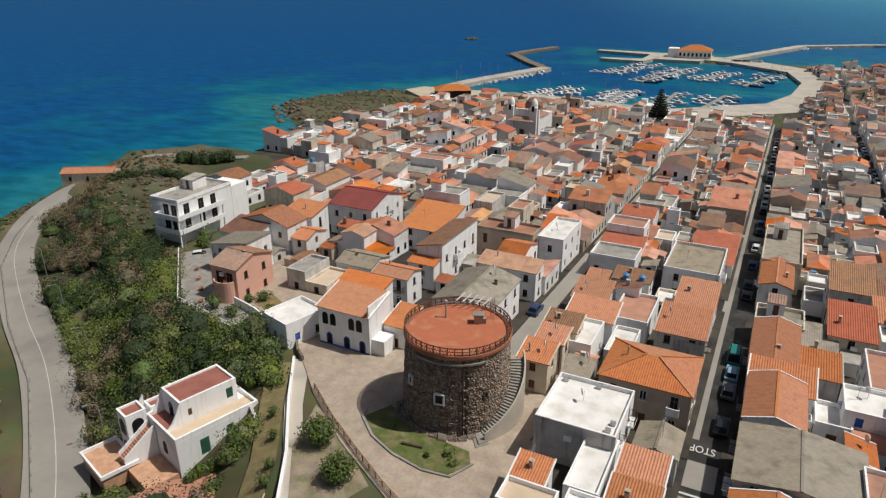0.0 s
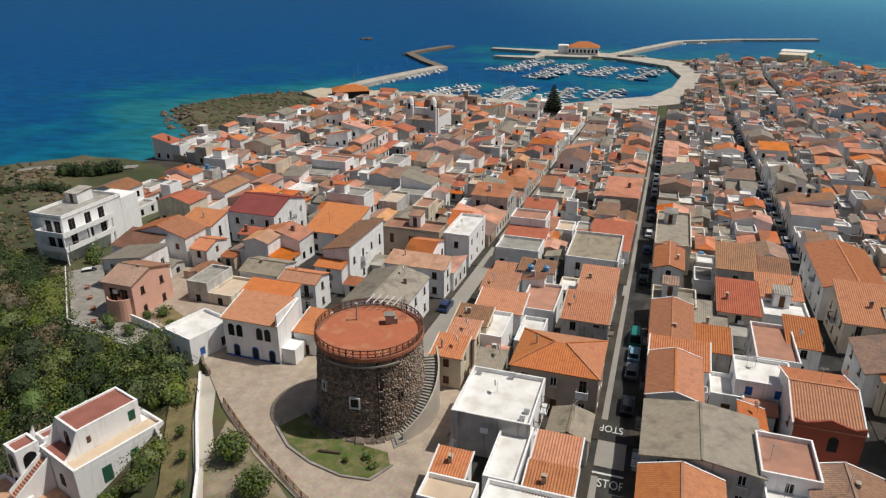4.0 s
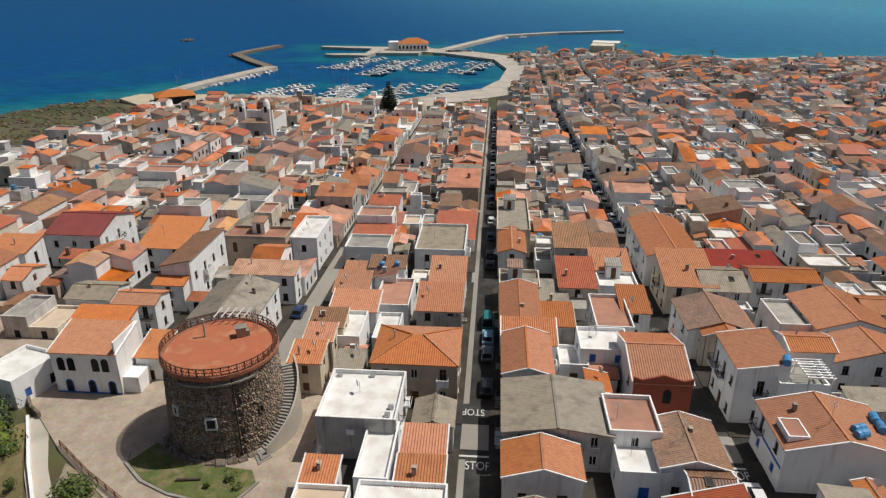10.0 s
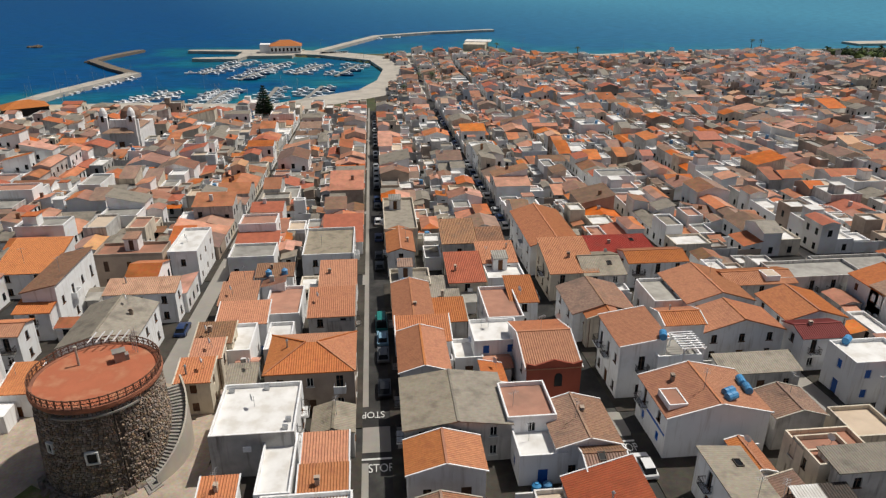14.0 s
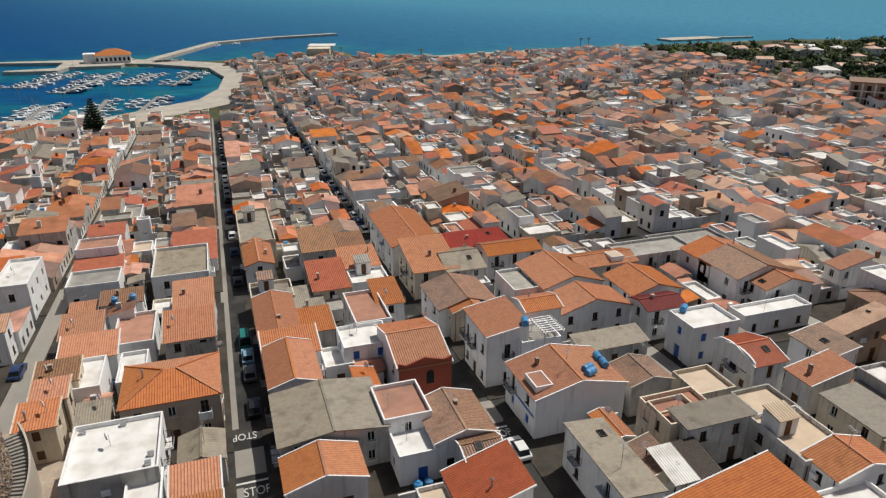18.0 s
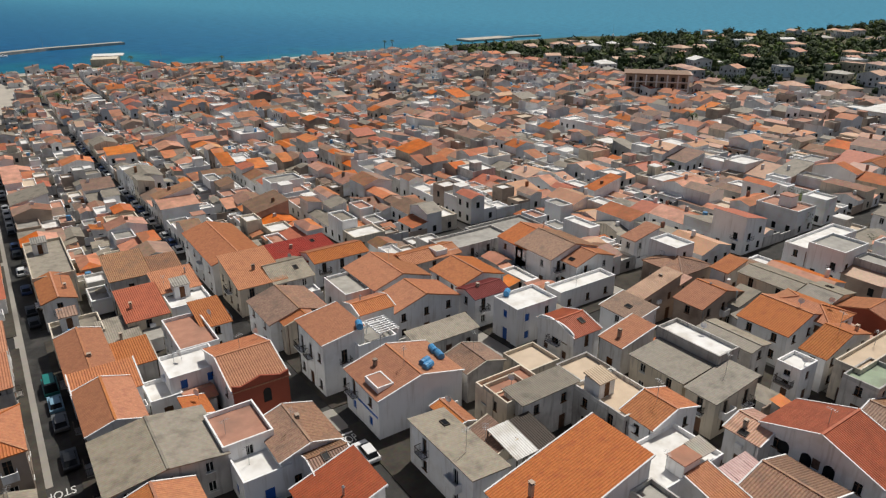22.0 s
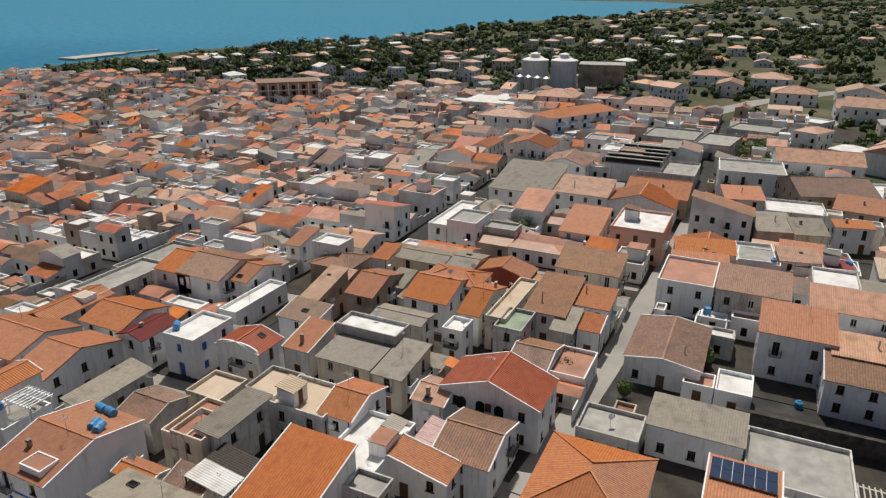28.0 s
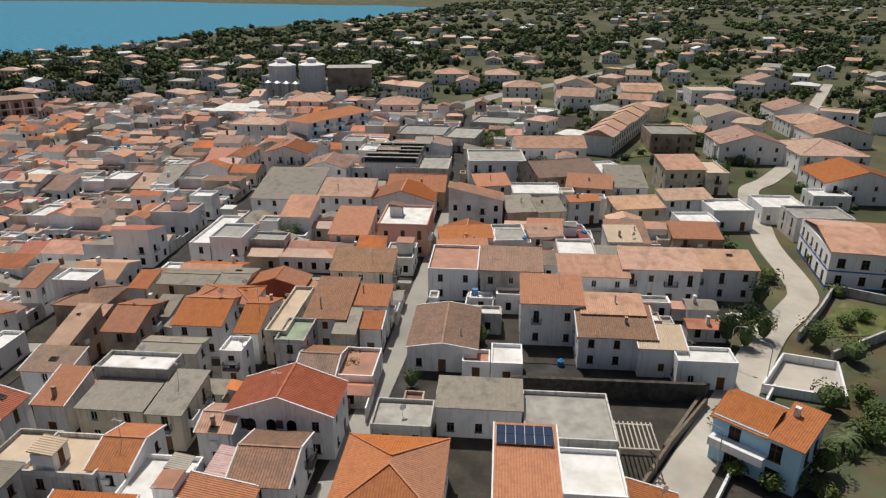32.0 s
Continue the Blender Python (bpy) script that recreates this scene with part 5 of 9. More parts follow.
for deg, zz, ww, wh, mat in ((-83, 4.3, 1.3, 1.5, "frame"), (-34.6, 4.9, 0.6, 1.0, "mortar"), (-121.6, 5.3, 0.9, 1.3, "frame")):
    g = Geo()
    t = 0.16
    g.box(-ww / 2, ww / 2, -0.22, 0.3, 0, t), g.box(-ww / 2, ww / 2, -0.22, 0.3, wh - t, wh), g.box(-ww / 2, -ww / 2 + t, -0.22, 0.3, t, wh - t), g.box(ww / 2 - t, ww / 2, -0.22, 0.3, t, wh - t)
    g.box(-ww / 2 + t, ww / 2 - t, -0.05, 0.02, t, wh - t, 1)
    x, y, _ = pol(rad(zz + 0.7) - 0.02, deg, 0)
    part("window", g.mesh("window", mat, "glass"), tower, "deep window with a pale stone surround" if mat == "frame" else "small dark slit window", at=pose(x, y, zz, 0, 0, deg + 90))
g = Geo()
for a0 in range(-112, -36, 4):
    if rs.random() < 0.85:
        g.loft([[pol(TR1 + 0.02, a0, zz), pol(TR1 + 0.3, a0, zz), pol(TR1 + 0.3, a0 + 4, zz), pol(TR1 + 0.02, a0 + 4, zz)] for zz in (TH - 1.25, TH - 1.05)])
tagged(part("string_course", g.mesh("string_course", "slab"), tower, "broken pale stone string course"), kind="stuff")
g = Geo()
g.loft([[pol(TR1 + 0.12, CAMSIDE + 5.7 - 0.8, TH - 0.7), pol(TR1 + 0.24, CAMSIDE + 5.7, TH - 0.7), pol(TR1 + 0.12, CAMSIDE + 5.7 + 0.8, TH - 0.7)], [pol(TR0 + 0.06, CAMSIDE + 5.7 - 0.8, 0), pol(TR0 + 0.18, CAMSIDE + 5.7, 0), pol(TR0 + 0.06, CAMSIDE + 5.7 + 0.8, 0)]])
part("drainpipe", g.mesh("drainpipe", "iron"), tower, "dark drainpipe down the front")
# outer stair
n = 28
for i in range(n):
    a0, a1 = -40 + 72 * i / n, -40 + 72 * (i + 1) / n
    zt = 0.4 + 6.0 * (i + 1) / n
    g = Geo()
    g.loft([[pol(TR0 - 0.3, a0, zb), pol(TR0 + 1.35, a0, zb), pol(TR0 + 1.35, a1, zb), pol(TR0 - 0.3, a1, zb)] for zb in (-0.8, zt)])
    part("step", g.mesh("step", "slab"), tower)
g = Geo()
rings = []
for i in range(n + 1):
    a = -42 + 76 * i / n
    zt = 0.4 + 6.0 * i / n + 0.95
    rings.append([pol(TR0 + 1.35, a, -0.8), pol(TR0 + 1.62, a, -0.8), pol(TR0 + 1.58, a, zt), pol(TR0 + 1.37, a, zt)])
g.loft(rings)
part("stair_wall", g.mesh("stair_wall", "concrete"), tower, "curved pale wall of the outer stair")
g = Geo()
for i in range(3):
    g.loft([[pol(TR0 - 0.2, -52 + 3 * i, zb), pol(TR0 + 2.6 - 0.3 * i, -54 + 3 * i, zb), pol(TR0 + 2.4 - 0.3 * i, -40, zb), pol(TR0 - 0.2, -40, zb)] for zb in (-0.5, 0.14 + 0.16 * i)])
part("foot_steps", g.mesh("foot_steps", "slab"), tower, "worn stone steps at the foot")
hut = Geo()
hut.box(-0.55, 0.55, -0.45, 0.45, 0, 1.15)
part("hut", hut.mesh("hut", "brown"), tower, "small brown hatch hut", at=pose(1.6, 2.6, TH - 0.06, 0, 0, 25))
hut = Geo()
hut.box(-0.7, 0.7, -0.6, 0.6, 1.15, 1.27), hut.box(0.56, 0.95, -0.4, 0.4, 0, 0.7)
part("hut_cap", hut.mesh("hut_cap", "slab"), tower, at=pose(1.6, 2.6, TH - 0.06, 0, 0, 25))
g = Geo()
g.tube(-2.6, 2.0, TH - 0.1, TH + 2.0, 0.14, 0.12), g.tube(-2.6, 2.0, TH + 2.0, TH + 2.3, 0.2, 0.2)
part("vent_post", g.mesh("vent_post", "concrete"), tower)
g = Geo()
for k in range(3):
    g.tube(2.4 + 0.35 * k, 4.6 - 0.3 * k, TH, TH + 2.2 + 0.5 * k, 0.05, 0.04, 6)
    g.bar((2.1 + 0.35 * k, 4.6 - 0.3 * k, TH + 1.9 + 0.4 * k), (2.8 + 0.35 * k, 4.6 - 0.3 * k, TH + 1.9 + 0.4 * k), 0.05)
part("antenna", g.mesh("antenna", "lamp"), tower, "cluster of grey antennas")
for k in range(5):
    g = Geo()
    g.bar((-2.6 + 0.9 * k, 4.9 + 0.1 * k, TH + 1.0), (-1.9 + 0.9 * k, 6.2 + 0.05 * k, TH + 1.7), 0.12)
    part("brace", g.mesh("brace", "bright"), tower)
# rock foot and lawn
g = Geo()
for a in range(-150, -30, 9):
    r0 = TR0 + rs.uniform(0.1, 0.5)
    w = rs.uniform(0.5, 1.1)
    g.loft([[pol(r0, a - 5, -0.6), pol(r0 + w * 1.2, a - 4, -0.6), pol(r0 + w * 1.2, a + 5, -0.6), pol(r0, a + 5, -0.6)], [pol(r0, a - 4, rs.uniform(0.3, 0.9)), pol(r0 + w * 0.7, a - 3, rs.uniform(0.2, 0.6)), pol(r0 + w * 0.7, a + 4, rs.uniform(0.2, 0.7)), pol(r0, a + 4, rs.uniform(0.4, 0.9))]])
tagged(part("rock_foot", g.mesh("rock_foot", "rubble"), tower, "uneven bedrock at the foot"), kind="stuff")
flat_shape("lawn", [(-40, 57.6), (-37, 55), (-33.3, 53.3), (-29, 52.4), (-26, 52.8), (-24.6, 55.5), (-25.6, 57.3), (-29, 57.6), (-34, 58.3), (-38.2, 61)], 13.76, "grass", "small green lawn at the foot of the tower", "lawn")
strip("kerb", [(-40.6, 59.2), (-40.2, 57.4), (-37.1, 54.7), (-33.3, 53.0), (-29, 52.1), (-25.7, 52.5), (-24.3, 55.5)], 0.3, 13, 13.88, "slab", "low stone kerb round the lawn", "kerb")
lg = Geo()
lg.loft([[(-0.0 + 0.0, 0.18 * math.cos(a), 0.2 + 0.18 * math.sin(a)) for a in [k * math.pi / 4 for k in range(8)]], [(2.6, 0.16 * math.cos(a), 0.2 + 0.16 * math.sin(a)) for a in [k * math.pi / 4 for k in range(8)]]])
ob = tagged(new("log", lg.mesh("log", "bark")), "old brown log lying on the lawn", "log")
ob.matrix_world = pose(-33.2, 55.0, 13.72, 0, 0, 8)
g = Geo()
for bx, by, br in ((-27.5, 55.6, 0.9), (-29.5, 54.4, 0.5), (-35.2, 57.4, 0.5), (-26.3, 54.3, 0.6)):
    clump(g, bx, by, 13.6, br, br * 1.4, 70, 0.3)
tagged(new("shrubs", g.mesh("shrubs", "leaf")), "small round shrubs on the lawn by the tower", "shrubs", kind="stuff")

# ---- square, ramp and gardens ----
def fence(name, pts, label, h=1.0, mat="iron", every=1.6, rails=(0.35, 0.65, 1.0), z=13.55):
    root = tagged(new(name), label, "fence")
    P = dense(pts, every)
    root.location = (*P[0], z)
    x0, y0 = P[0]
    pm = Geo()
    pm.box(-0.05, 0.05, -0.05, 0.05, -0.3, h)
    pm = pm.mesh("post", mat)
    for a, b in P:
        part("post", pm, root, at=pose(a - x0, b - y0, 0))
    for rz in rails:
        g = Geo()
        q = [Vector((a - x0, b - y0, rz)) for a, b in P]
        rings = []
        for i, c in enumerate(q):
            t = (q[min(i + 1, len(q) - 1)] - q[max(i - 1, 0)]).normalized()
            s, u = Vector((-t.y, t.x, 0)) * 0.035, Vector((0, 0, 0.035))
            rings.append([c - s - u, c + s - u, c + s + u, c - s + u])
        g.loft(rings)
        part("rail", g.mesh("rail", mat), root)
    return root


fence("railing", [(-49.2, 59.6), (-43, 55.0), (-37, 51.2), (-31.5, 47.9), (-27, 45.6)], "rust-brown iron railing along the edge of the square", mat="wood")
strip("ramp", dense([(-38.5, 40.5), (-43, 47.2), (-49.5, 55.5), (-55.5, 65)], 3), 2.3, 8, 13.535, "concrete", "pale paved ramp walk", "path")
strip("ramp_wall", dense([(-39.8, 40.6), (-44.2, 47.6), (-50.6, 56), (-56.4, 64.4)], 3), 0.35, 7, 14.1, "bright", "white-painted parapet of the ramp", "wall")
strip("garden_wall", dense([(-42, 39.5), (-44, 44.2), (-50.4, 50.5), (-56, 54.4)], 3), 0.4, 6, 12.6, "grey", "grey retaining wall of the sloping garden", "wall")
strip("garden", dense([(-42.9, 38), (-47, 46.8), (-53.2, 55.8), (-57.4, 62.6)], 2), 3.2, 8, lambda x, y: terrain(x, y, 60) + 0.25, "drygrass", "strip of dry grass beside the ramp", "garden")
for k, (a, b, hh, rr) in enumerate(((-42.0, 51.0, 4.6, 2.0), (-36.4, 46.9, 4.4, 1.9))):
    tree(a, b, 12.6, hh * 0.86, rr, 2000, 0.34, "dense dark green tree below the railing of the square", trunk=0.2)
for a, b in ((-50.5, 52.8), (-47.5, 49.2), (-44.6, 45.2), (-43.4, 42.8)):
    tree(a, b, terrain(a, b, 60) + 0.15, 1.4, 0.8, 260, 0.2, "small round garden shrub on dry grass", trunk=0.1, name="shrub")
flat_shape("lower_yard", [(-36, 40), (-33, 47.5), (-42.5, 54.5), (-47, 57), (-44.5, 49), (-39.5, 42)], 13.57, surface("bare_pale_dirt", (0.31, 0.255, 0.185), (0.22, 0.185, 0.13), 0.3, 0.95, 0.4, 4, fine=0.4, fscale=2, stain=(0.14, 0.135, 0.06), stain_scale=0.35), "bare dirt yard below the railing", "yard", 1.5)
# terrace walk along the western brow
flat_shape("terrace_walk", [(-98, 90), (-101, 85.5), (-84, 69.5), (-70, 66.5), (-64, 68.5), (-61.5, 71.5), (-66, 73), (-74, 73.5), (-83, 79), (-92, 88)], 13.6, "slab", "paved terrace walk above the scrub", "terrace", 2.5)
strip("brow_wall", dense([(-101.5, 85.5), (-84.3, 69.2), (-70, 66.2), (-64, 68.2), (-58.2, 63.4)], 3), 0.4, 8, 14.3, "rubble", "stone parapet above the scrub slope", "wall")
strip("plaza_wall", dense([(-63.5, 68.6), (-60.2, 69.8), (-57, 66), (-55, 64.6)], 2), 0.35, 9, 14.4, "rubble", "rough stone parapet of the square", "wall")

# ---- villa on the slope ----
def villa():
    root = tagged(new("villa"), "white split-level villa with maroon tiled terraces and arches", "house")
    root.matrix_world = pose(-61.4, 50.1, 9.0, 0, 0, -17)
    M["patiotile"] = surface("pale_terracotta_paving", (0.60, 0.36, 0.23), (0.48, 0.27, 0.17), 1.2, 0.8, 0.2, 6, fine=0.3, fscale=4)
    M["maroonfloor"] = surface("maroon_roof_tiles", (0.33, 0.13, 0.10), (0.27, 0.105, 0.08), 0.7, 0.8, fine=0.2)
    def body(name, x0, x1, y0, y1, z0, z1, mat="bright", label=""):
        g = Geo()
        g.box(x0, x1, y0, y1, z0, z1)
        ob = part(name, g.mesh(name, mat), root, label)
        bev = ob.modifiers.new("bevel", "BEVEL")
        bev.width, bev.segments = 0.08, 2
        return ob
    body("lower_storey", -3.2, 4.6, -4.8, 6.6, -3.0, 3.3)
    body("upper_storey", -3.0, 1.9, -2.5, 5.3, 3.3, 6.4)
    body("west_wing", -5.2, -3.21, -4.2, 2.6, -3.0, 4.0)
    body("porch", -5.6, -2.9, -7.5, -4.81, -3.0, 4.4)
    body("upper_roof", -2.75, 1.65, -2.25, 5.05, 6.4, 6.48, "maroonfloor", "maroon tiled flat roof")
    body("wing_roof", -4.95, -3.25, -3.95, 2.35, 4.0, 4.08, "maroonfloor", "maroon tiled wing roof")
    body("porch_roof", -5.35, -3.15, -7.25, -5.05, 4.4, 4.48, "maroonfloor", "maroon tiled porch roof")
    body("terrace", 1.95, 4.35, -4.55, 6.35, 3.3, 3.38, "flatbeige", "beige terrace floor")
    body("inner_terrace", -2.9, 1.9, -4.55, -2.55, 3.3, 3.38, "maroonfloor")
    def rim(x0, x1, y0, y1, z, hh=0.5, t=0.28):
        g = Geo()
        def r(i, q):
            return [(x0 + i, y0 + i, q), (x1 - i, y0 + i, q), (x1 - i, y1 - i, q), (x0 + i, y1 - i, q)]
        g.loft([r(0, z), r(0, z + hh), r(t, z + hh), r(t, z)], cap0=False, cap1=False)
        part("parapet", g.mesh("parapet", "bright"), root)
    rim(-3.0, 1.9, -2.5, 5.3, 6.4, 0.3), rim(-5.2, -3.21, -4.2, 2.6, 4.0, 0.4), rim(-3.2, 4.6, -4.8, 6.6, 3.3, 0.55), rim(-5.6, -2.9, -7.5, -4.81, 4.4, 0.35)
    def swoop(x, y0, y1, z0, z1):
        """A white parapet that sweeps down in a curve."""
        g = Geo()
        low = [(y0 + (y1 - y0) * k / 10, z0 - 0.6) for k in range(11)]
        high = [(y0 + (y1 - y0) * k / 10, z0 + (z1 - z0) * (1 - math.sin(k * math.pi / 20))) for k in range(11)]
        prof = low + high[::-1]
        g.loft([[(x, a, b) for a, b in prof], [(x + 0.24, a, b) for a, b in prof]])
        part("curved_parapet", g.mesh("curved_parapet", "bright"), root, "curved white parapet")
    swoop(1.66, -2.5, -4.7, 3.5, 6.5), swoop(-3.2, -2.5, -4.7, 3.5, 6.3), swoop(-5.2, -4.2, -5.4, 4.2, 5.6), swoop(-3.15, 5.3, 6.5, 3.6, 6.5), swoop(-5.62, 0.6, 2.6, 3.6, 5.2)
    def arch(x, y, z, w, h, rz, name="archway"):
        g = Geo()
        pts = [(-w / 2, 0), (w / 2, 0)] + [(w / 2 * math.cos(k * math.pi / 8), h - w / 2 + w / 2 * math.sin(k * math.pi / 8)) for k in range(9)]
        g.loft([[(a, -0.02, b) for a, b in pts], [(a, 0.1, b) for a, b in pts]])
        part(name, g.mesh(name, "glass"), root, "dark arched opening", at=pose(x, y, z, 0, 0, rz))
    arch(-4.25, -7.53, 1.6, 1.6, 2.3, 0), arch(-5.63, -6.1, 1.6, 1.5, 2.3, 270), arch(-0.8, -2.53, 3.4, 1.1, 2.2, 0), arch(-4.3, -7.53, -1.9, 1.5, 2.4, 0), arch(-2.88, -6.1, 1.6, 1.5, 2.3, 90), arch(1.2, -4.83, 0.2, 1.0, 1.7, 0)
    for x, y, z, rz, w, h, k in ((4.6, -1.2, 0.0, 90, 1.2, 2.2, "greenpaint"), (4.6, 2.4, 0.9, 90, 1.0, 1.5, "greenpaint"), (1.9, 4.2, 4.3, 90, 0.9, 1.4, "greenpaint"), (1.9, -1.3, 4.4, 90, 0.5, 0.9, "wood"), (4.6, 5.0, 0.9, 90, 0.9, 1.4, "dark")):
        part("window", window_mesh(w, h, k), root, at=pose(x + 0.02, y, z, 0, 0, rz))
    g = Geo()
    g.loft([[(x, -4.9, -3.0), (x, -9.1, -3.0), (x, -9.1, -0.22), (x, -4.9, 2.38)] for x in (-2.6, -1.2)])
    stair = part("stair", g.mesh("stair", "flatred"), root, "terracotta outer stair")
    g = Geo()
    g.box(-0.698, 0.698, -0.3, 0.0, -0.42, 0.0)
    tread = g.mesh("step", "flatred")
    for i in range(14):
        part("step", tread, stair, at=pose(-1.9, -4.9 - 0.3 * i, 2.6 - 0.2 * i))
    for sx in (-2.85, -1.2):
        g = Geo()
        g.loft([[(sx, -4.85, -3), (sx + 0.25, -4.85, -3), (sx + 0.25, -4.85, 3.3), (sx, -4.85, 3.3)], [(sx, -9.1, -3), (sx + 0.25, -9.1, -3), (sx + 0.25, -9.1, 0.4), (sx, -9.1, 0.4)]])
        part("stair_wall", g.mesh("stair_wall", "bright"), root)
    body("patio", -7.4, -0.9, -12.0, -7.55, -3.0, -0.9, "patiotile", "terracotta patio")
    body("patio_side", -0.85, 4.4, -9.0, -4.85, -3.0, -1.1, "patiotile")
    rim(-7.6, -0.7, -12.2, -7.52, -0.9, 0.5, 0.25)
    for x, y in ((-5.0, -0.6), (-4.9, 2.2), (-2.7, 5.0)):
        g = Geo()
        g.loft([[(x - 0.3, y - 0.3, 4.2), (x + 0.3, y - 0.3, 4.2), (x + 0.3, y + 0.3, 4.2), (x - 0.3, y + 0.3, 4.2)], [(x - 0.2, y - 0.2, 5.4), (x + 0.2, y - 0.2, 5.4), (x + 0.2, y + 0.2, 5.4), (x - 0.2, y + 0.2, 5.4)]])
        part("chimney", g.mesh("chimney", "bright"), root)
villa()
flat_shape("villa_roof_court", [(-52, 33), (-48, 42), (-51.5, 47), (-58, 41), (-60, 36)], 9.2, "flatred", "pale terracotta court below the villa", "court", 2.5)
g = Geo()
for i in range(16):
    t = i / 15
    clump(g, -55.2 + 4.2 * t, 42.6 + 9.5 * t, 8.8, 0.9, 2.0 + plants.uniform(-0.3, 0.6), 80, 0.3)
tagged(new("hedge", g.mesh("hedge", "leaf")), "clipped green hedge along the villa", "hedge", kind="stuff")

# ---- scrub on the western slope ----
g, g2, g3, g4 = Geo(), Geo(), Geo(), Geo()
count = 0
while count < 1500:
    x, y = plants.uniform(-170, -46), plants.uniform(30, 150)
    yb = float(np.interp(x, BROW_X, BROW_Y))
    rd = along([(-58, 26), (-70, 35.5), (-77, 40), (-99, 54), (-119, 63.3), (-146, 79), (-161, 91.5), (-172, 104), (-180, 118)], x, y)
    if not (yb - 34 < y < yb - 1.0) or rd < 5.0 or (abs(x + 61.5) < 9.0 and abs(y - 48) < 10.5) or y < float(np.interp(-x, (58, 70, 77, 99, 119, 146, 161, 172, 180), (26, 35.5, 40, 54, 63.3, 79, 91.5, 104, 118))) or x > -52:
        count += 0.02
        continue
    cdv = float(coast_distance(np.array([x]), np.array([y]))[0])
    r = plants.uniform(1.0, 2.4) * (1.5 if plants.random() < 0.22 else 1.0)
    patch = noise.noise((x * 0.09, y * 0.09, 4)) + plants.uniform(-0.35, 0.35) - max(0, (-x - 105) / 90)
    bare = noise.noise((x * 0.11, y * 0.11, 9)) - max(0, (-x - 100) / 130)
    count += 1
    if bare < -0.42:
        r = plants.uniform(0.3, 0.7)
        clump(g2, x, y, terrain(x, y, cdv) - 0.1, r, r * 0.8, 40, 0.25)
        continue
    kind = g2 if patch < -0.42 else g4 if patch < -0.15 else g if patch < 0.16 else g3
    if kind is g4:
        r *= 1.2
    clump(kind, x, y, terrain(x, y, cdv) - 0.2, r, r * plants.uniform(0.7, 1.6), int(90 + 70 * r), 0.36)
for i in range(800):
    t = plants.random()
    k = int(t * 8)
    L = [(-58, 26), (-70, 35.5), (-77, 40), (-99, 54), (-119, 63.3), (-146, 79), (-161, 91.5), (-172, 104), (-180, 118)]
    f = t * 8 - k
    x, y = L[k][0] + (L[k + 1][0] - L[k][0]) * f, L[k][1] + (L[k + 1][1] - L[k][1]) * f
    o = plants.uniform(6.2, 20)
    x, y = x - 0.45 * o, y - 0.88 * o
    cdv = float(coast_distance(np.array([x]), np.array([y]))[0])
    if cdv > 3:
        r = plants.uniform(0.3, 1.0)
        clump(g2 if plants.random() < 0.7 else g, x, y, terrain(x, y, cdv) - 0.1, r, r * 0.8, 45, 0.4)
for x, y, r in ((-66.5, 64.5, 1.6), (-63, 63, 1.8), (-61, 60, 1.8), (-70, 64, 1.5), (-75, 65, 1.4), (-58.5, 57.5, 1.4), (-64, 38.5, 1.4), (-61, 36, 1.6), (-66, 36, 1.3), (-105, 96, 2), (-103, 93, 1.8), (-100, 91, 1.6)):
    clump(g, x, y, terrain(x, y, 20) - 0.2, r, r * 1.6, 150, 0.42)
tagged(new("scrub", g.mesh("scrub", "leaf")), "dense green scrub on the slope above the coast road", "scrub", kind="stuff")
tagged(new("bright_scrub", g3.mesh("bright_scrub", "brightleaf")), "bright yellow-green bushes among the scrub", "scrub", kind="stuff")
tagged(new("dark_scrub", g4.mesh("dark_scrub", "pine")), "dark green bushes among the scrub", "scrub", kind="stuff")
tagged(new("dry_scrub", g2.mesh("dry_scrub", "drybush")), "brown dry bushes among the scrub", "scrub", kind="stuff")
# rocky dry rise above the road
g, g2, g3 = Geo(), Geo(), Geo()
for i in range(1300):
    x, y = plants.uniform(-186, -106), plants.uniform(88, 150)
    yb = float(np.interp(x, BROW_X, BROW_Y))
    cdv = float(coast_distance(np.array([x]), np.array([y]))[0])
    if y < yb - 8 or y > yb + 26 or cdv < 6:
        continue
    z = terrain(x, y, cdv)
    if i % 4 == 0:
        r = plants.uniform(0.3, 1.0)
        g.loft([[(x + r * q * math.cos(a + y), y + 0.7 * r * q * math.sin(a + y), z - 0.25 + zz * r) for a in (0, 1.1, 2.3, 3.6, 5.1)] for q, zz in ((1.0, -0.2), (0.95, 0.35), (0.45, 0.7))])
    else:
        r = plants.uniform(0.4, 1.2)
        clump(g2 if i % 5 else g3, x, y, z - 0.1, r, r * 0.8, 50, 0.3)
tagged(new("hill_rocks", g.mesh("hill_rocks", "rock")), "brown rocks on the dry rise above the road", "rocks", kind="stuff")
tagged(new("hill_shrubs", g3.mesh("hill_shrubs", "pine")), "dark green shrubs on the rocky rise", "scrub", kind="stuff")
tagged(new("hill_bushes", g2.mesh("hill_bushes", "drybush")), "low dry bushes on the rocky rise", "scrub", kind="stuff")
fence("roadside_rail", [(-66, 29.5), (-74, 35), (-97, 50), (-117, 59.5), (-144, 75), (-158, 87), (-168, 98)], "low grey guard rail along the coast road", 0.7, "slab", 3.0, (0.6,), 6.1)
strip("road_line", COAST_ROAD[:-12], 0.08, 6.0, 6.128, "paintwhite", "worn white line on the coast road", "road marking")

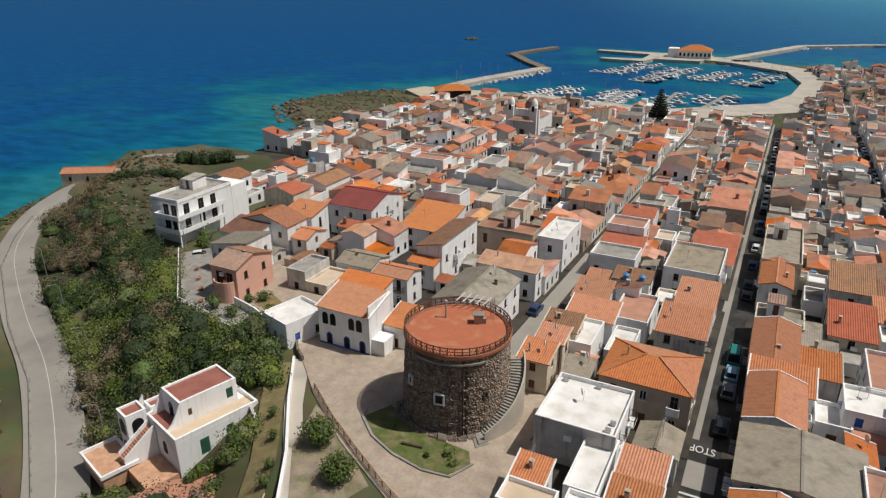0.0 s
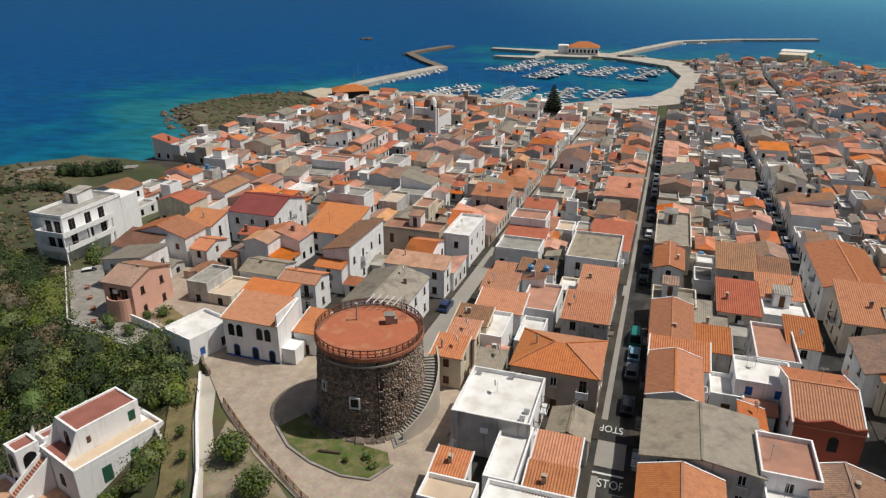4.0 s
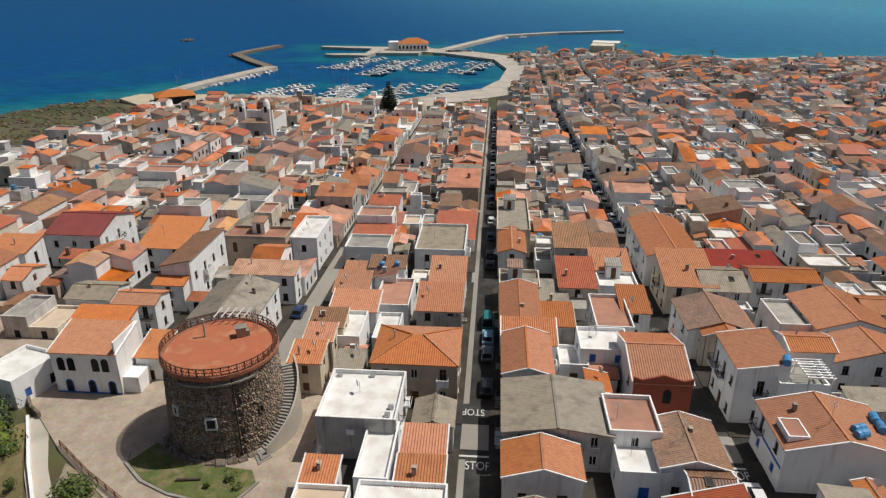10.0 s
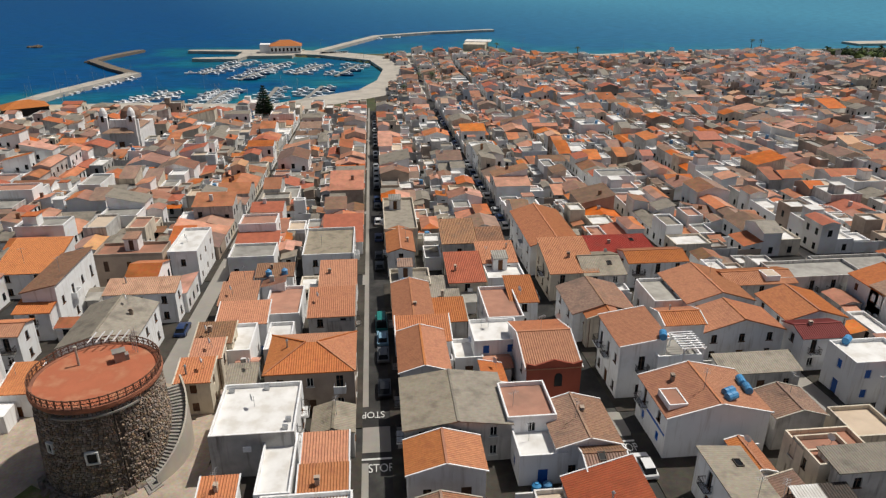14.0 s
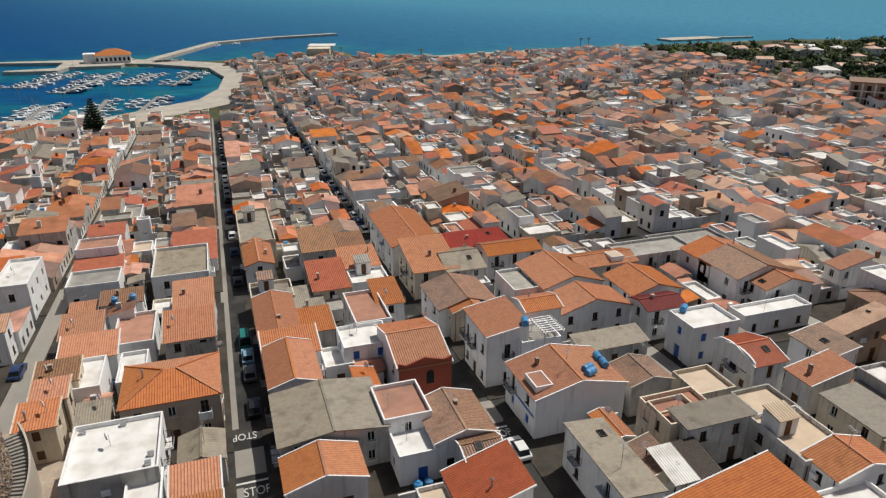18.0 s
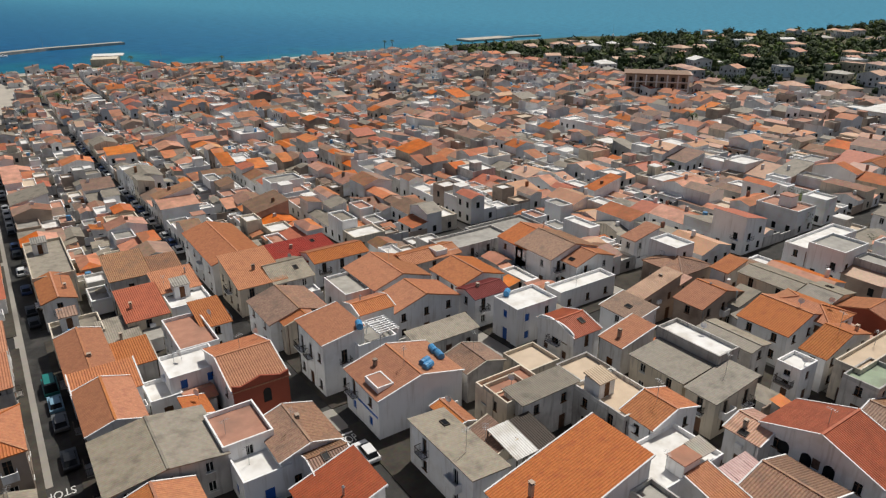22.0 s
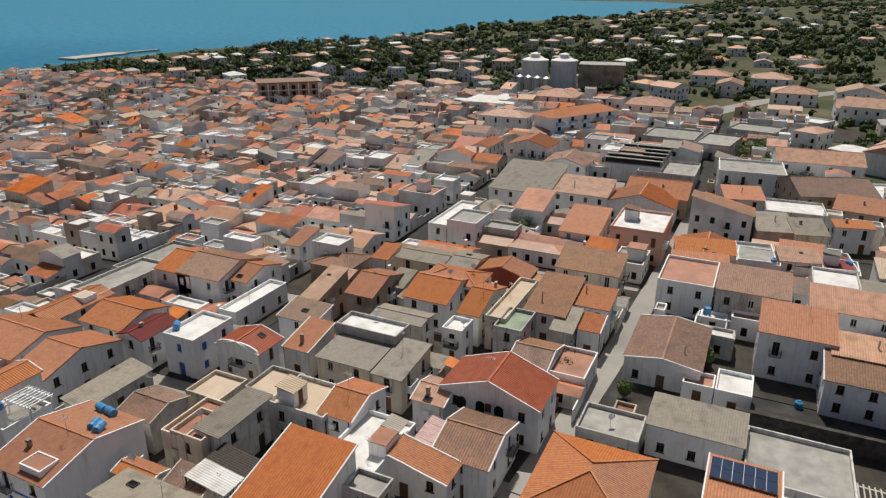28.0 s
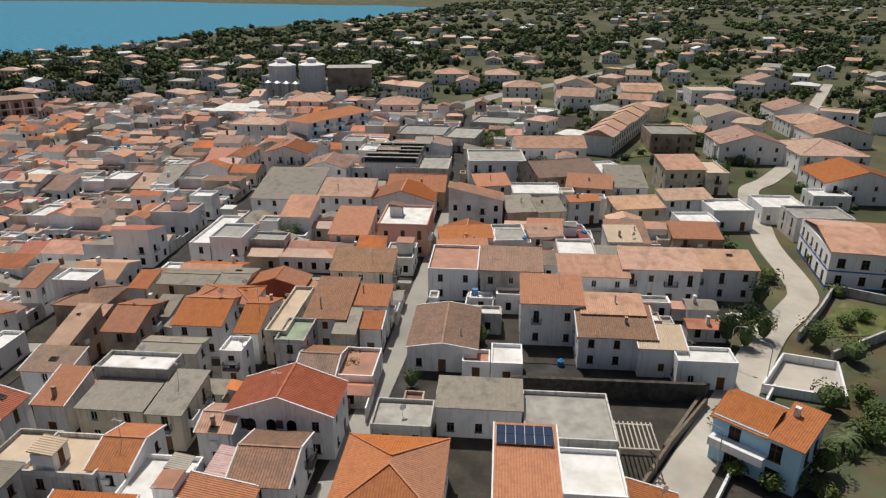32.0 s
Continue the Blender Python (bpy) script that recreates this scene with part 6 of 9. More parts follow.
# ---- the rest of the town ----
near_lots, far_lots, YARDS = [], [], []
def lots(x0, x1, y0, y1):
    """Lots of a block: rows of small deep houses back to back, with yards left between."""
    depth_all = x1 - x0
    for side in (0, 1):
        y = y0
        while y < y1 - 2.5:
            w = fill.uniform(4.4, 7.4) if fill.random() < 0.85 else fill.uniform(8.0, 11.0)
            if y + w > y1 - 3.0:
                w = y1 - y
            yc = y + w / 2
            front = depth_all * fill.uniform(0.27, 0.36)
            back = depth_all * fill.uniform(0.10, 0.15)
            xf = x0 + front / 2 if side == 0 else x1 - front / 2
            xb = x0 + front + back / 2 + 0.05 if side == 0 else x1 - front - back / 2 - 0.05
            YARDS.append((x0 + front + 0.1, x0 + depth_all / 2, y, w) if side == 0 else (x0 + depth_all / 2, x1 - front - 0.1, y, w))
            yield xf, yc, front, w - 0.02, True
            if fill.random() < 0.88:
                dw = w * fill.uniform(0.55, 1.0)
                yield xb, y + dw / 2, back, dw - 0.05, False
            y += w


for xa, xb in XS:
    for ya, yb in YS:
        for x, y, w, d, front in lots(xa, xb, ya, yb):
            if in_town(x, y) and free(x, y, w, d, 0.9) and on_land(x, y, 38 if x > 105 and y > 440 else 17):
                (near_lots if math.hypot(x, y) < (92 if front else 72) else far_lots).append((x, y, w, d, front))


def choices(front, place=None):
    q = fill.random()
    h = fill.choice((3.0, 3.1, 3.2, 3.4, 3.5, 3.7, 4.2, 5.2, 5.4, 5.8, 6.6)) if front else fill.choice((2.4, 2.5, 2.7, 2.8, 3.0, 3.4, 5.0))
    wall = fill.choice(("white",) * 8 + ("bright",) * 6 + ("cream", "cream", "grey", "grey", "brown") if front else ("white",) * 5 + ("bright",) * 4 + ("grey", "grey", "brown", "brown", "cream"))
    if q < (0.72 if front else 0.5):
        roof = "gy" if fill.random() < 0.5 else fill.choice(("gx", "mS", "mW", "mE", "gx", "hip"))
        top = fill.choice(("tile",) * 9 + ("oldtile",) * 5 + ("paletile", "eternit", "eternit", "eternit", "redtile", "redtile"))
    else:
        roof, top = "flat", fill.choice(("flatwhite",) * 4 + ("flatgrey", "flatgrey", "flatred", "flatred", "flatbeige", "eternit"))
    if place and place[0] > 85 and place[1] < 140:
        if top in ("tile", "redtile") and fill.random() < 0.5:
            top = "paletile" if roof != "flat" else "flatwhite"
        if wall in ("grey", "brown") and fill.random() < 0.5:
            wall = "bright"
    return h, wall, roof, top


for x, y, w, d, front in near_lots:
    h, wall, roof, top = choices(front, (x, y))
    if not front and math.hypot(x, y) > 120:
        wins = fill.choice(("1000", "0001", "1001"))
    else:
        wins = "%d%d%d%d" % tuple(max(1, min(3, int(s / 2.8))) for s in (w, d, w, d))
    if x > 0:
        wins = wins[0] + ("0" if x > 40 else wins[1]) + "0" + wins[3]
    else:
        wins = wins[0] + wins[1] + "00"
    house(x, y, w, d, h, roof, wall, top, wins=wins, shut=fill.choice(("dark", "dark", "wood", "glass")), near=math.hypot(x, y) < 135, chimney=1 if fill.random() < 0.15 else 0, group="town houses")

SLOTS = ["white", "bright", "cream", "grey", "brown", "tile", "oldtile", "paletile", "redtile", "eternit", "flatwhite", "flatgrey", "flatred", "flatbeige", "glass", "tank", "iron"]
# the joined houses take their tone from each piece
M["tile_far"] = surface("mixed_terracotta_tiles", (0.53, 0.198, 0.092), (0.43, 0.152, 0.070), 0.5, 0.7, 0.4, 5, rnd=0.30, hue=0.005, fine=0.25, fscale=1.6, stain=(0.30, 0.12, 0.055), stain_scale=0.3, island=True, spec=0.25)
M["oldtile_far"] = surface("mixed_brown_tiles", (0.29, 0.150, 0.088), (0.21, 0.110, 0.066), 0.6, 0.7, 0.4, 5, rnd=0.3, hue=0.010, fine=0.4, fscale=1.6, island=True, spec=0.5)
M["paletile_far"] = surface("mixed_peach_tiles", (0.56, 0.29, 0.165), (0.46, 0.235, 0.135), 0.5, 0.58, 0.4, 5, rnd=0.22, hue=0.012, fine=0.35, fscale=3, island=True, spec=0.5)
M["white_far"] = surface("mixed_white_walls", (0.84, 0.84, 0.84), (0.76, 0.755, 0.75), 0.3, 0.85, 0.1, 3, rnd=0.12, fine=0.3, fscale=1.2, stain=(0.64, 0.61, 0.57), stain_scale=0.3, island=True)
SLOT_MATS = [m + "_far" if m + "_far" in M else m for m in SLOTS]
def clutter(g, x, y, w, d, h, roof, wall):
    """Chimneys, stair huts, yard sheds and tanks of a house seen far off."""
    z = ground(x, y)
    if roof == "flat":
        if fill.random() < 0.45 and min(w, d) > 4:
            a, b, c = x + fill.uniform(-0.2, 0.2) * w, y + fill.uniform(-0.2, 0.2) * d, fill.uniform(1.0, 1.6)
            g.box(a - c, a + c, b - c, b + c, z + h - 0.1, z + h + 2.3, SLOTS.index(wall))
            g.box(a - c - 0.15, a + c + 0.15, b - c - 0.15, b + c + 0.15, z + h + 2.3, z + h + 2.45, SLOTS.index(fill.choice(("tile", "flatwhite", "flatred"))))
        if fill.random() < 0.12:
            a, b = x + fill.uniform(-0.35, 0.35) * w, y + fill.uniform(-0.35, 0.35) * d
            g.tube(a, b, z + h, z + h + 1.2, 0.55, None, 8, SLOTS.index("tank"))
    elif fill.random() < 0.5:
        a, b = x + fill.uniform(-0.3, 0.3) * w, y + fill.uniform(-0.3, 0.3) * d
        g.box(a - 0.35, a + 0.35, b - 0.25, b + 0.25, z + h, z + h + 0.15 * min(w, d) + 1.1, SLOTS.index(fill.choice(("white", "white", "oldtile", "grey"))))


def distant(g, x, y, w, d, h, roof, wall, top, rot=0.0, z=None, rows=True):
    """A house too far to pick apart: walls, roof planes and dark openings."""
    z = ground(x, y) if z is None else z
    c, s = math.cos(radians(rot)), math.sin(radians(rot))
    def P(a, b, e):
        return (x + a * c - b * s, y + a * s + b * c, z + e)
    X, Y = w / 2, d / 2
    ws, ts = SLOTS.index(wall), SLOTS.index(top)
    cs = [(-X, -Y), (X, -Y), (X, Y), (-X, Y)]
    for i in range(4):
        (a, b), (e, f) = cs[i], cs[(i + 1) % 4]
        g.poly((P(a, b, -1.5), P(e, f, -1.5), P(e, f, h), P(a, b, h)), ws)
        ln = math.hypot(e - a, f - b)
        nx, ny = (f - b) / ln * 0.03, -(e - a) / ln * 0.03
        if i in (0, 3) or i == 1 and x < 0:
            n = int(ln / 2.5)
            for fl in range(max(1, int(h / 3.1))):
                for m in range(n):
                    t0, t1 = (m + 0.5) / n - 0.45 / ln, (m + 0.5) / n + 0.45 / ln
                    chance = (x * 7.3 + y * 3.1 + m * 1.7 + fl * 2.3 + i * 0.37) % 1.0
                    if chance < 0.12:
                        continue
                    zb = fl * 3.1 + 0.9
                    if fl and chance > 0.7:
                        zb -= 0.75
                        bx, by = (f - b) / ln * 0.7, -(e - a) / ln * 0.7
                        b0, b1 = [(a + (e - a) * q, b + (f - b) * q) for q in (t0 - 0.35 / ln, t1 + 0.35 / ln)]
                        for lo, hi, sl in ((-0.15, 0.0, ws), (0.1, 0.85, SLOTS.index("iron"))):
                            k = 1.0 if sl == ws else 0.97
                            p0, p1, p2, p3 = b0, b1, (b1[0] + bx * k, b1[1] + by * k), (b0[0] + bx * k, b0[1] + by * k)
                            if sl == ws:
                                g.poly([P(*q, zb + hi) for q in (p3, p2, p1, p0)], sl), g.poly([P(*q, zb + lo) for q in (p0, p1, p2, p3)], sl)
                                g.poly((P(*p3, zb + lo), P(*p2, zb + lo), P(*p2, zb + hi), P(*p3, zb + hi)), sl)
                            else:
                                for z0 in (0.1, 0.4, 0.75):
                                    g.poly((P(*p3, zb + z0), P(*p2, zb + z0), P(*p2, zb + z0 + 0.1), P(*p3, zb + z0 + 0.1)), sl)
                    g.poly([P(a + (e - a) * t + nx, b + (f - b) * t + ny, q) for t, q in ((t0, zb), (t1, zb), (t1, zb + 1.4), (t0, zb + 1.4))], SLOTS.index("glass"))
    tp, o, u = 0.30, 0.25, 0.06
    if roof == "gy":
        r = X * tp
        g.poly((P(X + o, -Y - o, h - o * tp + u), P(X + o, Y + o, h - o * tp + u), P(0, Y + o, h + r + u), P(0, -Y - o, h + r + u)), ts)
        g.poly((P(-X - o, Y + o, h - o * tp + u), P(-X - o, -Y - o, h - o * tp + u), P(0, -Y - o, h + r + u), P(0, Y + o, h + r + u)), ts)
        g.poly((P(-X, -Y, h), P(X, -Y, h), P(0, -Y, h + r)), ws), g.poly((P(X, Y, h), P(-X, Y, h), P(0, Y, h + r)), ws)
    elif roof == "gx":
        r = Y * tp
        g.poly((P(-X - o, -Y - o, h - o * tp + u), P(X + o, -Y - o, h - o * tp + u), P(X + o, 0, h + r + u), P(-X - o, 0, h + r + u)), ts)
        g.poly((P(X + o, Y + o, h - o * tp + u), P(-X - o, Y + o, h - o * tp + u), P(-X - o, 0, h + r + u), P(X + o, 0, h + r + u)), ts)
        g.poly((P(X, -Y, h), P(X, Y, h), P(X, 0, h + r)), ws), g.poly((P(-X, Y, h), P(-X, -Y, h), P(-X, 0, h + r)), ws)
    elif roof == "hip":
        r, m = min(X, Y) * tp, min(X, Y)
        A, B = P(-(X - m), -(Y - m), h + r + u), P(X - m, Y - m, h + r + u)
        E = [P(a * (1 + o / X), b * (1 + o / Y), h) for a, b in cs]
        if X >= Y:
            g.poly((E[0], E[1], B, A), ts), g.poly((E[1], E[2], B), ts), g.poly((E[2], E[3], A, B), ts), g.poly((E[3], E[0], A), ts)
        else:
            g.poly((E[0], E[1], A), ts), g.poly((E[1], E[2], B, A), ts), g.poly((E[2], E[3], B), ts), g.poly((E[3], E[0], A, B), ts)
    elif roof in ("mS", "mW", "mE"):
        zz = {"mS": (0, 0, 1, 1), "mW": (0, 1, 1, 0), "mE": (1, 0, 0, 1)}[roof]
        r = (d if roof == "mS" else w) * tp * 0.8
        top4 = [P(a * (1 + o / X), b * (1 + o / Y), h + r * q + u) for (a, b), q in zip(cs, zz)]
        g.poly(top4, ts)
        for i in range(4):
            j = (i + 1) % 4
            g.poly((P(*cs[i], h), P(*cs[j], h), P(*cs[j], h + r * zz[j]), P(*cs[i], h + r * zz[i])), ws)
    else:
        g.poly([P(a, b, h - 0.02) for a, b in cs], ts)
        for i in range(4):
            (a, b), (e, f) = cs[i], cs[(i + 1) % 4]
            k = 1 - 0.4 / min(w, d)
            g.poly((P(a, b, h), P(e, f, h), P(e, f, h + 0.45), P(a, b, h + 0.45)), ws)
            g.poly((P(e * k, f * k, h), P(a * k, b * k, h), P(a * k, b * k, h + 0.45), P(e * k, f * k, h + 0.45)), ws)
            g.poly((P(a, b, h + 0.45), P(e, f, h + 0.45), P(e * k, f * k, h + 0.45), P(a * k, b * k, h + 0.45)), ws)


town = Geo()
for x, y, w, d, front in far_lots:
    h, wall, roof, top = choices(front, (x, y))
    if fill.random() < 0.14:
        wall = fill.choice(("grey", "grey", "brown", "cream"))
    if front and w > 6.5 and fill.random() < 0.45:
        k = fill.uniform(0.42, 0.6)
        hb, wb, rb, tb = choices(False, (x, y))
        distant(town, x - w / 2 + w * k / 2, y, w * k - 0.02, d, h, roof, wall, top)
        distant(town, x + w * k / 2, y, w * (1 - k) - 0.02, d, hb, rb, wb, tb)
        continue
    distant(town, x, y, w, d, h, roof, wall, top)
    clutter(town, x, y, w, d, h, roof, wall)
tagged(new("distant_houses", town.mesh("distant_houses", *SLOT_MATS)), "crowded white and cream town houses with terracotta roofs", "houses", kind="stuff")

# yard walls and sheds behind the houses
yards = Geo()
for xa, xb, y, w in YARDS:
    xm = (xa + xb) / 2
    if not in_town(xm, y) or xb - xa < 2 or not on_land(xm, y, 17):
        continue
    z = ground(xm, y)
    if free(xm, y, xb - xa, 0.6, 0.0) and fill.random() < 0.75:
        yards.box(xa, xb, y - 0.1, y + 0.1, z - 0.3, z + fill.uniform(1.8, 2.8), SLOTS.index(fill.choice(("white", "white", "grey", "grey", "brown"))))
    sw, sd, sh = fill.uniform(1.8, 3.2), fill.uniform(1.6, min(3.0, w * 0.45)), fill.uniform(2.2, 2.7)
    sx = xa + sw / 2 + fill.uniform(0, max(0.05, xb - xa - sw))
    sy = y + w - sd / 2 - 0.15
    if free(sx, sy, sw, sd, 0.0) and fill.random() < 0.6:
        distant(yards, sx, sy, sw, sd, sh, fill.choice(("mS", "mW", "mE", "flat")), fill.choice(("white", "grey", "brown")), fill.choice(("tile", "tile", "oldtile", "eternit", "eternit", "flatgrey")))
tagged(new("yard_walls", yards.mesh("yard_walls", *SLOT_MATS)), "low yard walls and lean-to sheds between the town houses", "walls", kind="stuff")

# ---- harbour ----
M["hull"] = surface("white_boat_hull", (0.80, 0.81, 0.82), (0.74, 0.75, 0.76), 1.0, 0.35, rnd=0.06, spec=0.5)
M["hullblue"] = surface("navy_boat_hull", (0.03, 0.06, 0.14), (0.025, 0.05, 0.12), 1.0, 0.35, spec=0.5)
def boat_meshes(ln, bm, blue):
    g = Geo()
    sec = ((-0.5, 0.80, 0.55), (-0.2, 1.0, 0.5), (0.15, 0.92, 0.55), (0.38, 0.5, 0.7), (0.5, 0.04, 0.85))
    rings = []
    for t, wd, hh in sec:
        x, w, top = t * ln, wd * bm / 2, hh * ln * 0.14 + 0.35
        rings.append([(x, -w, top), (x, -w * 0.75, -0.25), (x, w * 0.75, -0.25), (x, w, top)])
    g.loft(rings)
    hull = g.mesh("hull", "hullblue" if blue else "hull")
    g = Geo()
    zt = ln * 0.08 + 0.35
    rings = [[(x, -w, zt - 0.2), (x, w, zt - 0.2), (x, w * 0.8, zt + hh), (x, -w * 0.8, zt + hh)] for x, w, hh in ((-0.18 * ln, bm * 0.32, 0.9), (0.05 * ln, bm * 0.34, 1.0), (0.22 * ln, bm * 0.25, 0.25))]
    g.loft(rings)
    cabin = g.mesh("cabin", "hull")
    g = Geo()
    g.loft([[(x, -w, zt + 0.35), (x, w, zt + 0.35), (x, w * 0.95, zt + hh), (x, -w * 0.95, zt + hh)] for x, w, hh in ((-0.12 * ln, bm * 0.33, 0.7), (0.10 * ln, bm * 0.33, 0.65), (0.17 * ln, bm * 0.28, 0.45))])
    screen = g.mesh("windscreen", "glass")
    g = Geo()
    g.tube(0.08 * ln, 0, zt, ln * 1.25, 0.07, 0.05, 6), g.bar((0.08 * ln, 0, zt + 1.3), (-0.35 * ln, 0, zt + 1.3), 0.1)
    g.bar((0.08 * ln, 0, ln * 1.2), (0.5 * ln, 0, zt), 0.03), g.bar((0.08 * ln, 0, ln * 1.2), (-0.5 * ln, 0, zt), 0.03)
    return hull, cabin, screen, g.mesh("mast", "lamp")


BOATS = [boat_meshes(6.0, 2.2, False), boat_meshes(8.0, 2.7, False), boat_meshes(10.5, 3.2, False), boat_meshes(9.0, 2.9, True)]
sea_rng = random.Random(21)
def boat(x, y, rz, kind, sail):
    root = tagged(new("sailing_boat" if sail else "motor_boat"), ("white sailing yacht moored with its sails down" if sail else "small white motor boat moored in the harbour") if kind != 3 else "dark blue boat moored in the harbour", "boat", "boats in the harbour")
    root.matrix_world = pose(x, y, 0.0, 0, 0, rz)
    hull, cabin, screen, mast = BOATS[kind]
    part("hull", hull, root), part("cabin", cabin, root), part("windscreen", screen, root)
    if sail:
        part("mast", mast, root)


def pontoon(a, b, both=True, gap=4.2, sails=0.25, jetty=True):
    ax, ay, bx, by = *a, *b
    ln = math.hypot(bx - ax, by - ay)
    ang = math.degrees(math.atan2(by - ay, bx - ax))
    if jetty:
        strip("pontoon", [a, b], 2.4, 0.1, 0.75, "slab", "long grey floating pontoon", "pontoon")
    n = int(ln / gap)
    for i in range(n):
        for s in ((-1, 1) if both else (1,)):
            if sea_rng.random() < 0.86:
                t = (i + 0.5) / n
                k = sea_rng.choices((0, 1, 2, 3), (3, 4, 2, 1))[0]
                off = (1.6 + (6, 8, 10.5, 9)[k] / 2) * s
                px, py = ax + (bx - ax) * t - math.sin(radians(ang)) * off, ay + (by - ay) * t + math.cos(radians(ang)) * off
                boat(px, py, ang + 90 * s + sea_rng.uniform(-4, 4) + (180 if sea_rng.random() < 0.3 else 0), k, k > 0 and sea_rng.random() < sails)


pontoon((-173, 366), (-145, 450), False, 5.0, 0.6, False)
pontoon((-126, 352), (-111, 396))
pontoon((-86, 346), (-83, 398))
pontoon((-111, 466), (-92, 526), True, 5.0)
pontoon((-83, 438), (-66, 515), True, 5.5)
pontoon((-57, 345), (-56, 407), True, 9.0)
pontoon((-51, 459), (-36, 506), True, 5.5)
pontoon((-24, 448), (-10, 505), True, 9.0)
pontoon((-37, 363), (-30, 409), True, 9.0)
boat(622, 560, 40, 2, True)
boat(-120, 470, 10, 1, False), boat(40, 575, 80, 2, False), boat(58, 573, 90, 1, False), boat(25, 700, 40, 2, False), boat(8, 690, 60, 2, True)
strip("breakwater_arm", dense([(-153, 462), (-163, 476), (-176, 492), (-206, 536), (-203, 560), (-191, 603)], 6), 7, -2, 2.0, "rubble", "rubble arm at the end of the breakwater", "breakwater")
flat_shape("ferry_pier", [(-134, 534), (-100, 530), (-96, 548), (-62, 548), (-56, 590), (-100, 592), (-150, 596), (-150, 588), (-104, 578), (-104, 545), (-134, 541)], 2.3, "concrete", "pale concrete ferry pier", "pier", 3)
g = Geo()
for i in range(420):
    t = sea_rng.random()
    L = [(-156, 466), (-176, 496), (-209, 536), (-207, 562), (-195, 605)] if sea_rng.random() < 0.5 else [(-185, 348), (-179, 384), (-158, 462), (-165, 484), (-196, 522)]
    k = min(3, int(t * 4))
    f = t * 4 - k
    x, y = L[k][0] + (L[k + 1][0] - L[k][0]) * f + sea_rng.uniform(-3, 2), L[k][1] + (L[k + 1][1] - L[k][1]) * f
    r = sea_rng.uniform(0.7, 1.6)
    g.loft([[(x + r * q * math.cos(a + x), y + r * q * math.sin(a + x), zz * r) for a in (0, 1.2, 2.4, 3.7, 5.0)] for q, zz in ((1.0, -0.4), (0.9, 0.5), (0.4, 1.0))])
tagged(new("boulders", g.mesh("boulders", "rock")), "brown boulders heaped along the breakwater", "boulders", kind="stuff")
# rocks of the headland
g = Geo()
for i in range(900):
    x, y = sea_rng.uniform(-242, -155), sea_rng.uniform(205, 346)
    cdv = float(coast_distance(np.array([x]), np.array([y]))[0])
    if -4 < cdv < 12 and sea_rng.random() < (1.0 if cdv < 6 else 0.4):
        r = sea_rng.uniform(0.6, 2.4)
        g.loft([[(x + r * q * math.cos(a + y), y + 0.6 * r * q * math.sin(a + y), max(0, terrain(x, y, cdv)) - 0.3 + zz * r) for a in (0, 1.1, 2.3, 3.6, 5.1)] for q, zz in ((1.0, -0.3), (0.95, 0.3), (0.5, 0.6))])
tagged(new("shore_rocks", g.mesh("shore_rocks", "rock")), "jagged brown rocks along the headland shore", "rocks", kind="stuff")
g, g2 = Geo(), Geo()
for i in range(900):
    x, y = sea_rng.uniform(-238, -160), sea_rng.uniform(212, 342)
    cdv = float(coast_distance(np.array([x]), np.array([y]))[0])
    if cdv < 5 or x > -192 and y > 312:
        continue
    z = terrain(x, y, cdv)
    r = sea_rng.uniform(0.5, 1.8)
    if i % 3:
        clump(g2, x, y, z - 0.2, r, r * 0.7, 30, 0.5)
    else:
        g.loft([[(x + r * q * math.cos(a + y), y + 0.7 * r * q * math.sin(a + y), z - 0.3 + zz * r) for a in (0, 1.1, 2.3, 3.6, 5.1)] for q, zz in ((1.0, -0.2), (0.95, 0.3), (0.5, 0.6))])
tagged(new("headland_rocks", g.mesh("headland_rocks", "rock")), "brown rocks scattered over the headland", "rocks", kind="stuff")
tagged(new("headland_bushes", g2.mesh("headland_bushes", "drybush")), "low dry bushes on the headland", "scrub", kind="stuff")
flat_shape("beach_yard", [(-190, 330), (-186, 344), (-150, 344), (-146, 332), (-158, 318), (-172, 314)], 3.7, surface("pale_packed_sand", (0.52, 0.45, 0.34), (0.44, 0.38, 0.29), 0.2, 0.95, 0.2, 3, fine=0.2), "bare pale sandy yard by the breakwater", "yard", 2)


def landmark(name, label, x, y, rot, z=None):
    root = tagged(new(name), label, "building")
    root.matrix_world = pose(x, y, ground(x, y) if z is None else z, 0, 0, rot)
    return root


def body(root, name, x0, x1, y0, y1, z0, z1, mat, label=""):
    g = Geo()
    g.box(x0, x1, y0, y1, z0, z1)
    return part(name, g.mesh(name, mat), root, label)


def row(root, n, x0, x1, y, z, w, h, kind="dark", rz=0):
    for i in range(n):
        t = (i + 0.5) / n
        if rz in (0, 180):
            part("window", window_mesh(w, h, kind), root, at=pose(x0 + (x1 - x0) * t, y + (-0.02 if rz == 0 else 0.02), z, 0, 0, rz))
        else:
            part("window", window_mesh(w, h, kind), root, at=pose(y + (0.02 if rz == 90 else -0.02), x0 + (x1 - x0) * t, z, 0, 0, rz))


